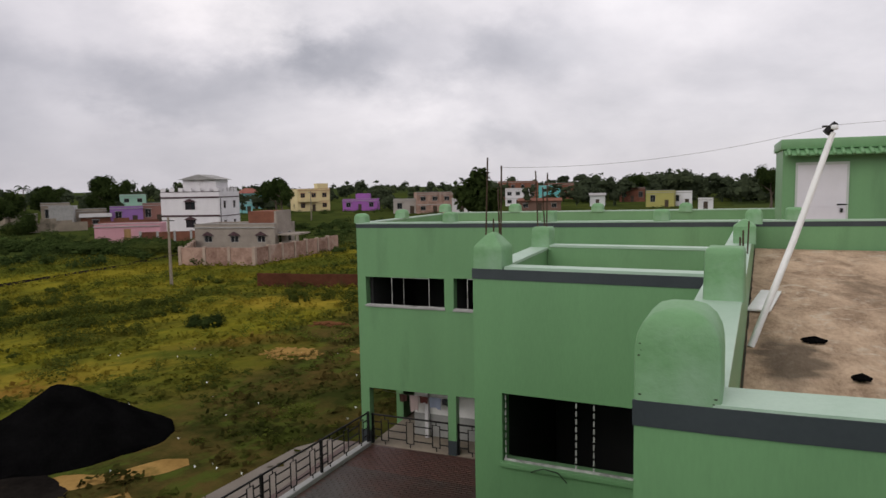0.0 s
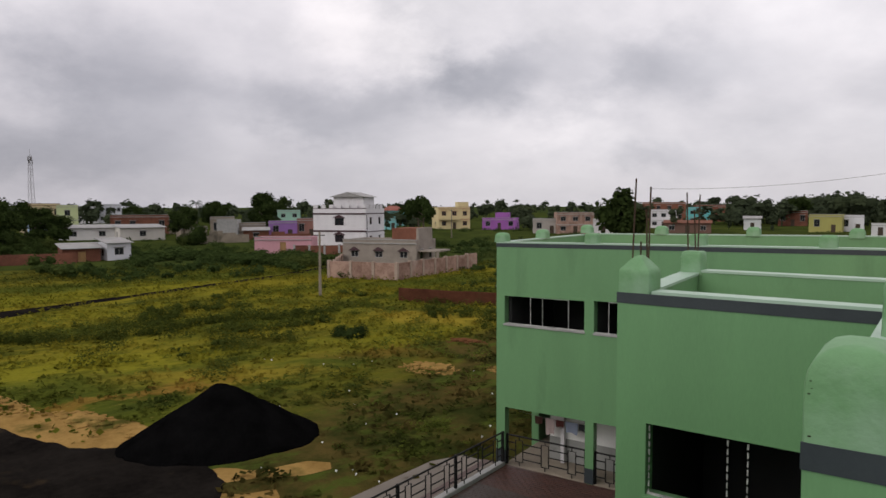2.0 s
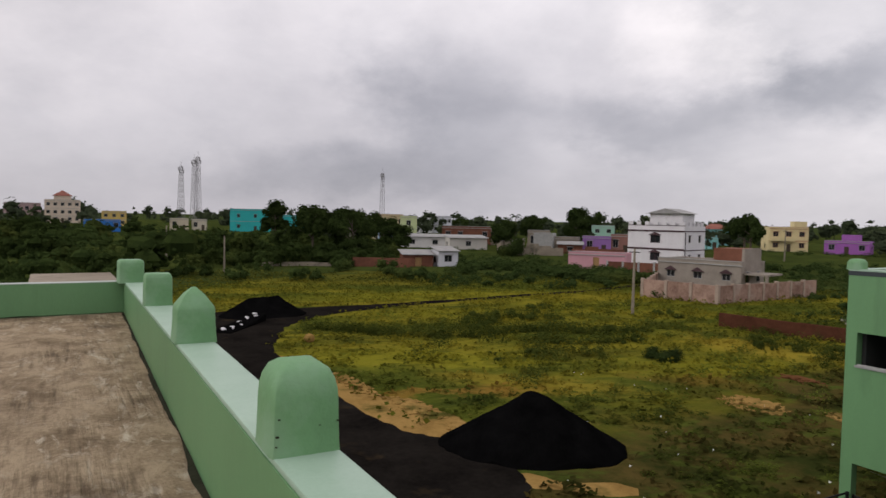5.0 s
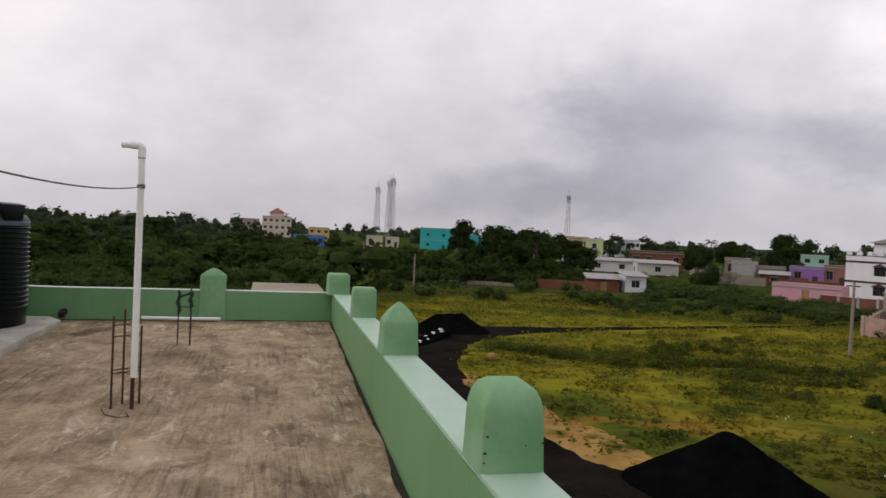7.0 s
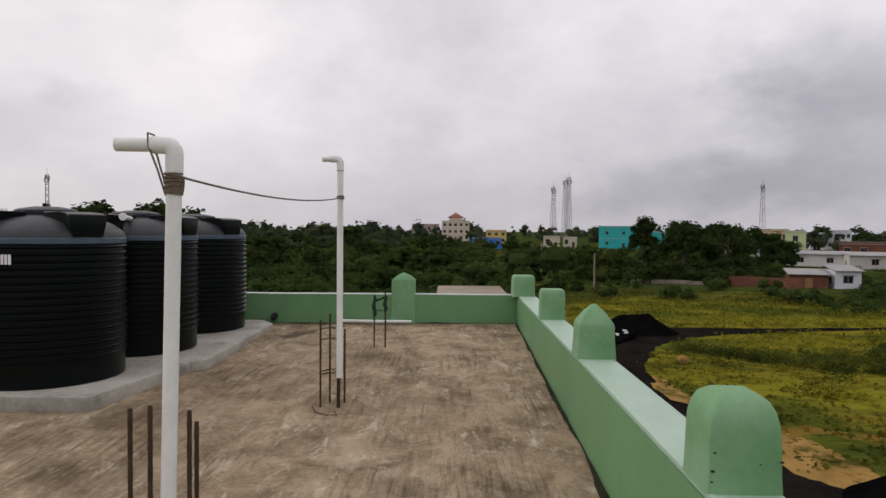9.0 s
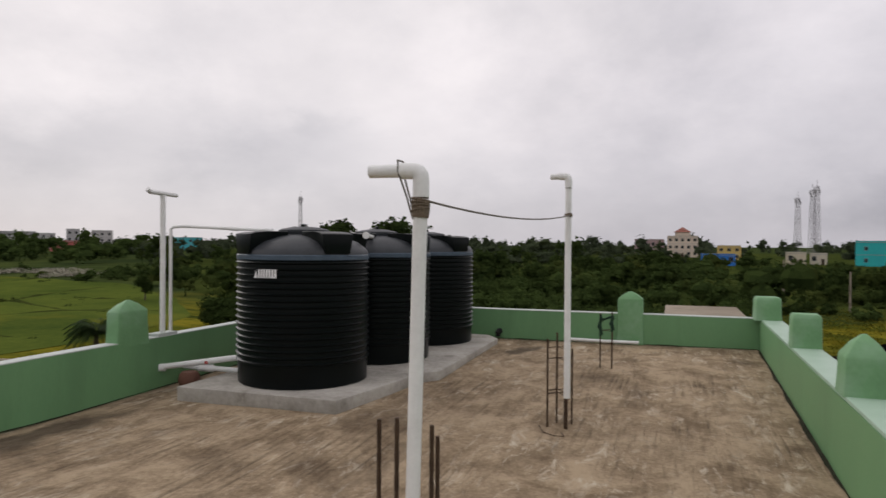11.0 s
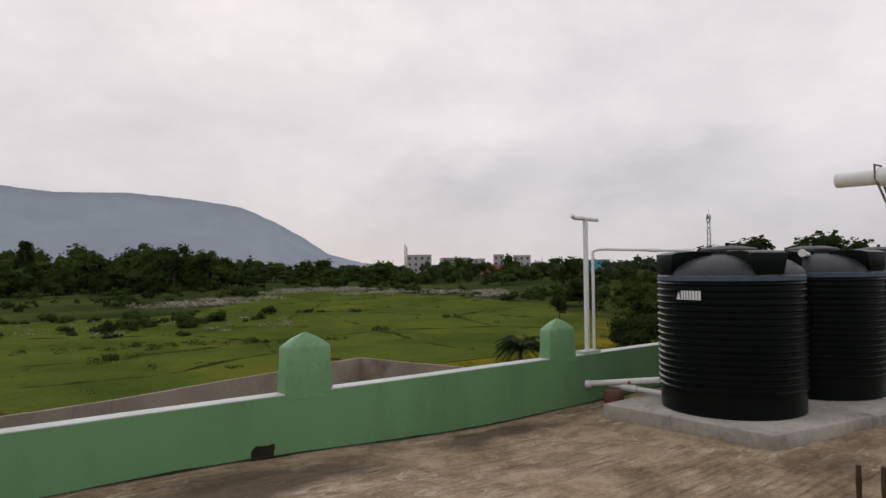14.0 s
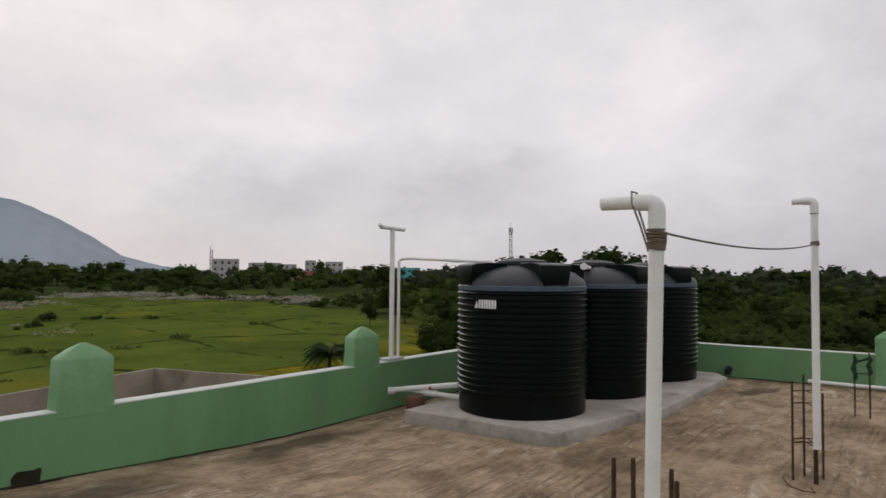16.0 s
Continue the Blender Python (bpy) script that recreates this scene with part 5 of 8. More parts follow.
wing_wall("room_middle", Shape().box(-2.2, -0.01, 6.6, 6.7, -3.2, -0.31).box(-2.2, -2.17, 4.38, 6.59, -3.2, -0.31).box(-0.05, -0.01, 4.38, 6.59, -3.2, -0.31).box(-2.16, -0.06, 4.38, 6.59, -0.36, -0.32).box(-2.16, -0.06, 4.38, 6.59, -3.2, -3.1), M_ROOMSHADE, "added walls of the middle room with shade painted near-black")

# verandah behind the ground-floor openings, with washing on a line
inner = Shape().wall(-8.45, FX1, -5.35, -4.25, 19.05, 19.25)
solo("wall_verandah", inner, M_LIMEWASH, "white verandah wall", "wall", kind="structure")
solo("dado_verandah", Shape().box(-8.46, FX1, 19.04, 19.25, -6.05, -5.352), M_CEMENT, "dark grey dado below the white verandah wall", "wall", kind="structure")
solo("floor_verandah", Shape().box(FX0 + 0.255, -4.01, FY + 0.001, 24.0, -6.25, -6.06), M_OLDWALL, "cement verandah floor", "floor", kind="structure")
solo("verandah_column", Shape().box(-8.02, -7.90, 18.85, 18.97, -6.05, -4.24), M_WALLWHITE, "slim white verandah column", "column", bevel=0.01)
dado1 = Shape().box(-9.668, -9.368, FY - 0.008, FY + 0.258, -6.05, -5.62)
solo("pier_dado", dado1, M_STRIPE, "dark painted foot of the corner pier", "trim", kind="structure")
solo("pier_dado", Shape().box(-6.838, -6.572, FY - 0.008, FY + 0.258, -6.05, -5.62), M_STRIPE, "dark painted foot of the pier", "trim", kind="structure")
line = Shape().tube([(-9.3, 18.6, -4.62), (-8.1, 18.6, -4.70), (-6.9, 18.6, -4.60)], 0.006, 6)
solo("washing_line", line, M_CORD, "washing line across the verandah", "rope")
for k, (x, w, h, c, lab) in enumerate(((-8.62, 0.26, 0.22, (0.07, 0.03, 0.022), "brown cloth"), (-8.25, 0.3, 0.48, (0.40, 0.31, 0.30), "pale pink towel"), (-7.93, 0.28, 0.2, (0.09, 0.026, 0.022), "dark red shirt"),
                                       (-7.55, 0.4, 0.32, (0.24, 0.27, 0.36), "grey-blue shirt"), (-7.2, 0.26, 0.2, (0.03, 0.03, 0.035), "black cloth"))):
    g = Shape()
    for s in range(2):
        base = len(g.v)
        for j in range(5):
            for i in range(7):
                q = i / 6
                g.v.append((x + w * (q - 0.5) * (1 - 0.12 * j / 4), 18.6 + (0.014 if s else -0.014) + 0.025 * math.sin(9 * q + k) * j / 4, -4.67 - h * j / 4 * (1 + 0.08 * math.sin(5 * q + k))))
        g.f += [(base + j * 7 + i, base + j * 7 + i + 1, base + (j + 1) * 7 + i + 1, base + (j + 1) * 7 + i) for j in range(4) for i in range(6)]
    solo("garment", g, plain("cloth_" + str(k), c, 0.95), lab + " hung on the washing line", "garment", "washing", smooth=True)

# the court between the wings
court = solo("floor_court", Shape().box(-10.1, 6.0, 1.3, FY - 0.002, -6.4, -6.058), M_COURT, "damp dark red paver court floor", "floor", kind="structure")
apron = Shape().prism([(-12.4, 1.2), (-10.29, 1.2), (-9.51, 17.7), (-10.9, 17.9), (-11.5, 17.0), (-11.85, 13.2)], -6.5, lambda x, y: -6.08 - 0.05 * (-10.3 - x))
solo("apron", apron, M_APRON, "pale concrete apron outside the court railing", "pavement", kind="structure", bevel=0.02)
solo("kerb_court", Shape().prism([(-10.28, 1.2), (-10.06, 1.2), (-9.31, 17.75), (-9.5, 17.75)], -6.1, -5.94), M_CEMENT, "low cement kerb under the railing", "kerb", kind="structure", bevel=0.015)


def railing(name, x0, y0, x1, y1, z, posts, label):
    """A black iron railing of square panels with stepped bars."""
    root = thing(name, label, "railing")
    d = Vector((x1 - x0, y1 - y0, 0))
    length = d.length
    d.normalize()
    P = lambda a, h: (x0 + d.x * a, y0 + d.y * a, z + h)
    for k in range(posts + 1):
        a = length * k / posts
        part("post", Shape().box(-0.034, 0.034, -0.034, 0.034, 0, 0.93).turned(Matrix.Translation(P(a, 0))), M_BLACKIRON, root)
    part("top_rail", Shape().tube([P(0, 0.9), P(length, 0.9)], 0.026, 6), M_BLACKIRON, root)
    bay = length / posts
    for k in range(posts):
        a = k * bay
        n = max(2, round(bay / 0.8))
        for i in range(n):
            b0, b1 = a + bay * i / n, a + bay * (i + 1) / n
            w = b1 - b0
            c0, c1 = b0 + 0.36 * w, b0 + 0.64 * w
            mid = (c0 + c1) / 2
            panel = part("panel", Shape().tube([P(c0, 0.12), P(c1, 0.12), P(c1, 0.78), P(c0, 0.78), P(c0, 0.12)], 0.018, 5), M_BLACKIRON, root)
            for h0, h1 in ((0.78, 0.9), (0.0, 0.12)):
                part("bar", Shape().tube([P(mid, h0), P(mid, h1)], 0.016, 5), M_BLACKIRON, panel)
            for h in (0.22, 0.45, 0.68):
                part("bar", Shape().tube([P(b0, h), P(c0, h)], 0.019, 5), M_BLACKIRON, panel)
                part("bar", Shape().tube([P(c1, h), P(b1, h)], 0.019, 5), M_BLACKIRON, panel)
    return root


railing("railing_west", -9.38, 17.72, -10.05, 3.3, -5.95, 6, "black iron railing of square panels along the court")
railing("railing_north", -9.36, 17.95, -6.84, 17.95, -6.06, 1, "black iron railing between the verandah piers")
railing("railing_north", -6.57, 17.95, -4.0, 17.95, -6.06, 1, "black iron railing between the verandah piers")

# stair head on the far wing's roof, with its steel door
SY = 20.0
solo("wall_stair_head", Shape().wall(1.76, 7.0, 0.05, 2.45, SY, SY + 2.6, []), M_GREEN, "mint green stair head block", "wall", kind="structure")
solo("roof_stair_head", Shape().box(1.70, 7.05, SY - 0.1, SY + 2.7, 2.452, 2.72), M_GREEN, "plain parapet band of the stair head", "roof", kind="structure", bevel=0.04)
can = thing("canopy", "tiled green canopy over the stair-head door", "canopy", (1.78, SY - 0.02, 2.30))
part("slab", Shape().add([(0, 0, 0.12), (5.2, 0, 0.12), (5.2, -0.42, -0.02), (0, -0.42, -0.02), (0, 0, 0.15), (5.2, 0, 0.15), (5.2, -0.42, 0.01), (0, -0.42, 0.01)], [(0, 1, 2, 3), (7, 6, 5, 4), (3, 2, 6, 7), (0, 3, 7, 4), (1, 5, 6, 2)]), M_GREEN, can)
tile = mesh_of("tile", *(lambda s: (s.v, s.f))(Shape().tube([(0, 0.0, 0.165), (0, -0.45, 0.012)], 0.05, 8)), smooth=True)
tile.materials.append(M_GREEN)
for i in range(26):
    o = new("tile", tile)
    o.parent = can
    o.location = (0.1 + 0.2 * i, 0, 0)
door = thing("door_1", "closed white steel door of the stair head", "door", (2.06, SY - 0.02, 0.05), kind="structure")
part("leaf", Shape().box(0.05, 1.15, -0.005, 0.015, 0.02, 2.0), M_STEELDOOR, door)
part("frame", Shape().wall(0, 1.2, 0, 2.07, -0.02, 0.018, [(0.05, 1.15, 0.001, 2.0)]), M_WHITECOPE, door)
part("bolt", Shape().box(0.95, 1.17, -0.03, -0.007, 0.98, 1.01).box(1.02, 1.08, -0.05, -0.007, 0.8, 0.9), M_BLACKIRON, door, "black bolt and padlock")
part("rail", Shape().box(0.05, 1.15, -0.014, -0.006, 0.93, 0.965), M_STEELDOOR, door)

# leaning pole with a wire, reinforcing bars, litter on the near wing
strut = thing("leaning_pole", "leaning white plastic pole with a black wire clamp", "pole", (0.67, 7.60, 0.03))
dx, dy, dz = 0.75, 0.78, 2.13
part("pipe", Shape().tube([(0, 0, 0), (dx * 0.5 + 0.02, dy * 0.5, dz * 0.5), (dx, dy, dz)], [0.034, 0.033, 0.030], 14), M_PVC, strut, smooth=True)
clamp = part("clamp", Shape().tube([(dx - 0.06, dy, dz + 0.0), (dx + 0.03, dy + 0.01, dz + 0.10)], [0.045, 0.03], 10).box(dx - 0.10, dx - 0.02, dy - 0.012, dy + 0.012, dz + 0.06, dz + 0.08), M_BLACKIRON, strut, "black wire clamp")
part("insulator", Shape().lathe([(0.02, 0), (0.035, 0.01), (0.035, 0.04), (0.02, 0.05)], 12).turned(Matrix.Translation((dx + 0.01, dy - 0.05, dz + 0.03))), M_WHITE, clamp, "white insulator")
tip = Vector((0.67 + dx, 7.60 + dy, 0.03 + dz + 0.08))
rodtop = MB @ Vector((-2.21, 4.45, 1.88))
span = [rodtop.lerp(tip, q) - Vector((0, 0, 0.12 * 4 * q * (1 - q))) for q in [i / 16 for i in range(17)]]
span += [tip.lerp(Vector((5.5, 9.2, 2.6)), q) - Vector((0, 0, 0.05 * 4 * q * (1 - q))) for q in (0.33, 0.66, 1.0)]
solo("overhead_wire", Shape().tube(span, 0.0018, 5), M_CORD, "thin wire strung from the bars over the pole", "wire")
for k, rods in enumerate((((-2.36, 4.36, 0.8, 1.99, 0.04), (-2.21, 4.45, 0.8, 1.9, 0.02), (-2.24, 4.52, 0.8, 1.66, -0.02), (-2.33, 4.55, 0.8, 1.3, 0.0)),
                          ((-2.36, 6.4, 0.79, 1.87, -0.04), (-2.29, 6.5, 0.79, 1.64, -0.04), (-2.25, 6.4, 0.79, 1.84, 0.02)),
                          ((0.30, 4.5, 0.76, 1.2, 0.0), (0.27, 4.65, 0.76, 1.12, 0.0), (0.31, 6.6, 0.76, 1.18, 0.01)))):
    root = thing("column_bars", "rusty reinforcing bars standing out of a parapet pillar", "steel bars", group="column bars")
    for u, v, z0, z1, lean in rods:
        a, b = MB @ Vector((u, v, z0)), MB @ Vector((u + lean, v, z1))
        part("bar", Shape().tube([a, a.lerp(b, 0.5), b], 0.0095, 6), M_RUST, root)
for x, y, r, lab in ((1.27, 7.98, 0.12, "heap of black rags"), (1.47, 6.60, 0.075, "crumpled black rag")):
    heap = Shape()
    for i in range(9):
        a = i * 2.4
        heap.tube([(r * math.cos(a) * 0.9, r * math.sin(a) * 0.7, 0.0), (r * 0.3 * math.cos(a + 1), r * 0.3 * math.sin(a + 1), 0.014 + 0.008 * math.sin(i)), (r * math.cos(a + 2.2), r * 0.8 * math.sin(a + 2.2), 0.005)], [0.016, 0.024, 0.012], 6)
    solo("rag", heap, M_COAL, lab + " on the roof floor", "rag", smooth=True, at=(x, y, 0.05))
solo("foam_sheet", Shape().box(0, 0.27, 0, 1.7, 0, 0.025), M_PVC, "white foam sheet lying beside the parapet", "sheet", at=(0.68, 9.5, 0.06), rz=-8, bevel=0.005)

# ---- land round the building ----


def drape(name, ring, material, label, category, lift=0.03, cell=3.0, kind="structure", swell=0.0, rough=0.0):
    """A sheet over the ring of (x, y), lying on the ground; swell lifts its middle into a low mound."""
    xs, ys = [p[0] for p in ring], [p[1] for p in ring]
    bm = bmesh.new()
    bm.faces.new([bm.verts.new((x, y, 0)) for x, y in ring])
    for axis, lo, hi in ((0, min(xs), max(xs)), (1, min(ys), max(ys))):
        v = lo + cell
        while v < hi:
            co, no = [0, 0, 0], [0, 0, 0]
            co[axis], no[axis] = v, 1
            bmesh.ops.bisect_plane(bm, geom=bm.verts[:] + bm.edges[:] + bm.faces[:], plane_co=co, plane_no=no)
            v += cell
    edge = {v for e in bm.edges if len(e.link_faces) == 1 for v in e.verts}
    rim = [v.co.copy() for v in edge]
    for v in bm.verts:
        d = 0.0 if v in edge else min((v.co - r).length for r in rim)
        x, y = v.co.x, v.co.y
        z = ground_z(x, y) + 0.16 * noise.noise((x * 0.11, y * 0.11, 3.1))
        v.co.z = z + lift * (0.35 if v in edge else 1.0) + swell * (1 - math.exp(-d / 1.2)) * (1 + rough * noise.noise((x * 0.9, y * 0.9, 5)))
        if v in edge:
            v.co.x += (0.25 + 0.16 * cell) * noise.noise((x * 1.1, y * 1.1, 1))
            v.co.y += (0.25 + 0.16 * cell) * noise.noise((x * 1.1, y * 1.1, 2))
    me = bpy.data.meshes.new(name)
    bm.to_mesh(me)
    bm.free()
    me.polygons.foreach_set("use_smooth", [True] * len(me.polygons))
    me.materials.append(material)
    return tagged(new(name, me), label, category, kind=kind)


ROAD = [(-12.6, 2), (-13.5, 10.2), (-15.0, 12.0), (-16.6, 12.9), (-18.5, 13.2), (-20.6, 12.8), (-22.5, 11.9), (-27, 11.5), (-34, 10.9), (-41, 12.0), (-47, 14.6), (-51.5, 18.5), (-53.6, 22), (-54.8, 27), (-55.8, 34), (-58.0, 48), (-60.5, 62), (-62, 78),
               (-63.6, 78), (-62.0, 62), (-59.5, 48), (-57.3, 34), (-56.6, 26), (-57, 20), (-57, 13), (-55, 8), (-45, 5), (-25, 2)]
drape("road", ROAD, M_ROAD, "black cinder track crossing the meadow", "road", 0.05, 1.3)


def heap(name, cx, cy, rx, ry, h, turn, material, label, category, power=1.25, ridge=0.0, seed=0):
    """A loose conical heap with a soft foot and runnels."""
    s = Shape()
    n, m = 26, 56
    c, sn = math.cos(radians(turn)), math.sin(radians(turn))
    for i in range(n + 1):
        for j in range(m):
            a, q = 2 * math.pi * j / m, i / n
            k = 1 + 0.13 * noise.noise((math.cos(a) * 1.4 + seed, math.sin(a) * 1.4, 1.0)) + (0.07 * noise.noise((math.cos(a) * 6 + seed, math.sin(a) * 6, 4.0)) + 0.04 * noise.noise((math.cos(a) * 14, math.sin(a) * 14, seed))) * q
            x, y = rx * q * k * math.cos(a), ry * q * k * math.sin(a)
            px, py = max(-ridge, min(ridge, x)), 0.0
            top = (1 - min(1.0, math.hypot((x - px) / max(0.1, rx - ridge), y / ry))) ** power
            z = h * top * (1 + 0.07 * noise.noise((x * 1.1, y * 1.1, seed))) + 0.06 * noise.noise((x * 3, y * 3, seed + 3)) * (1.1 - q)
            X, Y = cx + c * x - sn * y, cy + sn * x + c * y
            s.v.append((X, Y, ground_z(X, Y) + z + 0.09 * (1 - q) - (0.25 if i == n else 0)))
    s.f = [(i * m + j, (i + 1) * m + j, (i + 1) * m + (j + 1) % m, i * m + (j + 1) % m) for i in range(n) for j in range(m)]
    return solo(name, s, material, label, category, smooth=True, weld=False)


heap("stone_dust_mound", -18.85, 15.0, 3.45, 2.6, 1.88, 55, M_COAL, "steep heap of black stone dust beside the track", "heap", 1.05, 0.2, 1)
heap("stone_dust_mound", -53.6, 14.8, 3.8, 2.7, 1.45, 105, M_COAL, "long low heap of black stone dust by the track", "heap", 1.1, 1.3, 4)
drape("sand_patch", [(-20.6, 12.2), (-21.2, 14.2), (-23.0, 14.4), (-26.5, 13.4), (-30.5, 12.5), (-33.5, 11.6), (-36.5, 11.9), (-38, 11.3), (-34, 10.2), (-29, 10.6), (-25, 10.8)], M_SAND, "spilt ochre sand along the track", "sand", 0.03, 0.5, "structure", 0.02, 0.6)
sand_rnd = random.Random(21)
for cx, cy, rx, ry, n, lab in ((-18.8, 27.3, 1.7, 1.2, 130, "tipped heap of ochre sand clods spreading in the grass"), (-15.7, 28.9, 0.9, 0.7, 50, "small scatter of ochre sand clods in the grass"), (-24.5, 13.4, 2.6, 0.9, 150, "ochre sand clods spilt along the track"), (-29.5, 12.6, 2.8, 0.6, 90, "ochre sand clods spilt along the track"), (-21.6, 13.6, 1.2, 0.7, 60, "ochre sand clods spilt along the track"), (-20.8, 33.8, 1.5, 0.8, 60, "low heap of red earth clods in the grass")):
    clods = Shape()
    for _ in range(n):
        q, a = sand_rnd.uniform(0, 1) ** 0.7, sand_rnd.uniform(0, 6.283)
        x, y, r = cx + rx * q * math.cos(a), cy + ry * q * math.sin(a), sand_rnd.uniform(0.07, 0.24) * (1.15 - 0.6 * q)
        z = ground_z(x, y) + 0.16 * noise.noise((x * 0.11, y * 0.11, 3.1)) + 0.14 * (1 - q)
        k = len(clods.v)
        clods.lathe([(r, z - 0.06), (r * 0.95, z + 0.12 * r), (r * 0.5, z + 0.3 * r)], 7, (x, y))
    solo("earth_mound" if "red" in lab else "sand_mound", clods, M_REDEARTH if "red" in lab else M_SAND, lab, "earth" if "red" in lab else "sand", kind="stuff", smooth=True, weld=False)

drape("trodden_earth", [(-17.0, 12.2), (-16.8, 12.9), (-16.2, 13.4), (-15.5, 13.9), (-14.9, 14.9), (-14.3, 15.5), (-13.8, 15.2), (-14.2, 14.4), (-14.7, 13.6), (-15.4, 12.9), (-15.9, 12.3), (-16.4, 11.9)], M_SAND, "strip of bare ochre earth beside the track", "ground", 0.02, 0.4)
drape("trodden_earth", [(-15.6, 11.4), (-15.2, 11.9), (-14.6, 12.3), (-14.1, 12.9), (-13.6, 12.8), (-13.7, 12.0), (-14.4, 11.2), (-15.1, 10.9)], M_SAND, "small worn patch of ochre earth beside the track", "ground", 0.02, 0.4)
# sacks lying on a black sheet by the far heap
sheet_root = thing("sack_pile", "row of white sacks on a black sheet by the track", "sacks", (-48.5, 11.8, -6.22), 140)
ramp_of = lambda x: 0.30 * ease((x + 1.5) / 4.2) + 0.22 * ease((x - 1.0) / 1.8)
part("sheet", Shape().prism([(-2.9, -0.75), (-1, -0.8), (1, -0.75), (2.7, -0.7), (2.7, 0.7), (1, 0.75), (-1, 0.8), (-2.9, 0.75)], -0.1, lambda x, y: 0.08 + ramp_of(x)), M_COAL, sheet_root, "black plastic sheet", bevel=0.03)
for i in range(13):
    sack = Shape().lathe([(0.02, -0.19), (0.065, -0.14), (0.075, 0.0), (0.065, 0.14), (0.02, 0.19)], 8)
    o = part("sack", sack, M_WALLWHITE, sheet_root, smooth=True)
    sx = -2.4 + 0.39 * i
    o.matrix_basis = pose(sx, 0.3 * math.sin(i * 2.1), 0.16 + ramp_of(sx), 90, 20 * math.sin(i), 60 * math.cos(i * 1.7))
solo("boulder", Shape().lathe([(0.1, -0.2), (0.32, 0.0), (0.36, 0.2), (0.26, 0.4), (0.08, 0.48)], 9), M_SAND, "pale boulder at the track's edge", "boulder", smooth=True, at=(-41.3, 14.4, -6.25))

# rice fields to the south, with grassy bunds between the plots
paddy_ring = [(2, -44), (-12, -42), (-30, -46), (-44, -44), (-62, -50), (-78, -66), (-98, -92), (-104, -135), (-100, -175), (-84, -186), (-60, -150), (-36, -118), (-12, -118), (4, -118)]
drape("rice_field", paddy_ring, M_PADDY, "bright green flat rice field", "field", 0.10, 8.0)
for k, pts in enumerate((((6, -94), (-8, -95), (-18, -87), (-26, -85), (-40, -90)), ((4, -70), (-14, -66), (-30, -70), (-46, -72)), ((-42, -52), (-46, -72), (-56, -106)), ((-30, -47), (-27, -60), (-30, -70), (-26, -85), (-36, -117)),
                         ((-40, -90), (-54, -107), (-61, -102), (-66, -82), (-76, -70)), ((-54, -107), (-70, -130), (-100, -140)), ((-61, -102), (-84, -112), (-101, -118)), ((-46, -72), (-60, -66), (-64, -56)), ((-70, -130), (-74, -155), (-88, -168)),
                         ((-66, -82), (-80, -88), (-94, -90)), ((-60, -66), (-66, -82)), ((4, -56), (-14, -54), (-27, -60)), ((-74, -155), (-96, -160)))):
    b = Shape()
    dense = []
    for (xa, ya), (xb, yb) in zip(pts, pts[1:]):
        n = max(2, int(math.hypot(xb - xa, yb - ya) / 1.5))
        dense += [(xa + (xb - xa) * i / n, ya + (yb - ya) * i / n) for i in range(n)]
    dense.append(pts[-1])
    for i, (x, y) in enumerate(dense):
        x0, y0 = dense[max(0, i - 1)]
        x1, y1 = dense[min(len(dense) - 1, i + 1)]
        d = math.hypot(x1 - x0, y1 - y0) or 1
        nx, ny = -(y1 - y0) / d, (x1 - x0) / d
        wob = 0.7 * noise.noise((x * 0.2, y * 0.2, k))
        z = ground_z(x, y) + 0.1 + 0.16 * noise.noise((x * 0.11, y * 0.11, 3.1))
        hh = 0.05 + 0.26 * noise.noise((x * 0.5, y * 0.5, 6))
        for o, h in ((-0.34, -0.1), (-0.1, hh), (0.1, hh), (0.34, -0.1)):
            b.v.append((x + nx * (o + wob), y + ny * (o + wob), z + h))
    b.f = [(4 * i + j, 4 * i + j + 1, 4 * i + j + 5, 4 * i + j + 4) for i in range(len(dense) - 1) for j in range(3)]
    solo("bund", b, M_BUND, "low grassy bund between rice plots", "bund", kind="structure", smooth=True, weld=False)

# the hill range, its haze put into one flat blue-grey colour
crest = [(-70, 4.6), (-80, 5.5), (-88, 6.2), (-94.26, 6.23), (-98.47, 5.81), (-103.44, 5.94), (-107.54, 5.6), (-111.43, 5.05), (-112.63, 4.61), (-114.56, 3.71), (-116.84, 2.42), (-118.69, 1.15), (-121.5, 0.4), (-124, 0.1)]
hill = Shape()
HD = 2900.0
fine_crest = []
for (a0, e0), (a1, e1) in zip(crest, crest[1:]):
    for i in range(8):
        q = i / 8
        fine_crest.append((a0 + (a1 - a0) * q, e0 + (e1 - e0) * q + 0.05 * noise.noise(((a0 + (a1 - a0) * q) * 1.3, 0, 0))))
fine_crest.append(crest[-1])
ROWS_H = 12
for a, e in fine_crest:
    top = 1.7 + HD * math.tan(radians(e))
    for r in range(ROWS_H + 1):
        q = r / ROWS_H
        d = HD - 900 * (1 - q) ** 1.3 * (0.3 + 0.7 * min(1, e / 4))
        z = -8 + (top + 8) * (q ** 0.8) + 14 * noise.noise((a * 0.7, q * 3, 1)) * q * (1 - q) * 4
        hill.v.append((d * math.cos(radians(a)), d * math.sin(radians(a)), z))
    hill.v.append(((HD + 500) * math.cos(radians(a)), (HD + 500) * math.sin(radians(a)), 0))
K = ROWS_H + 2
hill.f = [(i * K + r, (i + 1) * K + r, (i + 1) * K + r + 1, i * K + r + 1) for i in range(len(fine_crest) - 1) for r in range(K - 1)]
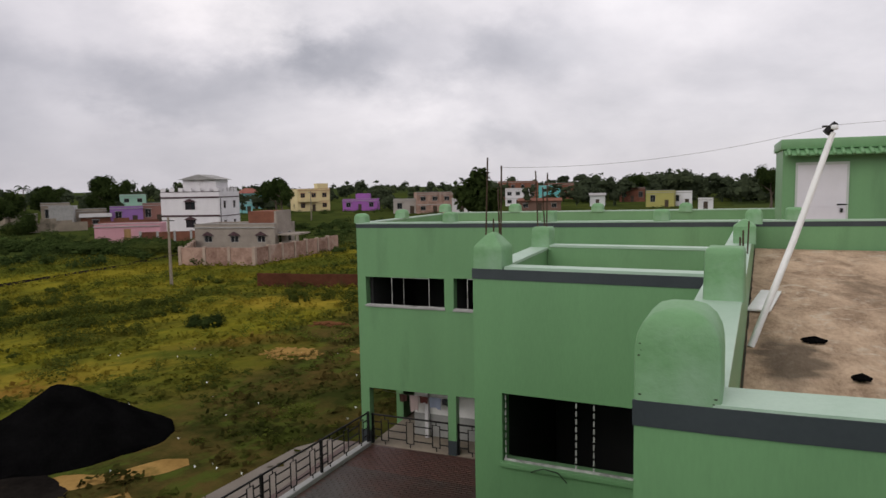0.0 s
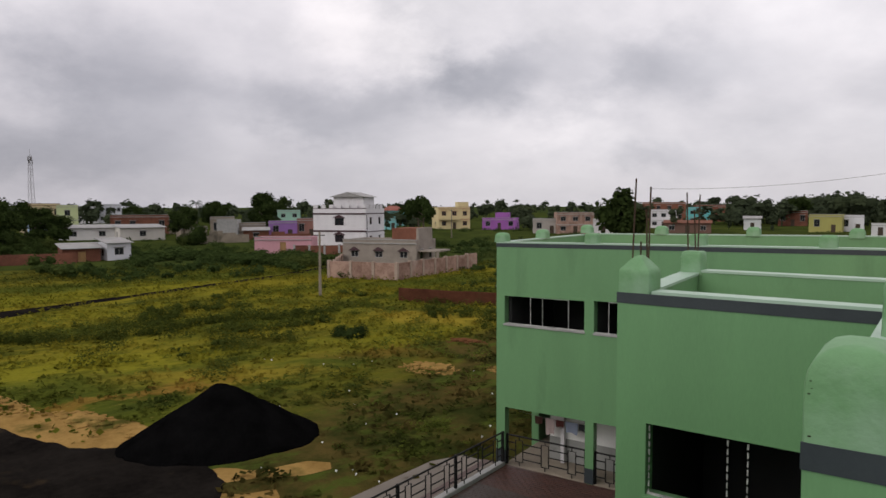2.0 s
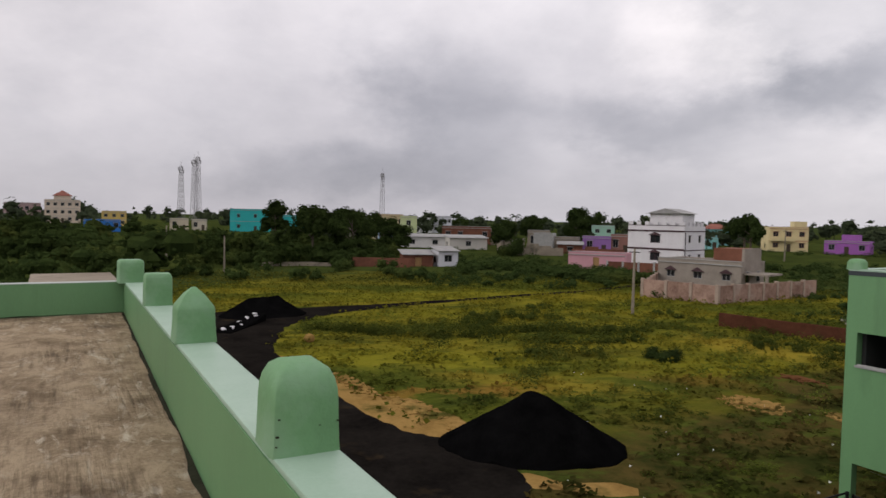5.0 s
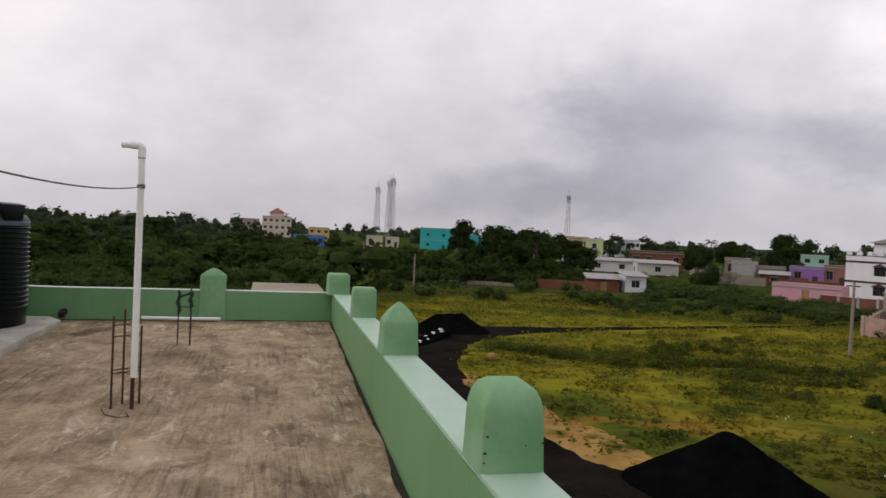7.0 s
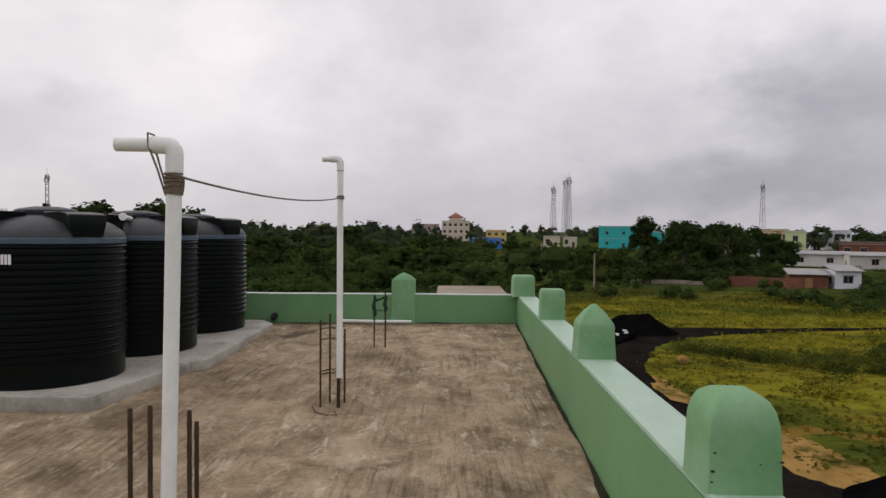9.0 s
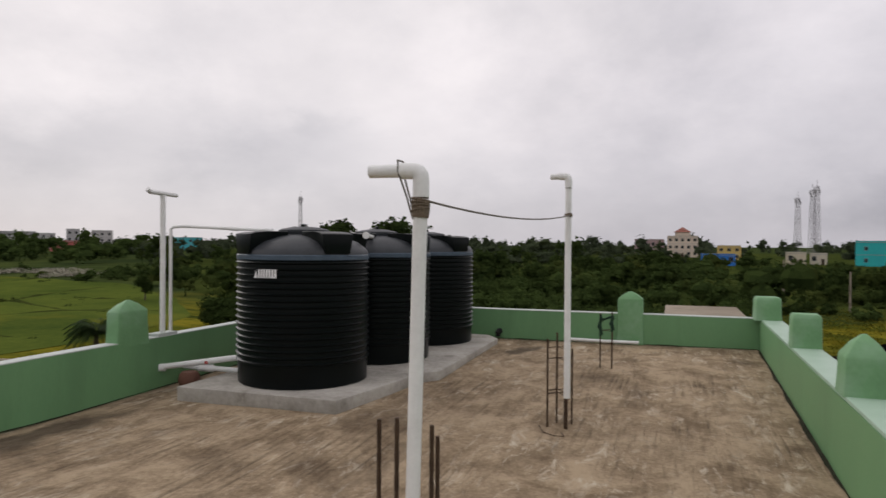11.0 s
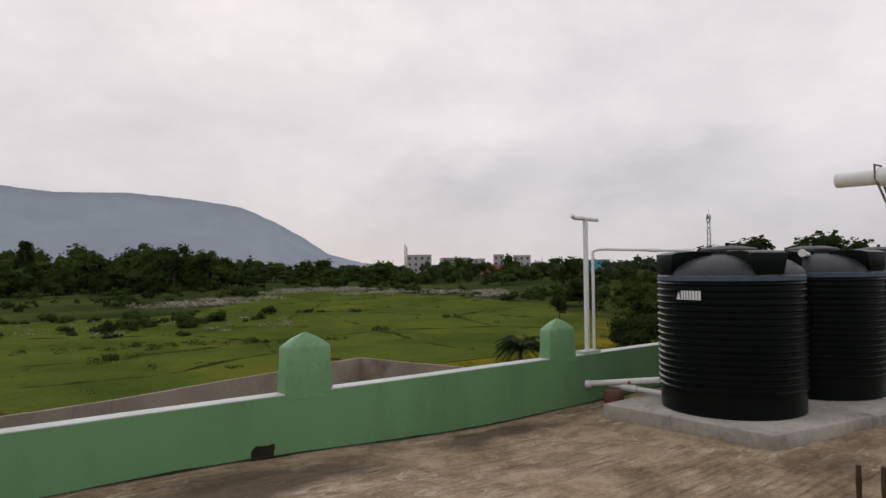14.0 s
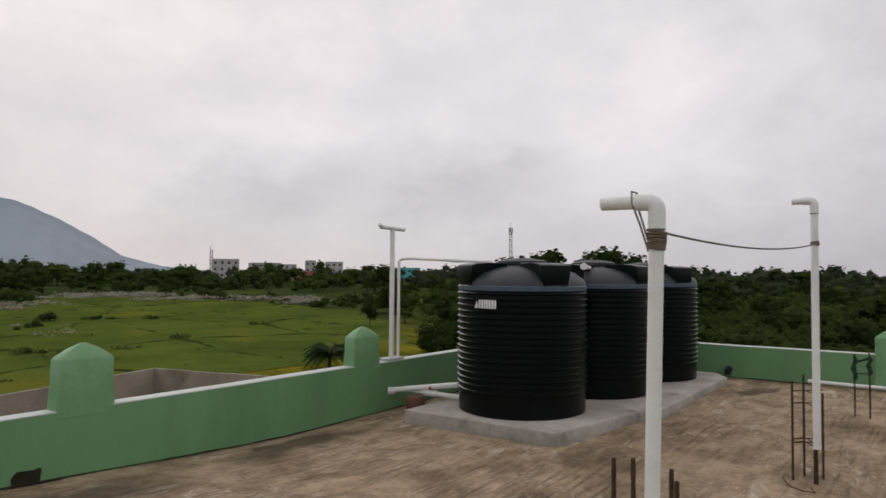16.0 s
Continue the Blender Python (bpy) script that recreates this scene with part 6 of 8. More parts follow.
solo("hill_backdrop", hill, M_HILL, "long flat-topped hill with haze painted in its blue-grey", "hill", kind="structure", smooth=True, weld=False)

# ---- plants ----
rng = np.random.default_rng(11)


def diamonds(centres, size, gen, soft):
    """Leaf-shaped diamonds of about that size at the centres, facing roughly along soft."""
    n = len(centres)
    face = soft + 0.42 * gen.normal(size=(n, 3))
    face /= np.linalg.norm(face, axis=1)[:, None]
    d = gen.normal(size=(n, 3))
    d -= face * np.sum(d * face, axis=1)[:, None]
    d /= np.linalg.norm(d, axis=1)[:, None]
    e = np.cross(face, d)
    s = size * gen.uniform(0.6, 1.4, (n, 1))
    return np.stack([centres - d * s, centres - e * s * 0.9, centres + d * s, centres + e * s * 0.9], 1)


def ball_quads():
    """A ball of 24 four-cornered faces, without the four at its foot."""
    out = []
    for axis in range(3):
        for sign in (-1, 1):
            if axis == 2 and sign < 0:
                continue
            for a in (-1, 0):
                for b in (-1, 0):
                    face = []
                    for da, db in ((0, 0), (1, 0), (1, 1), (0, 1)):
                        v = [0.0, 0.0, 0.0]
                        v[axis], v[(axis + 1) % 3], v[(axis + 2) % 3] = sign, a + da, b + db
                        r = math.sqrt(sum(q * q for q in v))
                        face.append([q / r for q in v])
                    out.append(face)
    return np.array(out)


BALL = ball_quads()


def crown(kind, count, size, gen, most=99):
    """Leaves of a plant one metre high: bush, round tree, tall tree or weed clump. The leaves stand round uneven clumps, dense at heart."""
    clumps = {"bush": 9, "round": 14, "tall": 12, "weed": 6, "broad": 16}[kind]
    swell = max(1.0, clumps / most) ** 0.4
    clumps = min(clumps, most)
    cs, rs = [], []
    for _ in range(clumps):
        a, q = gen.uniform(0, 2 * np.pi), gen.uniform(0, 1) ** 0.5
        if kind == "bush":
            cs.append((0.42 * q * np.cos(a), 0.42 * q * np.sin(a), 0.18 + 0.55 * gen.uniform() * (1 - 0.5 * q)))
            rs.append(gen.uniform(0.16, 0.28))
        elif kind == "weed":
            cs.append((0.5 * q * np.cos(a), 0.5 * q * np.sin(a), 0.25 + 0.35 * gen.uniform()))
            rs.append(gen.uniform(0.2, 0.34))
        elif kind == "round":
            z = gen.uniform(0.42, 0.90)
            w = 0.34 * np.sqrt(max(0.05, 1 - ((z - 0.62) / 0.34) ** 2))
            cs.append((w * q * np.cos(a), w * q * np.sin(a), z))
            rs.append(gen.uniform(0.10, 0.17))
        elif kind == "broad":
            z = gen.uniform(0.5, 0.9)
            cs.append((0.48 * q * np.cos(a), 0.48 * q * np.sin(a), z))
            rs.append(gen.uniform(0.09, 0.16))
        else:
            z = gen.uniform(0.35, 0.95)
            cs.append((0.17 * q * np.cos(a), 0.17 * q * np.sin(a), z))
            rs.append(gen.uniform(0.07, 0.13))
    cs, rs = np.array(cs), np.array(rs) * swell
    pick = gen.integers(0, clumps, count)
    way = gen.normal(size=(count, 3))
    way /= np.linalg.norm(way, axis=1)[:, None]
    c = cs[pick] + way * (rs[pick] * gen.uniform(0.75, 1.18, count))[:, None]
    c[:, 2] = np.maximum(c[:, 2], 0.03)
    soft = way + 0.8 * (c - np.array((0, 0, 0.35))) / 0.5 + np.array((0, 0, 0.6)) + 0.2 * gen.normal(size=(count, 3))
    soft /= np.linalg.norm(soft, axis=1)[:, None]
    leaves = np.concatenate([diamonds(c, size, gen, soft), soft[:, None, :]], 1)
    if kind == "weed":
        return leaves
    hearts = []
    for centre, r in zip(cs, rs):
        uneven = 0.72 + 0.20 * np.sin(BALL @ gen.normal(size=3) * 3.0 + gen.uniform(0, 6)) * np.cos(BALL @ gen.normal(size=3) * 4.0)
        q = centre + BALL * (r * uneven)[..., None] * np.array((1, 1, 0.9))
        q[..., 2] = np.maximum(q[..., 2], 0.02)
        hearts.append(np.concatenate([q, BALL.mean(axis=1)[:, None, :]], 1))
    return np.concatenate([leaves] + hearts)


def stems(kind, gen):
    if kind in ("bush", "weed"):
        return np.zeros((0, 5, 3))
    out = []
    for k in range(4):
        a0, a1 = k * np.pi / 2, (k + 1) * np.pi / 2
        out.append([(0.03 * np.cos(a0), 0.03 * np.sin(a0), 0), (0.03 * np.cos(a1), 0.03 * np.sin(a1), 0), (0.014 * np.cos(a1), 0.014 * np.sin(a1), 0.6), (0.014 * np.cos(a0), 0.014 * np.sin(a0), 0.6), (np.cos((a0 + a1) / 2), np.sin((a0 + a1) / 2), 0)])
    return np.array(out)


def quads_mesh(name, quads, material):
    """Loose four-cornered leaves as one mesh."""
    n = len(quads)
    quads = np.ascontiguousarray(quads[:, :4])
    me = bpy.data.meshes.new(name)
    me.vertices.add(4 * n)
    me.loops.add(4 * n)
    me.polygons.add(n)
    me.vertices.foreach_set("co", quads.reshape(-1).astype(np.float32))
    me.loops.foreach_set("vertex_index", np.arange(4 * n, dtype=np.int32))
    me.polygons.foreach_set("loop_start", np.arange(0, 4 * n, 4, dtype=np.int32))
    me.polygons.foreach_set("use_smooth", np.ones(n, dtype=bool))
    me.update(calc_edges=True)
    me.materials.append(material)
    return me


def thicket(name, spots, kinds, count, size, material, label, category="woods", versions=5, most=99):
    """Many plants as one mesh. spots: rows of x, y, height, width factor."""
    forms = []
    for k in kinds:
        for _ in range(versions):
            forms.append(np.concatenate([crown(k, count, size, rng, most), stems(k, rng)]))
    out = []
    for x, y, h, w in spots:
        q = forms[rng.integers(len(forms))]
        a = rng.uniform(0, 2 * np.pi)
        c, s = np.cos(a), np.sin(a)
        o = np.empty_like(q)
        o[..., 0], o[..., 1] = c * q[..., 0] - s * q[..., 1], s * q[..., 0] + c * q[..., 1]
        o[:, :4, :2] *= h * w
        o[:, :4, 0] += x
        o[:, :4, 1] += y
        o[..., 2] = q[..., 2]
        o[:, :4, 2] = ground_z(x, y) - 0.1 + h * q[:, :4, 2]
        out.append(o)
    return tagged(new(name, quads_mesh(name, np.concatenate(out), material)), label, category, kind="stuff")


def sector(n, a0, a1, d0, d1, h0, h1, w0=0.8, w1=1.3, keep=None):
    """n plants at random between two bearings (degrees from +x) and two distances."""
    spots = []
    while len(spots) < n:
        a = radians(rng.uniform(a0, a1))
        d = math.sqrt(rng.uniform(d0 * d0, d1 * d1))
        x, y = d * math.cos(a), d * math.sin(a)
        if keep is None or keep(x, y):
            spots.append((x, y, rng.uniform(h0, h1), rng.uniform(w0, w1)))
        elif rng.uniform() < 0.02:
            n -= 1
    return spots


def within(ring, x, y):
    inside, j = False, len(ring) - 1
    for i in range(len(ring)):
        (xa, ya), (xb, yb) = ring[i], ring[j]
        if (ya > y) != (yb > y) and x < (xb - xa) * (y - ya) / (yb - ya) + xa:
            inside = not inside
        j = i
    return inside


def on_road(x, y, margin=0.7):
    return any(within(ROAD, x + dx, y + dy) for dx, dy in ((0, 0), (margin, 0), (-margin, 0), (0, margin), (0, -margin)))


def in_paddy(x, y):
    return within(paddy_ring, x, y)


def patchy(scale, level, seed):
    return lambda x, y: noise.noise((x * scale, y * scale, seed)) > level and not on_road(x, y) and not in_paddy(x, y)


HOUSE_SPOTS = [(-86, 93, 9), (-58, 71, 12), (-83, 76, 8), (-94, 54, 7), (-107, 165, 10), (-240, 66, 16), (-94, 167, 8), (-16, 188, 8), (-66, 157, 8), (-233, 14, 8), (-248, 38, 10), (-139, 81, 12), (-154, 96, 9), (-322, -2, 14), (-247, -268, 14), (-260, -317, 14), (-236, -323, 12), (-287, -300, 14), (-320, -264, 16), (-180, 90, 12), (-150, 103, 8), (-124, 97, 8)]


def clear(x, y):
    """Keeps plants off the houses and out of the strip in front of them."""
    for hx, hy, r in HOUSE_SPOTS:
        d = math.hypot(hx, hy)
        along = (x * hx + y * hy) / d
        across = abs(x * hy - y * hx) / d
        if across < r and d - (26 if d > 110 else 12) < along < d + r:
            return False
    return not in_paddy(x, y) and not on_road(x, y)


def shaped(spots):
    """Lowers the woods where the far houses stand free, and lets their height wander."""
    out = []
    for x, y, h, w in spots:
        a, d = math.degrees(math.atan2(y, x)) % 360, math.hypot(x, y)
        k = 0.98 + 0.7 * noise.noise((a * 0.35, d * 0.01, 2.0))
        if 95 < a < 176 and d > 170:
            k *= 0.72
        if a < 100:
            k = min(k, 0.86 + 0.12 * noise.noise((a * 0.9, d * 0.05, 7.0)))
        if 222 < a < 247 and d > 130:
            k *= 0.62
        if 240 < a < 285 and 150 < d < 340:
            k *= 1.0
        if 176 < a < 222 and d > 150:
            k *= 0.72
        out.append((x, y, max(1.2, h * k), w))
    return out


# low undergrowth beyond the meadow, from the village round to the rice fields
under = [(92 * math.cos(radians(a)), 92 * math.sin(radians(a))) for a in range(88, 152, 8)] + [(-92, 38), (-82, 20), (-70, 8), (-60, -8), (-56, -34), (-64, -44), (-80, -58), (-100, -84), (-130, -110), (-330, -250)]
under += [(420 * math.cos(radians(a)), 420 * math.sin(radians(a))) for a in range(210, 87, -8)]
drape("undergrowth", under, M_UNDER, "dense low undergrowth beyond the meadow", "undergrowth", 0.14, 9.0)

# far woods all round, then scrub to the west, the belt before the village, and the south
thicket("far_woods", shaped(sector(860, 68, 272, 300, 560, 5, 11.5, 0.75, 1.25, clear)), ("round", "bush"), 39, 0.062, M_LEAFHAZE, "distant belt of dark mixed trees", most=4)
thicket("far_woods", shaped(sector(230, 95, 165, 175, 300, 4, 11, 0.9, 1.4, clear)), ("round", "bush", "tall"), 99, 0.06, M_LEAFHAZE, "trees among the far houses", most=6)
thicket("far_woods", shaped(sector(230, 66, 100, 210, 330, 5, 12, 0.9, 1.4, clear)), ("round", "bush"), 88, 0.062, M_LEAFHAZE, "dark wood behind the northern houses", most=6)
thicket("far_woods", shaped(sector(235, 222, 270, 225, 350, 5, 15, 0.9, 1.5, clear)), ("round", "bush"), 143, 0.045, M_LEAFDARK, "dark wood at the edge of the rice fields", most=7)
thicket("scrub", shaped(sector(150, 173, 216, 62, 112, 1.6, 4.6, 0.75, 1.25, clear)), ("bush",), 460, 0.036, M_LEAFDARK, "dense dark green scrub close beyond the roof", most=7)
thicket("scrub", shaped(sector(380, 173, 216, 110, 250, 1.8, 5.2, 0.75, 1.25, clear)), ("bush",), 99, 0.054, M_LEAFDARK, "dense dark green scrub beyond the roof", most=6)
thicket("far_woods", shaped(sector(100, 232, 270, 205, 320, 4.5, 12, 0.9, 1.4, clear)), ("round", "bush"), 242, 0.042, M_LEAFTREE, "darker trees standing in the southern wood", most=9)
thicket("scrub", shaped(sector(200, 172, 222, 80, 260, 3.5, 8.0, 0.9, 1.4, clear)), ("round", "bush"), 165, 0.045, M_LEAFTREE, "taller dark bushes in the scrub", most=8)
thicket("scrub", shaped(sector(250, 178, 222, 200, 420, 5, 12, 0.9, 1.5, clear)), ("round", "bush"), 66, 0.06, M_LEAFHAZE, "wooded rise beyond the scrub", most=5)
thicket("scrub", sector(340, 150, 174, 84, 225, 0.9, 2.9, 0.8, 1.4, clear), ("bush",), 143, 0.06, M_LEAFDARK, "dark scrub before the far houses", most=5)
thicket("scrub", sector(100, 154, 171, 103, 145, 2.6, 5.0, 0.8, 1.2, clear), ("round", "bush"), 198, 0.045, M_LEAFTREE, "dark garden trees behind the broken wall", most=8)
masses = [(xa + (xb - xa) * q + rng.normal() * 2.2, ya + (yb - ya) * q + rng.normal() * 2.2, rng.uniform(1.0, 2.3), rng.uniform(1.2, 2.0)) for (xa, ya), (xb, yb), n in (((-91, 58), (-85, 65), 40), ((-85, 65), (-73, 63), 46), ((-73, 63), (-62, 63), 26), ((-80, 69), (-68, 70), 24)) for q in rng.uniform(0, 1, n)]
thicket("scrub", [p for p in masses if not on_road(p[0], p[1], 0.3)], ("bush", "bush", "weed"), 286, 0.054, M_LEAFDARK, "deep green bushes before the pink house", most=6)
thicket("scrub", sector(240, 118, 152, 80, 135, 0.6, 1.9, 0.9, 1.5, clear), ("bush", "weed"), 143, 0.062, M_LEAFDARK, "green scrub before the village", most=5)
thicket("scrub", sector(240, 98, 122, 64, 150, 0.6, 1.7, 0.9, 1.5, clear), ("bush", "weed"), 143, 0.062, M_LEAFDARK, "green scrub before the village", most=5)
skirts = [(hx * q + rng.normal() * r * 0.55, hy * q + rng.normal() * r * 0.55, rng.uniform(0.5, 1.3), rng.uniform(1.2, 2.2)) for hx, hy, r in HOUSE_SPOTS if hy > 20 for q in (1 - 3.5 / math.hypot(hx, hy), 1 - 9 / math.hypot(hx, hy)) for _ in range(7)]
thicket("scrub", [p for p in skirts if not on_road(p[0], p[1])], ("weed",), 143, 0.062, M_LEAFDARK, "weeds growing before the house walls", most=4)
thicket("scrub", shaped(sector(190, 236, 275, 146, 235, 0.8, 3.4, 0.8, 1.3, clear)), ("bush",), 99, 0.057, M_LEAFDARK, "dark scrub beyond the rice fields", most=5)
thicket("scrub", sector(160, 206, 236, 60, 190, 1.0, 3.8, 1.0, 1.6, patchy(0.03, 0.0, 4)), ("bush",), 176, 0.057, M_LEAFDARK, "scattered bushes at the field's side", most=7)
thicket("weeds", sector(420, 98, 172, 30, 92, 0.25, 0.8, 1.0, 2.0, patchy(0.06, 0.12, 2)), ("weed",), 80, 0.05, M_WEED, "rank weeds scattered in the meadow", "weeds", most=4)
thicket("weeds", sector(140, 96, 175, 20, 60, 0.12, 0.36, 1.2, 2.6, patchy(0.10, 0.1, 7)), ("weed",), 80, 0.06, M_WEED, "low weeds in the near meadow", "weeds")
specks = [p for p in sector(1100, 205, 275, 48, 180, 0.15, 0.6, 1.0, 3.4) if in_paddy(p[0], p[1]) and noise.noise((p[0] * 0.05, p[1] * 0.05, 8)) > -0.1]
thicket("weeds", specks, ("weed",), 34, 0.10, M_LEAFDARK, "dark tufts scattered over the rice plots", "weeds")
rows = []
for pts, n in ((((-26, 20), (-33, 27), (-40, 33), (-44, 36)), 50), (((-43, 22), (-46, 33), (-48, 44), (-47, 52)), 64), (((-35, 47), (-28, 45), (-20, 44), (-12, 45)), 50), (((-33, 18), (-40, 24), (-45, 30)), 26), (((-20, 40), (-25, 42), (-30, 44)), 24), (((-46.0, 15.6), (-43.8, 18.5), (-41.1, 21.0), (-38.6, 25.2), (-39.2, 30.2), (-36.7, 33.0), (-35.8, 37.3)), 240), (((-37, 24), (-35, 29), (-33, 33)), 30)):
    for i in range(n):
        q = rng.uniform(0, len(pts) - 1.001)
        (xa, ya), (xb, yb) = pts[int(q)], pts[int(q) + 1]
        f = q % 1
        rows.append((xa + (xb - xa) * f + rng.normal() * 0.5, ya + (yb - ya) * f + rng.normal() * 0.5, rng.uniform(0.35, 0.95), rng.uniform(1.0, 1.8)))
thicket("weeds", rows, ("weed",), 110, 0.05, M_WEEDDARK, "dark weeds along the old plot lines", "weeds", most=3)
clusters = [(x + rng.normal() * 1.6, y + rng.normal() * 1.6, rng.uniform(0.4, 0.95), rng.uniform(0.9, 1.4)) for x, y, n in ((-44.5, 27, 9), (-46.6, 31.2, 10), (-45, 34, 9), (-32.6, 24.3, 5), (-30, 27.6, 5), (-33, 34.5, 8), (-29, 43, 10), (-24, 42.5, 12), (-21, 39.5, 7), (-40, 46, 8), (-50, 39, 8), (-36, 52, 12), (-28, 54, 10)) for _ in range(n)]
thicket("weeds", [p for p in clusters if not on_road(p[0], p[1], 0.0)], ("weed", "weed", "bush"), 220, 0.045, M_WEEDDARK, "dark bushy weeds in clusters on the meadow", "weeds", most=6)
edges = [(x + rng.normal() * 0.8, y + rng.normal() * 0.8, rng.uniform(0.3, 1.2), rng.uniform(0.9, 1.8)) for x, y in [(-8, -95), (-18, -87), (-26, -85), (-14, -66), (-30, -70), (-46, -72), (-54, -107), (-61, -102), (-66, -82), (-12, -118), (-36, -118), (-40, -122), (-56, -106)] for _ in range(5)]
thicket("weeds", edges, ("bush", "weed"), 200, 0.045, M_LEAFDARK, "bushes along the rice bunds", "weeds", most=5)
plumes = [(x + rng.normal() * 4.5, y + rng.normal() * 2.5, rng.uniform(0.8, 1.5), rng.uniform(1.6, 3.0)) for x, y in [(-104, -180), (-100, -170), (-107, -154), (-92, -184), (-60, -150), (-44, -139), (-50, -142), (-110, -140), (-84, -172), (-96, -150), (-118, -132), (-112, -120)] for _ in range(34)]
thicket("reeds", plumes, ("weed",), 70, 0.06, M_PLUME, "pale flowering reeds at the field's edge", "reeds")
thicket("reeds", [(-26 + rng.normal() * 3.0, 58 + rng.normal() * 1.6, rng.uniform(0.6, 1.1), rng.uniform(1.0, 1.6)) for _ in range(14)], ("weed",), 26, 0.1, M_PLUME, "pale flowering reeds by the brick wall", "reeds")

thicket("far_woods", sector(200, 222, 252, 430, 640, 3.5, 7.0, 1.2, 2.0), ("bush", "round"), 44, 0.062, M_LEAFHAZE, "low distant belt of trees under the hill", most=4)

# grass tufts in the near meadow
tuft_spots = sector(11500, 96, 178, 15, 96, 0.12, 0.34, 1.0, 1.0, lambda x, y: noise.noise((x * 0.3, y * 0.3, 9)) > -0.3 and not on_road(x, y, 0.1))
tp = np.array([(x, y, ground_z(x, y) + 0.16 * noise.noise((x * 0.11, y * 0.11, 3.1)) - 0.02, h * (1 + math.hypot(x, y) / 70)) for x, y, h, w in tuft_spots if x < -10.5 and math.hypot(x + 18.85, y - 15.0) > 3.9 and math.hypot(x + 18.6, (y - 27.5) * 1.3) > 1.9 and math.hypot(x + 20.8, y - 33.8) > 1.3])
cushion = np.repeat(tp, 6, axis=0)
cushion = cushion[:, :3] + np.c_[rng.normal(0, 0.8, (len(cushion), 2)) * cushion[:, 3:], rng.uniform(0.0, 0.7, len(cushion)) * cushion[:, 3]]
sward = np.tile((0.0, 0.0, 1.0), (len(cushion), 1)) + 0.3 * rng.normal(size=(len(cushion), 3))
blades = np.concatenate([diamonds(cushion, 0.11, rng, sward), sward[:, None, :]], 1)
tagged(new("grass", quads_mesh("grass", blades, M_GRASS)), "yellow-green grass tufts in the meadow", "grass", kind="stuff")
litter = Shape()
lr = random.Random(3)
for _ in range(34):
    a, d = radians(lr.uniform(112, 142)), lr.uniform(19, 36)
    x, y = d * math.cos(a), d * math.sin(a)
    s = lr.uniform(0.02, 0.05)
    z = ground_z(x, y) + 0.16 * noise.noise((x * 0.11, y * 0.11, 3.1)) + 0.08
    t = lr.uniform(0, 3)
    litter.add([(x - s * math.cos(t), y - s * math.sin(t), z), (x + s * math.sin(t), y - s * math.cos(t) * 0.7, z + 0.05), (x + s * math.cos(t), y + s * math.sin(t), z + 0.03), (x - s * math.sin(t), y + s * math.cos(t) * 0.7, z + 0.07)], [(0, 1, 2, 3)])
solo("litter", litter, M_PVC, "scraps of white plastic litter in the meadow", "litter", kind="stuff", weld=False)


def tree(x, y, h, form, label, leaves=700, size=0.055, w=1.0, material=None, seed=1):
    """A tree as a thing: tapered trunk with limbs, and a crown of leaf sprays."""
    gen = np.random.default_rng(seed)
    root = thing("tree" if form != "bush" else "bush", label, "tree" if form != "bush" else "bush", (x, y, ground_z(x, y) - 0.1), group="trees" if form != "bush" else "bushes")
    if form != "bush":
        s = Shape()
        s.tube([(0, 0, 0), (0.02 * h, 0.01 * h, 0.25 * h), (0.0, 0.02 * h, 0.5 * h), (0.02 * h, 0, 0.78 * h)], [0.032 * h, 0.024 * h, 0.016 * h, 0.004 * h], 8)
        for k in range(6):
            a = k * 1.9 + seed
            z0 = (0.34 + 0.06 * k) * h
            r = (0.3 if form != "tall" else 0.14) * h * w
            s.tube([(0.01 * h, 0.01 * h, z0), (0.5 * r * math.cos(a), 0.5 * r * math.sin(a), z0 + 0.09 * h), (r * math.cos(a), r * math.sin(a), z0 + 0.16 * h)], [0.011 * h, 0.007 * h, 0.002 * h], 6)
        part("trunk", s, M_BARK, root, smooth=True, weld=False)
    q = crown(form, leaves, size, gen)
    q[:, :4] *= h
    q[:, :4, :2] *= w
    me = quads_mesh("crown", q, material or M_LEAF)
    c = new("crown", me)
    c.parent = root
    return root


for i, (x, y, h, form, w) in enumerate(((-19.5, 56.9, 10.2, "tall", 0.85), (-87.5, 121.8, 9.3, "broad", 0.8), (-113.2, 39.3, 10.1, "round", 1.0), (-182.3, 52.9, 10.5, "round", 0.8), (-129.8, 52.0, 9.6, "broad", 1.0), (-139.1, 97.6, 7.9, "round", 0.9),
                                       (-182.3, 140.2, 8.7, "tall", 1.5), (-173.4, 151.1, 10.0, "tall", 1.5), (-162.2, 148.6, 9.2, "round", 0.9),
                                       (-161.6, 99.6, 7.5, "round", 1.0), (-146.3, 113.0, 8.6, "tall", 1.1), (-131.5, 115.3, 9.6, "tall", 1.1), (-103.0, 43.5, 4.5, "round", 1.1), (-153.6, 76.9, 5.3, "round", 0.9), (-108.9, 44.9, 9.3, "broad", 0.9), (-143.3, 124.6, 10.2, "tall", 1.2), (-122.6, 86.2, 7.4, "round", 1.1), (-134.7, 103.6, 8.6, "round", 1.0))):
    tree(x, y, h, form, "dark leafy tree among the houses", 2400, 0.024, w, M_LEAFTREE, i + 1)
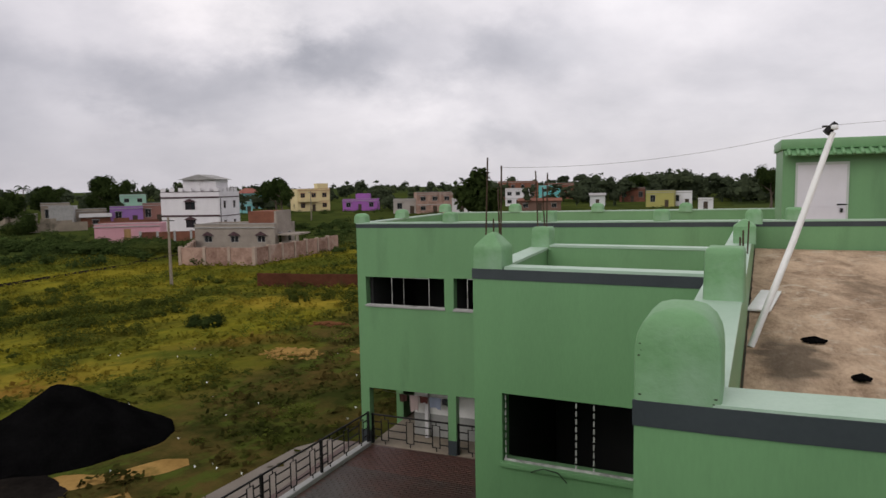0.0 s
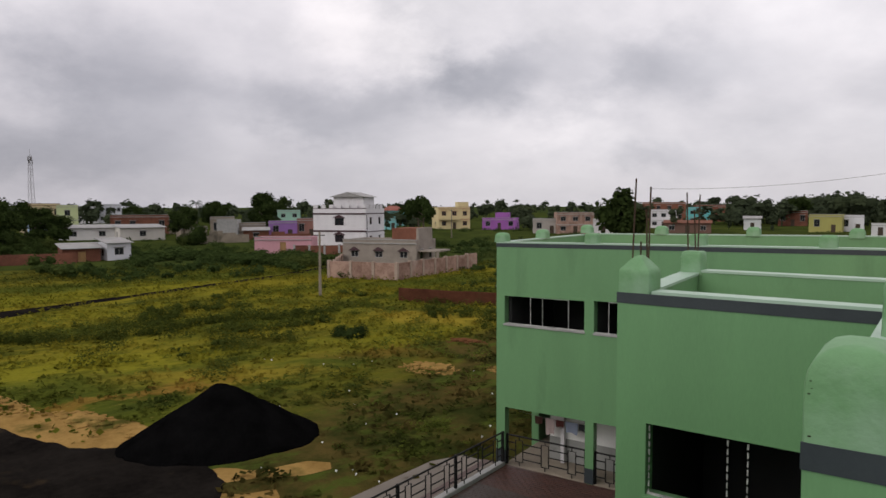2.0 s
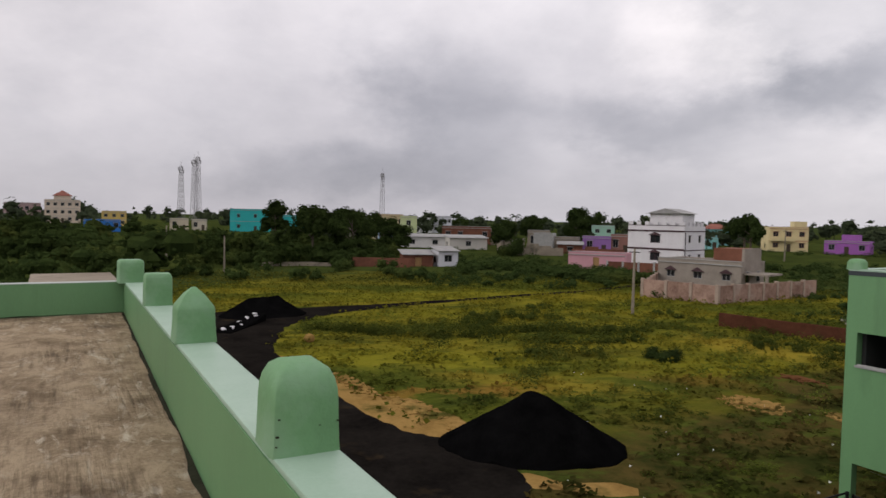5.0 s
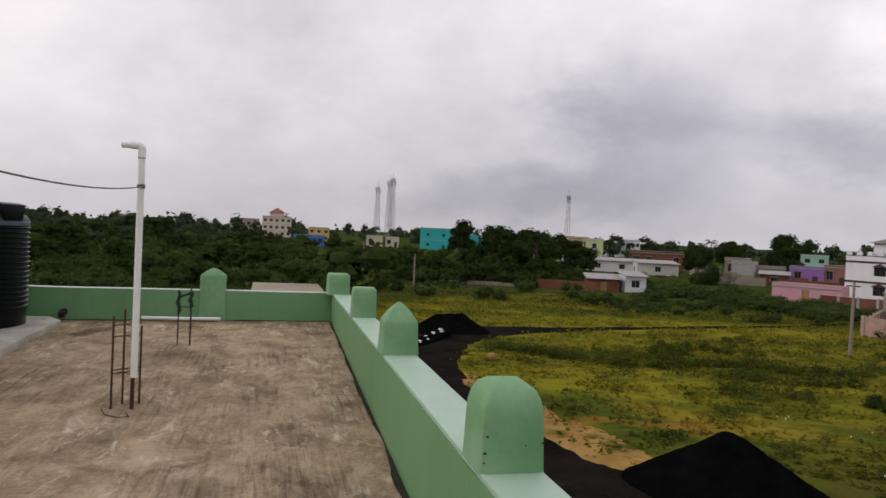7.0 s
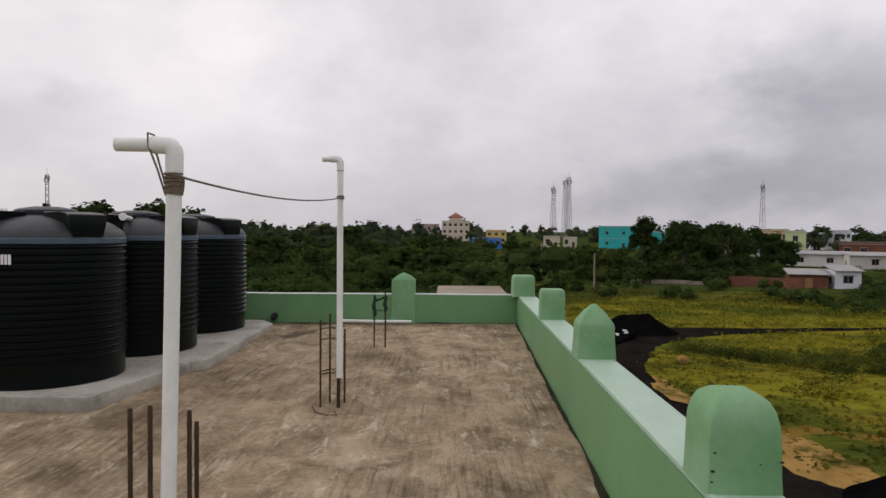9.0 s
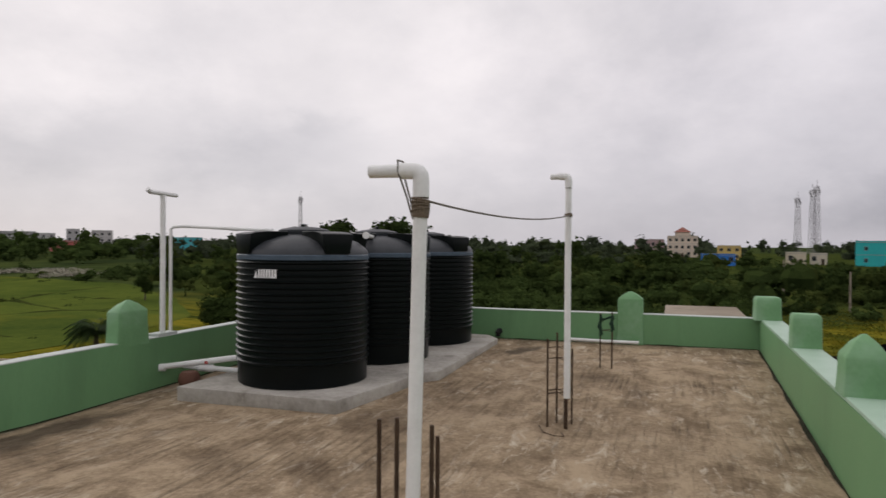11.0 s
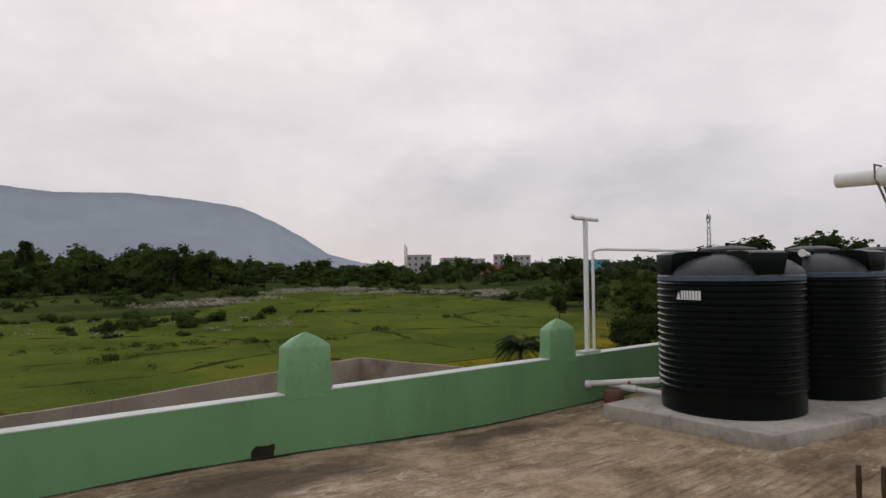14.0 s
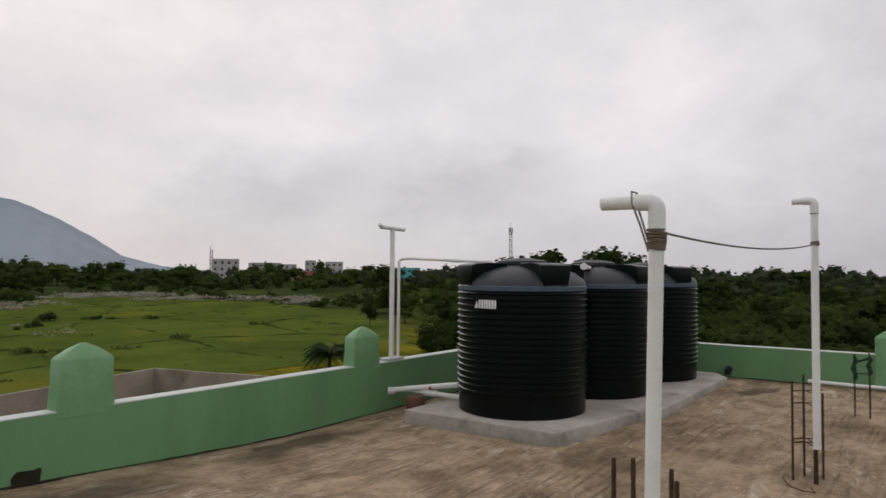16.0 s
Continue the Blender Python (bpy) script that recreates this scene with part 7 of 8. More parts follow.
for i, (x, y, h, form, w) in enumerate(((-100.3, 137.3, 9.6, "round", 1.1), (-203.5, 161.7, 7.0, "round", 1.0), (-26.1, 228.7, 9.0, "round", 1.0), (9.2, 160.0, 10.3, "broad", 0.7), (-172.8, 49.9, 10.4, "tall", 1.6), (-157.6, 63.3, 9.6, "broad", 0.9),
                                       (-98.7, -48.6, 12.2, "broad", 1.3), (-103.5, -42.5, 11.2, "broad", 1.0), (-66.0, -220.5, 14.5, "broad", 0.9), (-30.3, -258.5, 15.5, "tall", 0.9), (-74.3, -67.5, 3.7, "round", 1.0), (-150, 70, 8.5, "round", 1.2), (-118, 58, 6.5, "round", 1.3), (-50.0, -186, 5.5, "round", 1.3), (-36, -181, 5.0, "round", 1.2), (-42, -158, 3.4, "round", 1.3), (-62, -190, 4.6, "round", 1.2))):
    tree(x, y, h, form, "dark leafy tree standing above the scrub", 2400, 0.024, w, M_LEAFTREE, i + 21)
for i, (x, y, h, w) in enumerate(((-55.4, -41.1, 4.3, 1.25), (-58.5, -40.0, 3.4, 1.3), (-27.7, 31.3, 1.3, 1.5), (-113.4, 81.8, 5.6, 1.0), (-103.5, 36.8, 4.6, 1.3), (-108, 41, 4.0, 1.3), (-14.5, 50, 1.6, 1.6), (-20, -95, 2.2, 1.0))):
    tree(x, y, h, "bush", "rounded dark green bush in the field", 2600, 0.026, w, M_LEAFTREE, i + 51)


def palm(x, y, h, r, label, seed, fronds=22):
    root = thing("palm", label, "palm", (x, y, ground_z(x, y) - 0.1), group="palms")
    part("trunk", Shape().tube([(0, 0, 0), (0.05, 0, h * 0.5), (0, 0.04, h)], [0.22, 0.17, 0.15], 8), M_BARK, root, smooth=True, weld=False)
    gen = random.Random(seed)
    for k in range(fronds):
        a, lift = k * 2.399, gen.uniform(0.0, 1.5)
        s = Shape()
        for i in range(18):
            q0 = (i + 0.5) / 18
            rr, zz = r * q0, h + r * (lift * q0 - (0.75 + 0.3 * lift) * q0 * q0)
            for side in (-1, 1):
                w = 0.32 * r * math.sin(math.pi * min(1, q0 * 0.85 + 0.12))
                px, py = rr * math.cos(a), rr * math.sin(a)
                ex, ey = (rr + 0.25 * r) * math.cos(a) - side * w * math.sin(a), (rr + 0.25 * r) * math.sin(a) + side * w * math.cos(a)
                s.add([(px, py, zz), (px + 0.09 * r * math.cos(a), py + 0.09 * r * math.sin(a), zz), (ex, ey, zz - 0.12 * r)], [(0, 1, 2)])
        part("frond", s, M_PALM, root, weld=False)
    return root


palm(-40.2, -41.1, 1.4, 1.9, "low spreading palm beyond the parapet", 2, 44)
palm(-163, 74, 6.5, 2.2, "palm above the scrub", 3, 16)
palm(-206, 150, 7.5, 2.2, "palm beside the far houses", 4, 16)
tufts, tr = [], random.Random(12)
while len(tufts) < 330:
    x, y = tr.uniform(-25, -10.4), tr.uniform(14.5, 37)
    if (y < 19.5 and x > -13.2) or math.hypot(x + 18.85, y - 15.0) < 4.1 or math.hypot(x + 18.8, y - 27.3) < 2.0:
        continue
    if noise.noise((x * 0.16, y * 0.16, 5)) > -0.12:
        tufts.append((x, y, tr.uniform(0.12, 0.42), tr.uniform(1.2, 2.8)))
thicket("weeds", tufts, ("weed",), 56, 0.075, M_WEEDDARK, "low dark weeds on the damp ground by the building", "weeds")
thicket("scrub", sector(46, 246, 270, 92, 120, 0.8, 2.6, 1.0, 1.7), ("bush",), 165, 0.062, M_LEAFDARK, "dark bushes at the rice field's far edge", most=6)
thicket("weeds", sector(60, 240, 270, 74, 80, 0.3, 0.8, 1.2, 2.6), ("weed",), 130, 0.06, M_LEAFDARK, "dark bushes along a far rice bund", "weeds", most=4)
thicket("reeds", sector(60, 244, 268, 90, 112, 0.4, 0.9, 1.2, 2.2), ("weed",), 60, 0.065, M_PLUME, "pale flowering reeds among the bushes", "reeds")

# ---- the village and other far things ----
ROOFTIN = surface("grey_sheet_roof", (0.19, 0.185, 0.18), (0.34, 0.33, 0.32), 0.6, 0.7, 0.2, 6.0)
REDTILE = surface("red_roof_tiles", (0.16, 0.055, 0.04), (0.28, 0.10, 0.07), 0.8, 0.85, 0.2, 8.0)
DARKTRIM = plain("maroon_trim_and_hood_shade", (0.06, 0.03, 0.035), 0.8)
paints = {}


def wall_paint(c, stain=0.75):
    key = tuple(round(v, 3) for v in c)
    if key not in paints:
        paints[key] = surface("house_plaster", tone(c, 0.84), tone(c, 1.1), 0.35, 0.85, 0.1, 5.0, (1, 1, 0.5), third=tone(c, stain), third_at=0.60)
    return paints[key]


def house(label, x, y, w, h, d=None, turn=0.0, colour=(0.5, 0.5, 0.5), floors=1, cols=2, roof="flat", trim=None, material=None, door=True, parapet=0.35, name="house", hood=False, side=1, top=None, sink=0.3, win=0.65, pane=0.40):
    """A plastered house: its front stands at x, y and looks toward the origin, then turned."""
    d = d or max(4.0, 0.8 * w)
    m = material or wall_paint(colour)
    tm = trim or M_CEMENT
    if len(label.split()) < 4:
        label += " among the village houses"
    rz = math.degrees(math.atan2(-x, y)) + turn
    root = thing(name, label, "house", (x, y, ground_z(x, y) - sink), rz, "village houses")
    h += sink
    fl = (h - parapet) / floors
    holes, windows = [], []
    for f in range(floors):
        for c in range(cols):
            cx = -w / 2 + w * (c + 0.5) / cols
            if f == 0 and door and c == cols // 2:
                holes.append((cx - 0.5, cx + 0.5, sink, sink + min(2.05, fl * 0.78)))
                windows.append((*holes[-1], True))
            else:
                hw = min(win, 0.28 * w / cols)
                z0 = f * fl + sink * (f == 0) + fl * 0.34
                holes.append((cx - hw, cx + hw, z0, z0 + fl * pane))
                windows.append((*holes[-1], False))
    part("wall", Shape().wall(-w / 2, w / 2, 0, h, 0, 0.22, holes), m, root)
    sides = []
    for c in range(side):
        cy = 0.22 + (d - 0.44) * (c + 0.5) / side
        for f in range(floors):
            z0 = f * fl + fl * 0.38
            sides.append((cy - 0.5, cy + 0.5, z0, z0 + fl * 0.36))
    for s0, s1 in ((-w / 2, -w / 2 + 0.22), (w / 2 - 0.22, w / 2)):
        part("wall", Shape().wall(0.221, d - 0.221, 0, h, s0, s1, sides, along="y"), m, root)
        for a0, a1, z0, z1 in sides:
            wd = part("window", Shape().box((s0 + s1) / 2 - 0.03, (s0 + s1) / 2 + 0.03, a0, a1, z0, z1), M_GLASSDARK, root)
            part("sill", Shape().box(s0 - 0.06, s1 + 0.06, a0 - 0.08, a1 + 0.08, z1 + 0.004, z1 + 0.09), tm, wd)
    part("wall", Shape().wall(-w / 2, w / 2, 0, h, d - 0.22, d), m, root)
    if roof == "flat":
        part("roof", Shape().box(-w / 2 + 0.221, w / 2 - 0.221, 0.221, d - 0.221, h - parapet - 0.2, h - parapet), M_CEMENT, root)
        part("coping", Shape().wall(-w / 2 - 0.06, w / 2 + 0.06, h + 0.002, h + 0.09, -0.06, 0.26), tm, root)
        part("cornice", Shape().box(-w / 2 - 0.12, w / 2 + 0.12, -0.13, -0.002, h - parapet - 0.16, h - parapet - 0.04), tm, root)
    elif roof == "hip":
        r = part("roof", Shape().add([(-w / 2 - 0.4, -0.4, h), (w / 2 + 0.4, -0.4, h), (w / 2 + 0.4, d + 0.4, h), (-w / 2 - 0.4, d + 0.4, h), (-w / 6, d / 2, h + 0.22 * w), (w / 6, d / 2, h + 0.22 * w)],
                                     [(3, 2, 1, 0), (0, 1, 5, 4), (1, 2, 5), (2, 3, 4, 5), (3, 0, 4)]), top or REDTILE, root, "red tiled hipped roof")
    else:
        s = Shape().add([(-w / 2 - 0.3, -0.5, h - 0.1), (w / 2 + 0.3, -0.5, h - 0.1), (w / 2 + 0.3, d + 0.3, h + 0.5), (-w / 2 - 0.3, d + 0.3, h + 0.5), (-w / 2 - 0.3, -0.5, h - 0.02), (w / 2 + 0.3, -0.5, h - 0.02), (w / 2 + 0.3, d + 0.3, h + 0.58), (-w / 2 - 0.3, d + 0.3, h + 0.58)],
                        [(3, 2, 1, 0), (4, 5, 6, 7), (0, 1, 5, 4), (1, 2, 6, 5), (2, 3, 7, 6), (3, 0, 4, 7)])
        part("roof", s, top or ROOFTIN, root, "sloping sheet roof")
    for f in range(1, floors):
        part("floor_band", Shape().box(-w / 2 - 0.04, w / 2 + 0.04, -0.05, -0.002, f * fl - 0.07, f * fl + 0.07), tm, root)
    for x0, x1, z0, z1, is_door in windows:
        if is_door:
            part("door", Shape().box(x0, x1, 0.08, 0.13, z0, z1), M_WOOD if math.hypot(x, y) < 130 else M_OLDDOOR, root, "wooden door")
            continue
        wd = part("window", Shape().box(x0, x1, 0.10, 0.13, z0, z1), M_GLASSDARK, root)
        part("frame", Shape().wall(x0, x1, z0, z1, 0.03, 0.09, [(x0 + 0.06, (x0 + x1) / 2 - 0.02, z0 + 0.06, z1 - 0.06), ((x0 + x1) / 2 + 0.02, x1 - 0.06, z0 + 0.06, z1 - 0.06)]), tm, wd)
        if hood:
            # The hood's dark trim colour also holds the shade on it.
            part("hood", Shape().add([(x0 - 0.25, -0.3, z1 + 0.05), ((x0 + x1) / 2, -0.3, z1 + 0.55), (x1 + 0.25, -0.3, z1 + 0.05), (x0 - 0.25, -0.001, z1 + 0.05), ((x0 + x1) / 2, -0.001, z1 + 0.55), (x1 + 0.25, -0.001, z1 + 0.05)],
                                     [(0, 1, 2), (5, 4, 3), (0, 3, 4, 1), (1, 4, 5, 2), (2, 5, 3, 0)]), DARKTRIM, wd, "pointed hood in dark trim colour with painted shade")
        else:
            part("sunshade", Shape().box(x0 - 0.15, x1 + 0.15, -0.35, -0.002, z1 + 0.05, z1 + 0.12), tm, wd)
    return root


# the white two-storey house with battlements
wh = house("white two-storey house with dark trim and battlements", -84.35, 91.65, 10.5, 7.2, 8.4, -26.6, (0.66, 0.63, 0.67), 2, 1, "flat", DARKTRIM, M_WALLWHITE, False, 0.8, hood=True, side=2, win=0.9)
for i in range(7):
    part("merlon", Shape().box(-5.2 + i * 1.6, -4.4 + i * 1.6, -0.02, 0.24, 7.592, 8.2), M_WALLWHITE, wh)
for i in range(5):
    part("merlon", Shape().box(5.0, 5.26, 0.4 + i * 1.6, 1.2 + i * 1.6, 7.502, 8.2), M_WALLWHITE, wh)
part("front_band", Shape().box(-5.3, 5.3, -0.09, -0.055, 6.45, 6.72), DARKTRIM, wh)
part("front_band", Shape().box(-5.3, 5.3, -0.09, -0.055, 3.35, 3.6), DARKTRIM, wh)
part("side_band", Shape().box(5.251, 5.30, -0.04, 8.3, 6.5, 6.68).box(5.251, 5.30, -0.04, 8.3, 3.25, 3.4), DARKTRIM, wh)
part("stair_tower", Shape().box(-1.4, 4.6, 0.6, 5.2, 6.8, 9.6), M_WALLWHITE, wh)
part("tower_roof", Shape().add([(-2.0, 0.0, 9.605), (5.2, 0.0, 9.605), (5.2, 5.8, 9.605), (-2.0, 5.8, 9.605), (1.6, 0.0, 10.5), (1.6, 5.8, 10.5)], [(3, 2, 1, 0), (0, 1, 4), (1, 2, 5, 4), (2, 3, 5), (3, 0, 4, 5)]), ROOFTIN, wh, "small gabled roof")
part("strip_window", Shape().box(5.24, 5.26, 0.35, 0.65, 1.2, 6.4), M_GLASSDARK, wh)

UNFINISHED = surface("raw_cement_render", (0.20, 0.17, 0.145), (0.33, 0.29, 0.25), 0.7, 0.9, 0.2, 6.0, third=(0.16, 0.135, 0.115), third_at=0.57, spec=0.1)
# the unfinished grey house in its brick compound
un = house("unfinished grey cement house with hooded windows", -57.25, 69.95, 10.9, 3.5, 6.5, -27, (0.34, 0.32, 0.30), 1, 3, "flat", M_CEMENT, UNFINISHED, False, 0.35, hood=True, side=2, pane=0.24, win=0.55)
part("brick_store", Shape().box(1.6, 5.1, 0.8, 5.5, 3.3, 5.35), M_BRICK, un, "raw brick upper room")
part("cement_store", Shape().box(5.101, 5.40, 0.8, 5.5, 3.3, 5.40), UNFINISHED, un)
part("porch", Shape().box(5.52, 8.4, 0.5, 4.5, 2.3, 2.5).box(8.0, 8.3, 0.6, 0.9, 0.0, 2.3), UNFINISHED, un)


def brick_wall(name, pts, h, material, label, step=2.6, pier=True, t=0.22, base=None, jag=0.03):
    """A garden wall of brick bays between cement piers along the points."""
    root = thing(name, label, "wall", (pts[0][0], pts[0][1], 0))
    ox, oy = pts[0]
    for (xa, ya), (xb, yb) in zip(pts, pts[1:]):
        L = math.hypot(xb - xa, yb - ya)
        n = max(1, round(L / step))
        a = math.atan2(yb - ya, xb - xa)
        for i in range(n):
            px, py = xa + (xb - xa) * i / n, ya + (yb - ya) * i / n
            g = (ground_z(px, py) if base is None else base) - 0.3
            hh = h + 0.3 + jag * math.sin(3.7 * i + xa)
            m = pose(px - ox, py - oy, g, 0, 0, math.degrees(a))
            part("bay", Shape().box(0.0, L / n - 0.002, -t / 2, t / 2, 0, hh).turned(m), material, root)
            if pier:
                part("pier", Shape().box(-0.16, 0.16, -t / 2 - 0.08, t / 2 + 0.08, 0, hh + 0.12).turned(m), M_PIER if material is M_PINKBRICK else M_CEMENT, root)
    return root


brick_wall("compound_wall", [(-53.5, 56.6), (-45.2, 58.4), (-45.5, 75.5)], 1.85, M_PINKBRICK, "pale brick compound wall with piers")
brick_wall("compound_wall", [(-53.5, 56.6), (-65, 72)], 1.5, M_PINKBRICK, "pale brick compound wall with piers")
brick_wall("red_brick_wall", [(-35.4, 46.2), (-29.5, 47.2), (-20.0, 48.6)], 1.0, M_OLDBRICK, "low raw red brick wall in the grass", 3.0, False)
brick_wall("garden_wall", [(-79.5, 76.0), (-74.0, 80.5), (-69, 82)], 1.6, M_BRICK, "brick garden wall beside the pink house", 2.6)
brick_wall("ruined_wall", [(-101.3, 27.5), (-100, 33), (-96.5, 40)], 0.8, M_OLDWALL, "low broken boundary wall", 3.0, False)
brick_wall("ruined_wall", [(-97.5, 40.5), (-95.0, 45), (-93.5, 49)], 1.6, M_BRICK, "dark old brick boundary wall", 3.0, False)
brick_wall("ruined_wall", [(-115.5, 84.0), (-113.0, 88.5), (-110.5, 93.0)], 2.1, M_OLDWALL, "broken stained wall before the unfinished houses", 2.2, False, jag=0.5)
brick_wall("ruined_wall", [(-109.5, 94.5), (-107.0, 99.5), (-104.0, 104.0)], 1.8, M_BRICK, "broken brick wall before the unfinished houses", 2.6, False, jag=0.45)
brick_wall("yard_wall", [(6, -32.5), (-7.4, -35.0), (-23.8, -39.8)], 2.0, M_YARD, "grey-brown cement yard wall beyond the parapet", 3.2, False, jag=0.012)
brick_wall("yard_wall", [(-23.8, -39.8), (-26.0, -32.0), (-27.5, -24)], 2.0, M_YARD, "grey-brown cement yard wall beyond the parapet", 3.2, False, jag=0.012)
shed = thing("stair_block", "brown cement stair block just beyond the roof", "building", (-17.0, 0.65, -6.3))
part("wall", Shape().box(-3.6, 0, -0.85, 0.85, 0, 6.20), M_OLDWALL, shed)
part("roof", Shape().box(-3.7, 0.1, -0.95, 0.95, 6.202, 6.33), M_YARD, shed, bevel=0.02)

# houses, near ones first
house("low pink house with a wooden door", -82.5, 76.4, 9.2, 2.8, 5, -14, (0.52, 0.27, 0.31), 1, 1, "flat", None, None, True, 0.3, side=0)
house("small white hut with a tin roof", -93.5, 55.2, 3.3, 2.7, 4, 20, (0.62, 0.62, 0.66), 1, 1, "shed", door=False)
house("raw brick shack with a tin roof", -95.0, 50.6, 4.8, 2.1, 4, 10, roof="shed", material=M_BRICK, cols=1)
house("purple-fronted shop with a blue awning", -116.1, 107.4, 6.3, 4.0, 5, 0, (0.26, 0.13, 0.36), 1, 2)
house("dull red-brown house", -113.1, 111.8, 4.4, 4.5, 5, 0, (0.25, 0.12, 0.10), 1, 2)
house("mint green house", -150, 141, 6.6, 5.6, 6, 0, (0.30, 0.50, 0.40), 2, 2)
house("blank grey unfinished house shell", -126.8, 91.8, 5.5, 3.0, 5, 12, (0.27, 0.25, 0.22), 1, 0, material=M_OLDWALL, side=0)
house("blank brown unfinished house shell", -122.6, 97.2, 4.4, 4.4, 6, -8, (0.27, 0.25, 0.22), 1, 0, material=M_CEMENT, side=0)
house("stained low house with one doorway", -121.4, 103.0, 6.0, 3.6, 5, 6, (0.27, 0.25, 0.22), 1, 1, material=M_OLDWALL, side=1)
house("low brick lean-to with a sheet roof", -116.5, 100.0, 5.4, 2.2, 4, 0, roof="shed", material=M_BRICK, cols=1, door=False, side=0)
house("teal house with a red hipped roof", -136.7, 174.3, 7.2, 5.0, 6, 10, (0.20, 0.46, 0.48), 2, 2, "hip")
house("low turquoise house", -120.8, 151.9, 3.6, 3.3, 4, 0, (0.22, 0.50, 0.50))
yh = house("cream yellow two-storey house with balconies", -107.4, 165.0, 9.4, 6.4, 8, 16, (0.60, 0.50, 0.27), 2, 3, "flat", wall_paint((0.38, 0.20, 0.13)))
part("stair_tower", Shape().box(1.6, 4.7, 1.5, 5, 6.0, 8.2), wall_paint((0.60, 0.50, 0.27)), yh)
part("balcony", Shape().box(-4.5, 1.2, -1.1, -0.003, 3.1, 3.3).box(-4.5, 1.2, -1.1, -1.0, 3.3, 4.1), wall_paint((0.60, 0.50, 0.27)), yh)
ph = house("bright purple house", -93.9, 167.3, 9.6, 3.4, 7, -8, (0.30, 0.10, 0.36), 1, 3)
part("upper_room", Shape().box(-1.2, 2.6, 0.6, 4.5, 3.7, 5.2), wall_paint((0.30, 0.10, 0.36)), ph)
house("grey plastered house", -74.3, 156.1, 6.3, 3.8, 6, 0, (0.36, 0.33, 0.30), 1, 2)
house("raw brick two-storey house", -66.6, 156.9, 9.0, 5.4, 7, 8, floors=2, cols=3, material=M_PINKBRICK)
house("small white shed", -60.5, 159.7, 5.0, 3.8, 5, 0, (0.55, 0.53, 0.53), 1, 1)
house("white two-storey house", -56.5, 195.8, 7.4, 5.4, 6, 0, (0.64, 0.62, 0.64), 2, 3)
house("raw brick unfinished house", -72.2, 249.9, 15.0, 7.0, 8, 0, floors=2, cols=4, material=M_BRICK)
house("raw brick unfinished house", -56.9, 253.9, 10.0, 6.0, 8, 6, floors=2, cols=3, material=M_BRICK)
house("turquoise house", -54.4, 226.4, 7.2, 5.6, 6, 0, (0.12, 0.44, 0.44), 2, 2)
house("brown shed with a long tin roof", -43.5, 171.0, 10.8, 2.7, 6, 0, (0.14, 0.08, 0.06), 1, 3, "shed", top=M_BRICK)
house("raw brick house", -27.1, 224.5, 7.8, 4.6, 6, 0, floors=1, cols=3, material=M_BRICK)
house("olive yellow house", -15.6, 187.9, 7.0, 4.5, 6, -6, (0.34, 0.32, 0.10), 1, 2)
house("low white house", -10.4, 193.6, 5.2, 4.2, 5, 0, (0.64, 0.64, 0.66), 1, 2)
house("white gatehouse", -4.0, 176.2, 3.4, 2.9, 3, 0, (0.60, 0.60, 0.60), 1, 1)
house("pale tin-roofed shed", -33.0, 195.0, 4.2, 3.2, 5, 0, (0.58, 0.60, 0.60), 1, 1, "shed")
ya = house("cream apartment block with brown bands", -183.4, 87.2, 8.6, 7.6, 9, 6, (0.55, 0.46, 0.27), 2, 5, "flat", wall_paint((0.20, 0.11, 0.07)))
house("pale green house", -180.8, 92.5, 5.0, 7.2, 6, 0, (0.50, 0.56, 0.30), 2, 1)
house("light blue low house", -177.7, 84.2, 5.6, 3.0, 5, 0, (0.42, 0.55, 0.70), 1, 3)
house("white apartment block", -235.4, 127.5, 6.4, 6.0, 8, 0, (0.66, 0.66, 0.68), 2, 4)
house("white apartment block", -233.1, 134.2, 7.2, 6.8, 8, 4, (0.62, 0.63, 0.68), 2, 4)
house("long low white house with a sheet roof", -143.6, 77.7, 11.0, 2.8, 6, -6, (0.58, 0.56, 0.55), 1, 2, "shed", door=False)
house("long low whitewashed house", -134.4, 84.6, 9.0, 2.9, 6, 14, (0.55, 0.52, 0.48), 1, 1, "shed", door=False)
house("raw brick house with a plain roof", -153.7, 96.0, 13.0, 5.0, 8, 0, cols=4, material=M_BRICK)
house("stained grey house", -150.0, 103.5, 6.0, 5.0, 6, 0, cols=2, material=M_OLDWALL)
house("pinkish plastered house", -326.8, -9.9, 13.0, 8.0, 10, 0, (0.36, 0.25, 0.25), 2, 4)
cr = house("cream house with a red pyramid roof", -322.4, 4.4, 13.0, 9.6, 12, 0, (0.60, 0.50, 0.40), 3, 5)
part("crown_room", Shape().box(-3.2, 3.2, 2, 8, 9.9, 11.6), wall_paint((0.60, 0.50, 0.40)), cr)
part("crown_roof", Shape().add([(-3.8, 1.4, 11.605), (3.8, 1.4, 11.605), (3.8, 8.6, 11.605), (-3.8, 8.6, 11.605), (0, 5, 14)], [(3, 2, 1, 0), (0, 1, 4), (1, 2, 4), (2, 3, 4), (3, 0, 4)]), REDTILE, cr, "red pyramid roof")
house("low bright blue house", -232.7, 13.8, 10.2, 3.9, 6, 0, (0.03, 0.17, 0.52), 1, 4)
house("low yellow house", -289.2, 21.2, 8.6, 5.8, 7, 0, (0.55, 0.40, 0.13), 2, 3)
house("low cream house", -248.1, 38.4, 6.0, 4.3, 6, 0, (0.55, 0.48, 0.36), 1, 2)
house("low cream house", -250.1, 45.4, 5.0, 4.0, 6, 0, (0.56, 0.50, 0.40), 1, 2)
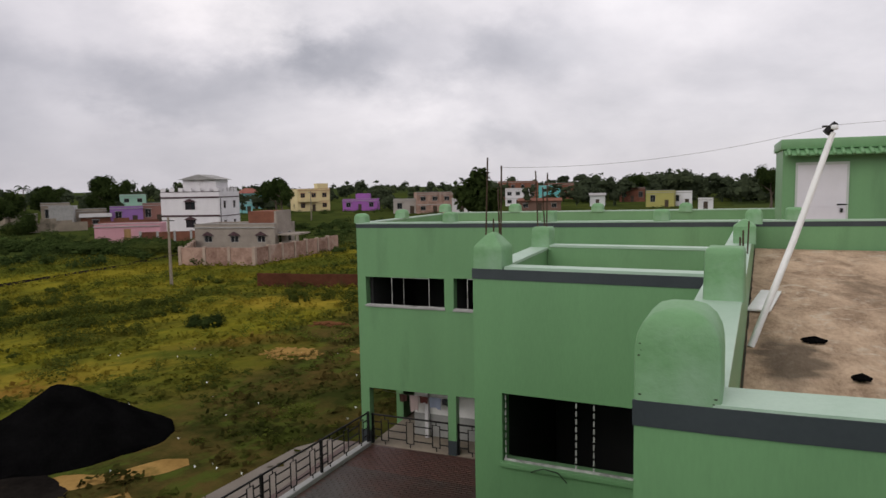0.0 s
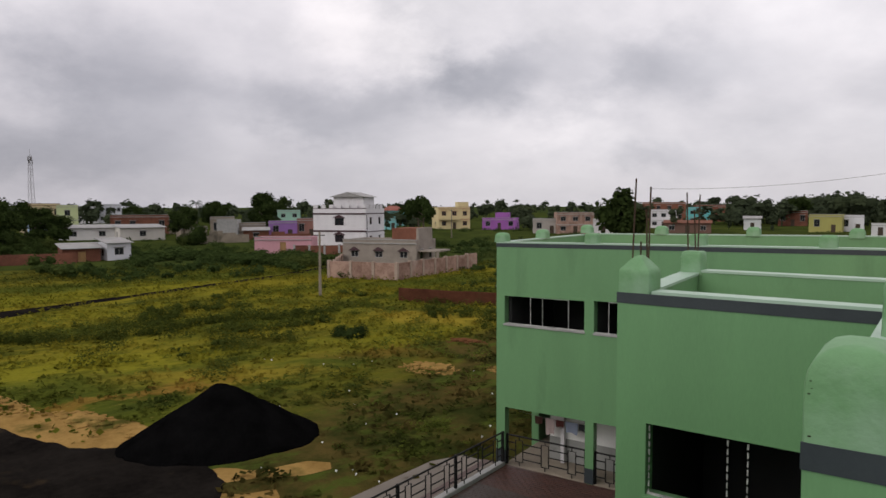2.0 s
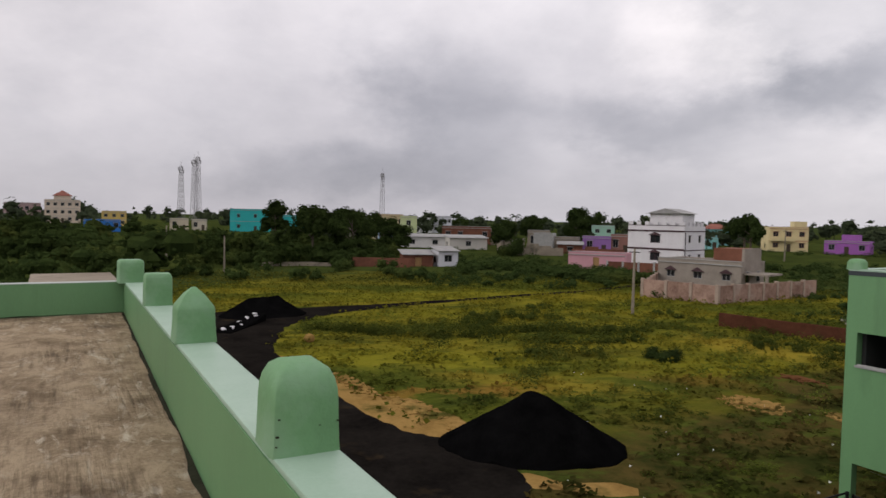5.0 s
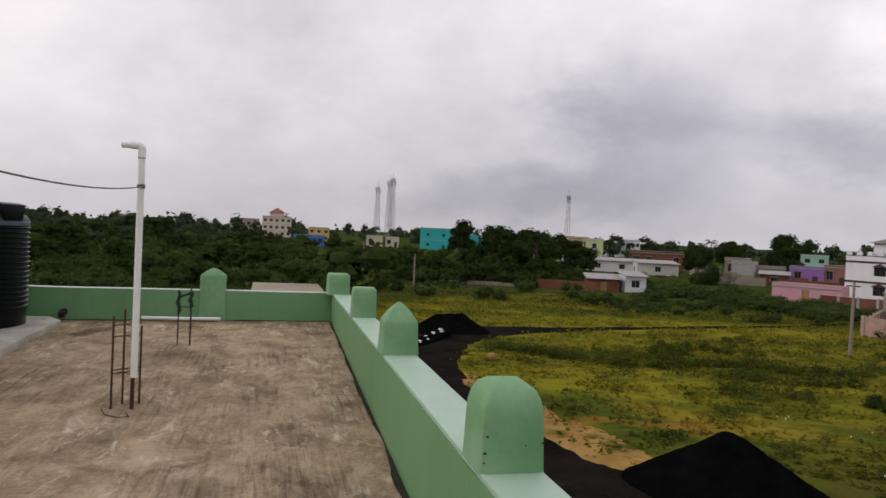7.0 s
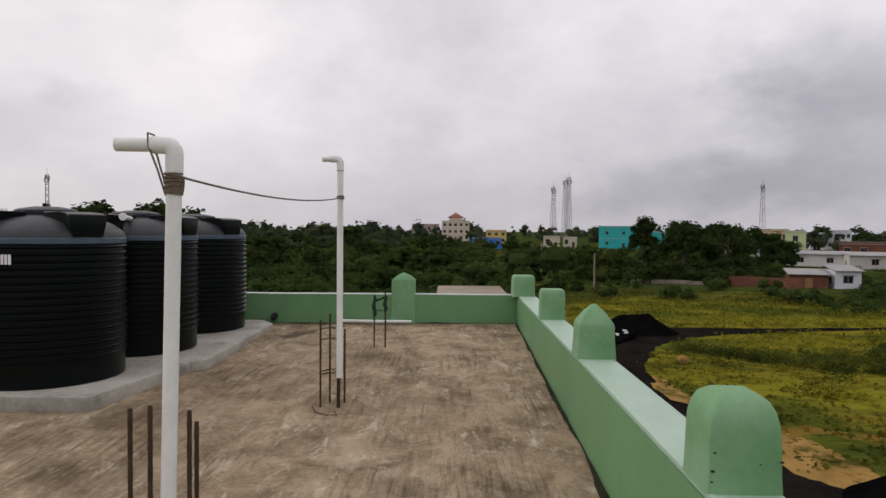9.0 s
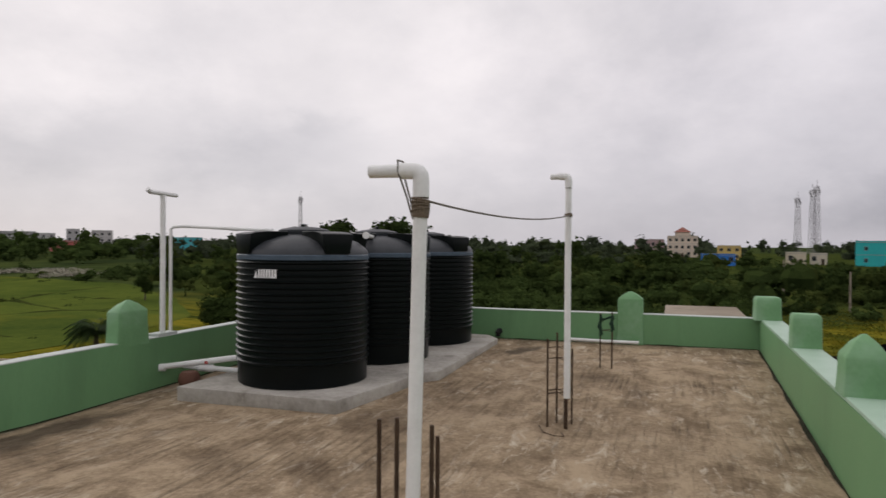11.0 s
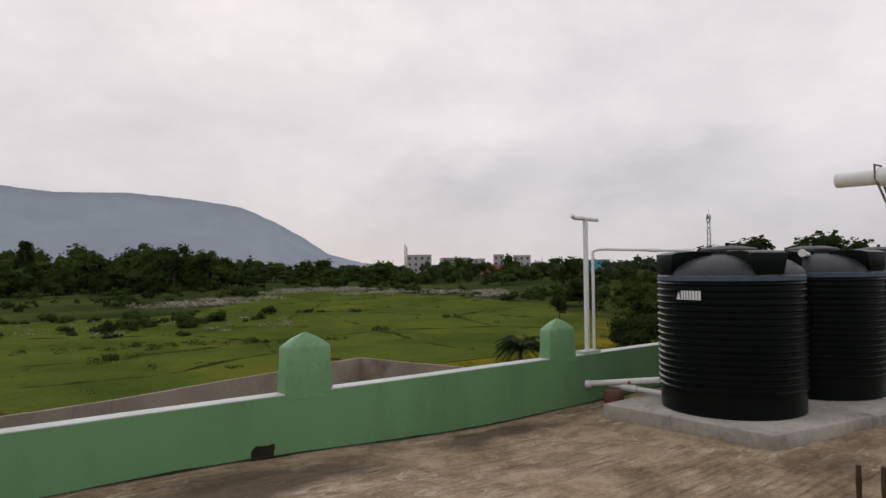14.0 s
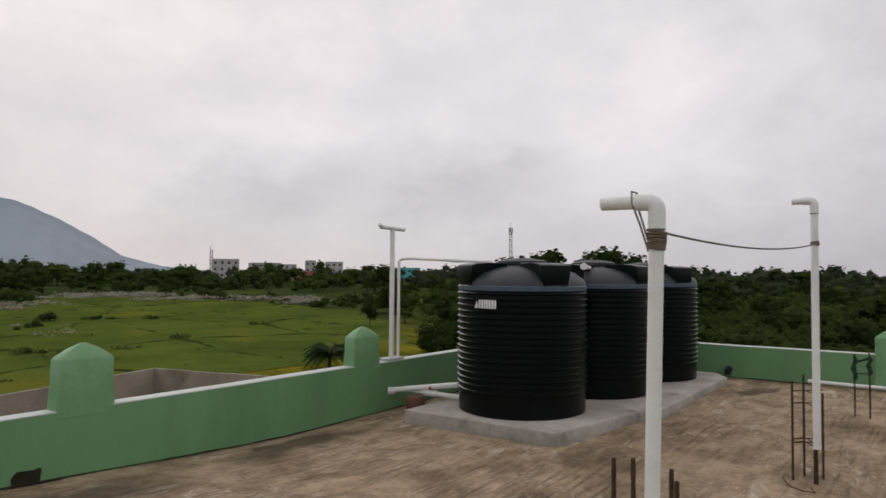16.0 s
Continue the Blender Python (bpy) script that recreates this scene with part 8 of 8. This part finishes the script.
house("bright turquoise two-storey house", -240.1, 62.4, 17.0, 8.0, 9, 0, (0.03, 0.40, 0.40), 2, 3, win=0.5, pane=0.3)
house("bright turquoise lower wing", -240.0, 76.4, 9.0, 6.2, 8, 0, (0.03, 0.40, 0.40), 2, 1, win=0.5, pane=0.3, door=False)
house("grey plastered house", -292.3, 104.3, 13.2, 4.2, 8, 0, (0.42, 0.42, 0.42), 1, 4)
house("white house across the fields", -236.3, -322.9, 14.6, 11.0, 10, 0, (0.40, 0.39, 0.39), 3, 4)
house("grey concrete block across the fields", -260.1, -317.0, 17.0, 9.2, 12, 10, (0.34, 0.33, 0.33), 3, 5)
house("white house across the fields", -285.9, -307.8, 6.5, 11.0, 8, 0, (0.38, 0.37, 0.37), 3, 2)
house("grey house across the fields", -289.0, -290.9, 10.4, 10.2, 8, 0, (0.42, 0.40, 0.39), 3, 3)
house("red-pink house across the fields", -247.5, -268.5, 16.2, 5.1, 8, 0, (0.36, 0.10, 0.09), 1, 5)
house("turquoise house across the fields", -320.0, -263.7, 21.0, 7.0, 9, 0, (0.06, 0.38, 0.42), 2, 5)
house("pale house across the fields", -300, -345, 12, 9, 8, 0, (0.40, 0.39, 0.38), 3, 3)
house("grey house at the wood's edge", -130.6, 102.2, 5.4, 4.8, 5, 0, material=M_OLDWALL)
house("grey house at the wood's edge", -160, 66, 6, 4.0, 5, 0, (0.45, 0.40, 0.35), 1, 2, "shed")


def mast(x, y, h, label, width=1.6, top_w=0.7, aerials=6):
    """A lattice telephone mast with aerials."""
    root = thing("telephone_mast", label, "mast", (x, y, ground_z(x, y)), 20, group="telephone masts")
    cor = [(-1, -1), (1, -1), (1, 1), (-1, 1)]
    n = int(h / 3)
    ww = lambda z: width + (top_w - width) * z / h
    for cx, cy in cor:
        part("leg", Shape().tube([(cx * width, cy * width, 0), (cx * top_w, cy * top_w, h)], 0.10, 5), STEEL, root)
    br = Shape()
    for i in range(n):
        z0, z1 = h * i / n, h * (i + 1) / n
        for k in range(4):
            (ax, ay), (bx, by) = cor[k], cor[(k + 1) % 4]
            br.tube([(ax * ww(z0), ay * ww(z0), z0), (bx * ww(z1), by * ww(z1), z1)], 0.055, 4).tube([(bx * ww(z0), by * ww(z0), z0), (ax * ww(z1), ay * ww(z1), z1)], 0.055, 4)
    part("bracing", br, STEEL, root)
    for k in range(aerials):
        a = k * 1.05
        part("aerial", Shape().box(-0.16, 0.16, -0.14, 0.14, 0, 2.0).turned(pose(2 * top_w * math.cos(a), 2 * top_w * math.sin(a), h - 2.6 - 1.5 * (k % 2))), STEEL, root)
    part("tip", Shape().tube([(0, 0, h - 0.5), (0, 0, h + 3)], 0.09, 5), STEEL, root)
    return root


STEEL = plain("galvanised_steel", (0.22, 0.21, 0.215), 0.6)
mast(-413.3, 74.1, 37.0, "grey lattice telephone mast")
mast(-414.7, 65.0, 31.0, "grey lattice telephone mast")
mast(-411.0, 71.5, 35.0, "grey lattice telephone mast")
mast(-362.9, 167.9, 30.0, "grey lattice telephone mast", 1.2, 0.5)
mast(-344.9, -202.6, 31.0, "grey lattice telephone mast", 1.0, 0.6)
mast(-344.5, -491.4, 24.0, "grey lattice telephone mast", 0.5, 0.2, 0)
mast(-403.4, -572.2, 25.0, "grey lattice telephone mast", 0.7, 0.3, 0)


def utility_pole(x, y, h, label, arm=True):
    root = thing("utility_pole", label, "pole", (x, y, ground_z(x, y)), 30, group="utility poles")
    part("pole", Shape().tube([(0, 0, -0.2), (0.02, 0, h)], [0.14, 0.09], 8), M_OLDWALL, root, smooth=True)
    if arm:
        part("crossarm", Shape().box(-0.5, 0.5, -0.04, 0.04, h - 0.35, h - 0.27), M_BLACKIRON, root)
        part("insulator", Shape().tube([(-0.45, 0, h - 0.27), (-0.45, 0, h - 0.12)], 0.04, 6), M_PVC, root)
        part("insulator", Shape().tube([(0.45, 0, h - 0.27), (0.45, 0, h - 0.12)], 0.04, 6), M_PVC, root)
    return root


utility_pole(-42.4, 43.8, 5.8, "leaning concrete utility pole in the meadow")
utility_pole(-92, 20, 5.0, "concrete utility pole in the scrub", False)
utility_pole(-104, 14.5, 6.0, "concrete utility pole in the scrub", False)
utility_pole(-84, 128, 6.5, "utility pole by the village lane")

# ---- single pieces, last ----
PW, PD = 0.215, 0.107
brick_bm = Shape()
brick_bm.add([(-PW / 2, -PD / 2, 0), (PW / 2, -PD / 2, 0), (PW / 2, PD / 2, 0), (-PW / 2, PD / 2, 0), (-PW / 2 + 0.008, -PD / 2 + 0.008, 0.01), (PW / 2 - 0.008, -PD / 2 + 0.008, 0.01), (PW / 2 - 0.008, PD / 2 - 0.008, 0.01), (-PW / 2 + 0.008, PD / 2 - 0.008, 0.01)],
             [(4, 5, 6, 7), (0, 1, 5, 4), (1, 2, 6, 5), (2, 3, 7, 6), (3, 0, 4, 7)])
paver_mesh = mesh_of("paver", brick_bm.v, brick_bm.f)
paver_mesh.materials.append(M_PAVER)
rest, pr = Shape(), random.Random(12)
for j in range(92):
    for i in range(38):
        x, y = -9.9 + (i + 0.5 * (j % 2)) * (PW + 0.006), FY - 0.10 - (j + 0.5) * (PD + 0.006)
        if x < -9.17 - 0.048 * (17.8 - y):
            continue
        z, t = -6.054 + pr.uniform(-0.002, 0.004), pr.uniform(-1.2, 1.2)
        if 2 < i < 26 and j < 14:
            o = new("paver", paver_mesh)
            o.parent = court
            o.matrix_basis = pose(x, y, z, 0, 0, t)
        else:
            m = pose(x, y, z, 0, 0, t)
            rest.add([m @ Vector(v) for v in brick_bm.v], brick_bm.f)
laid = part("paver", rest, M_PAVER, court, "damp dark red pavers", weld=False)
tagged(laid, "damp dark red pavers of the court", kind="stuff")
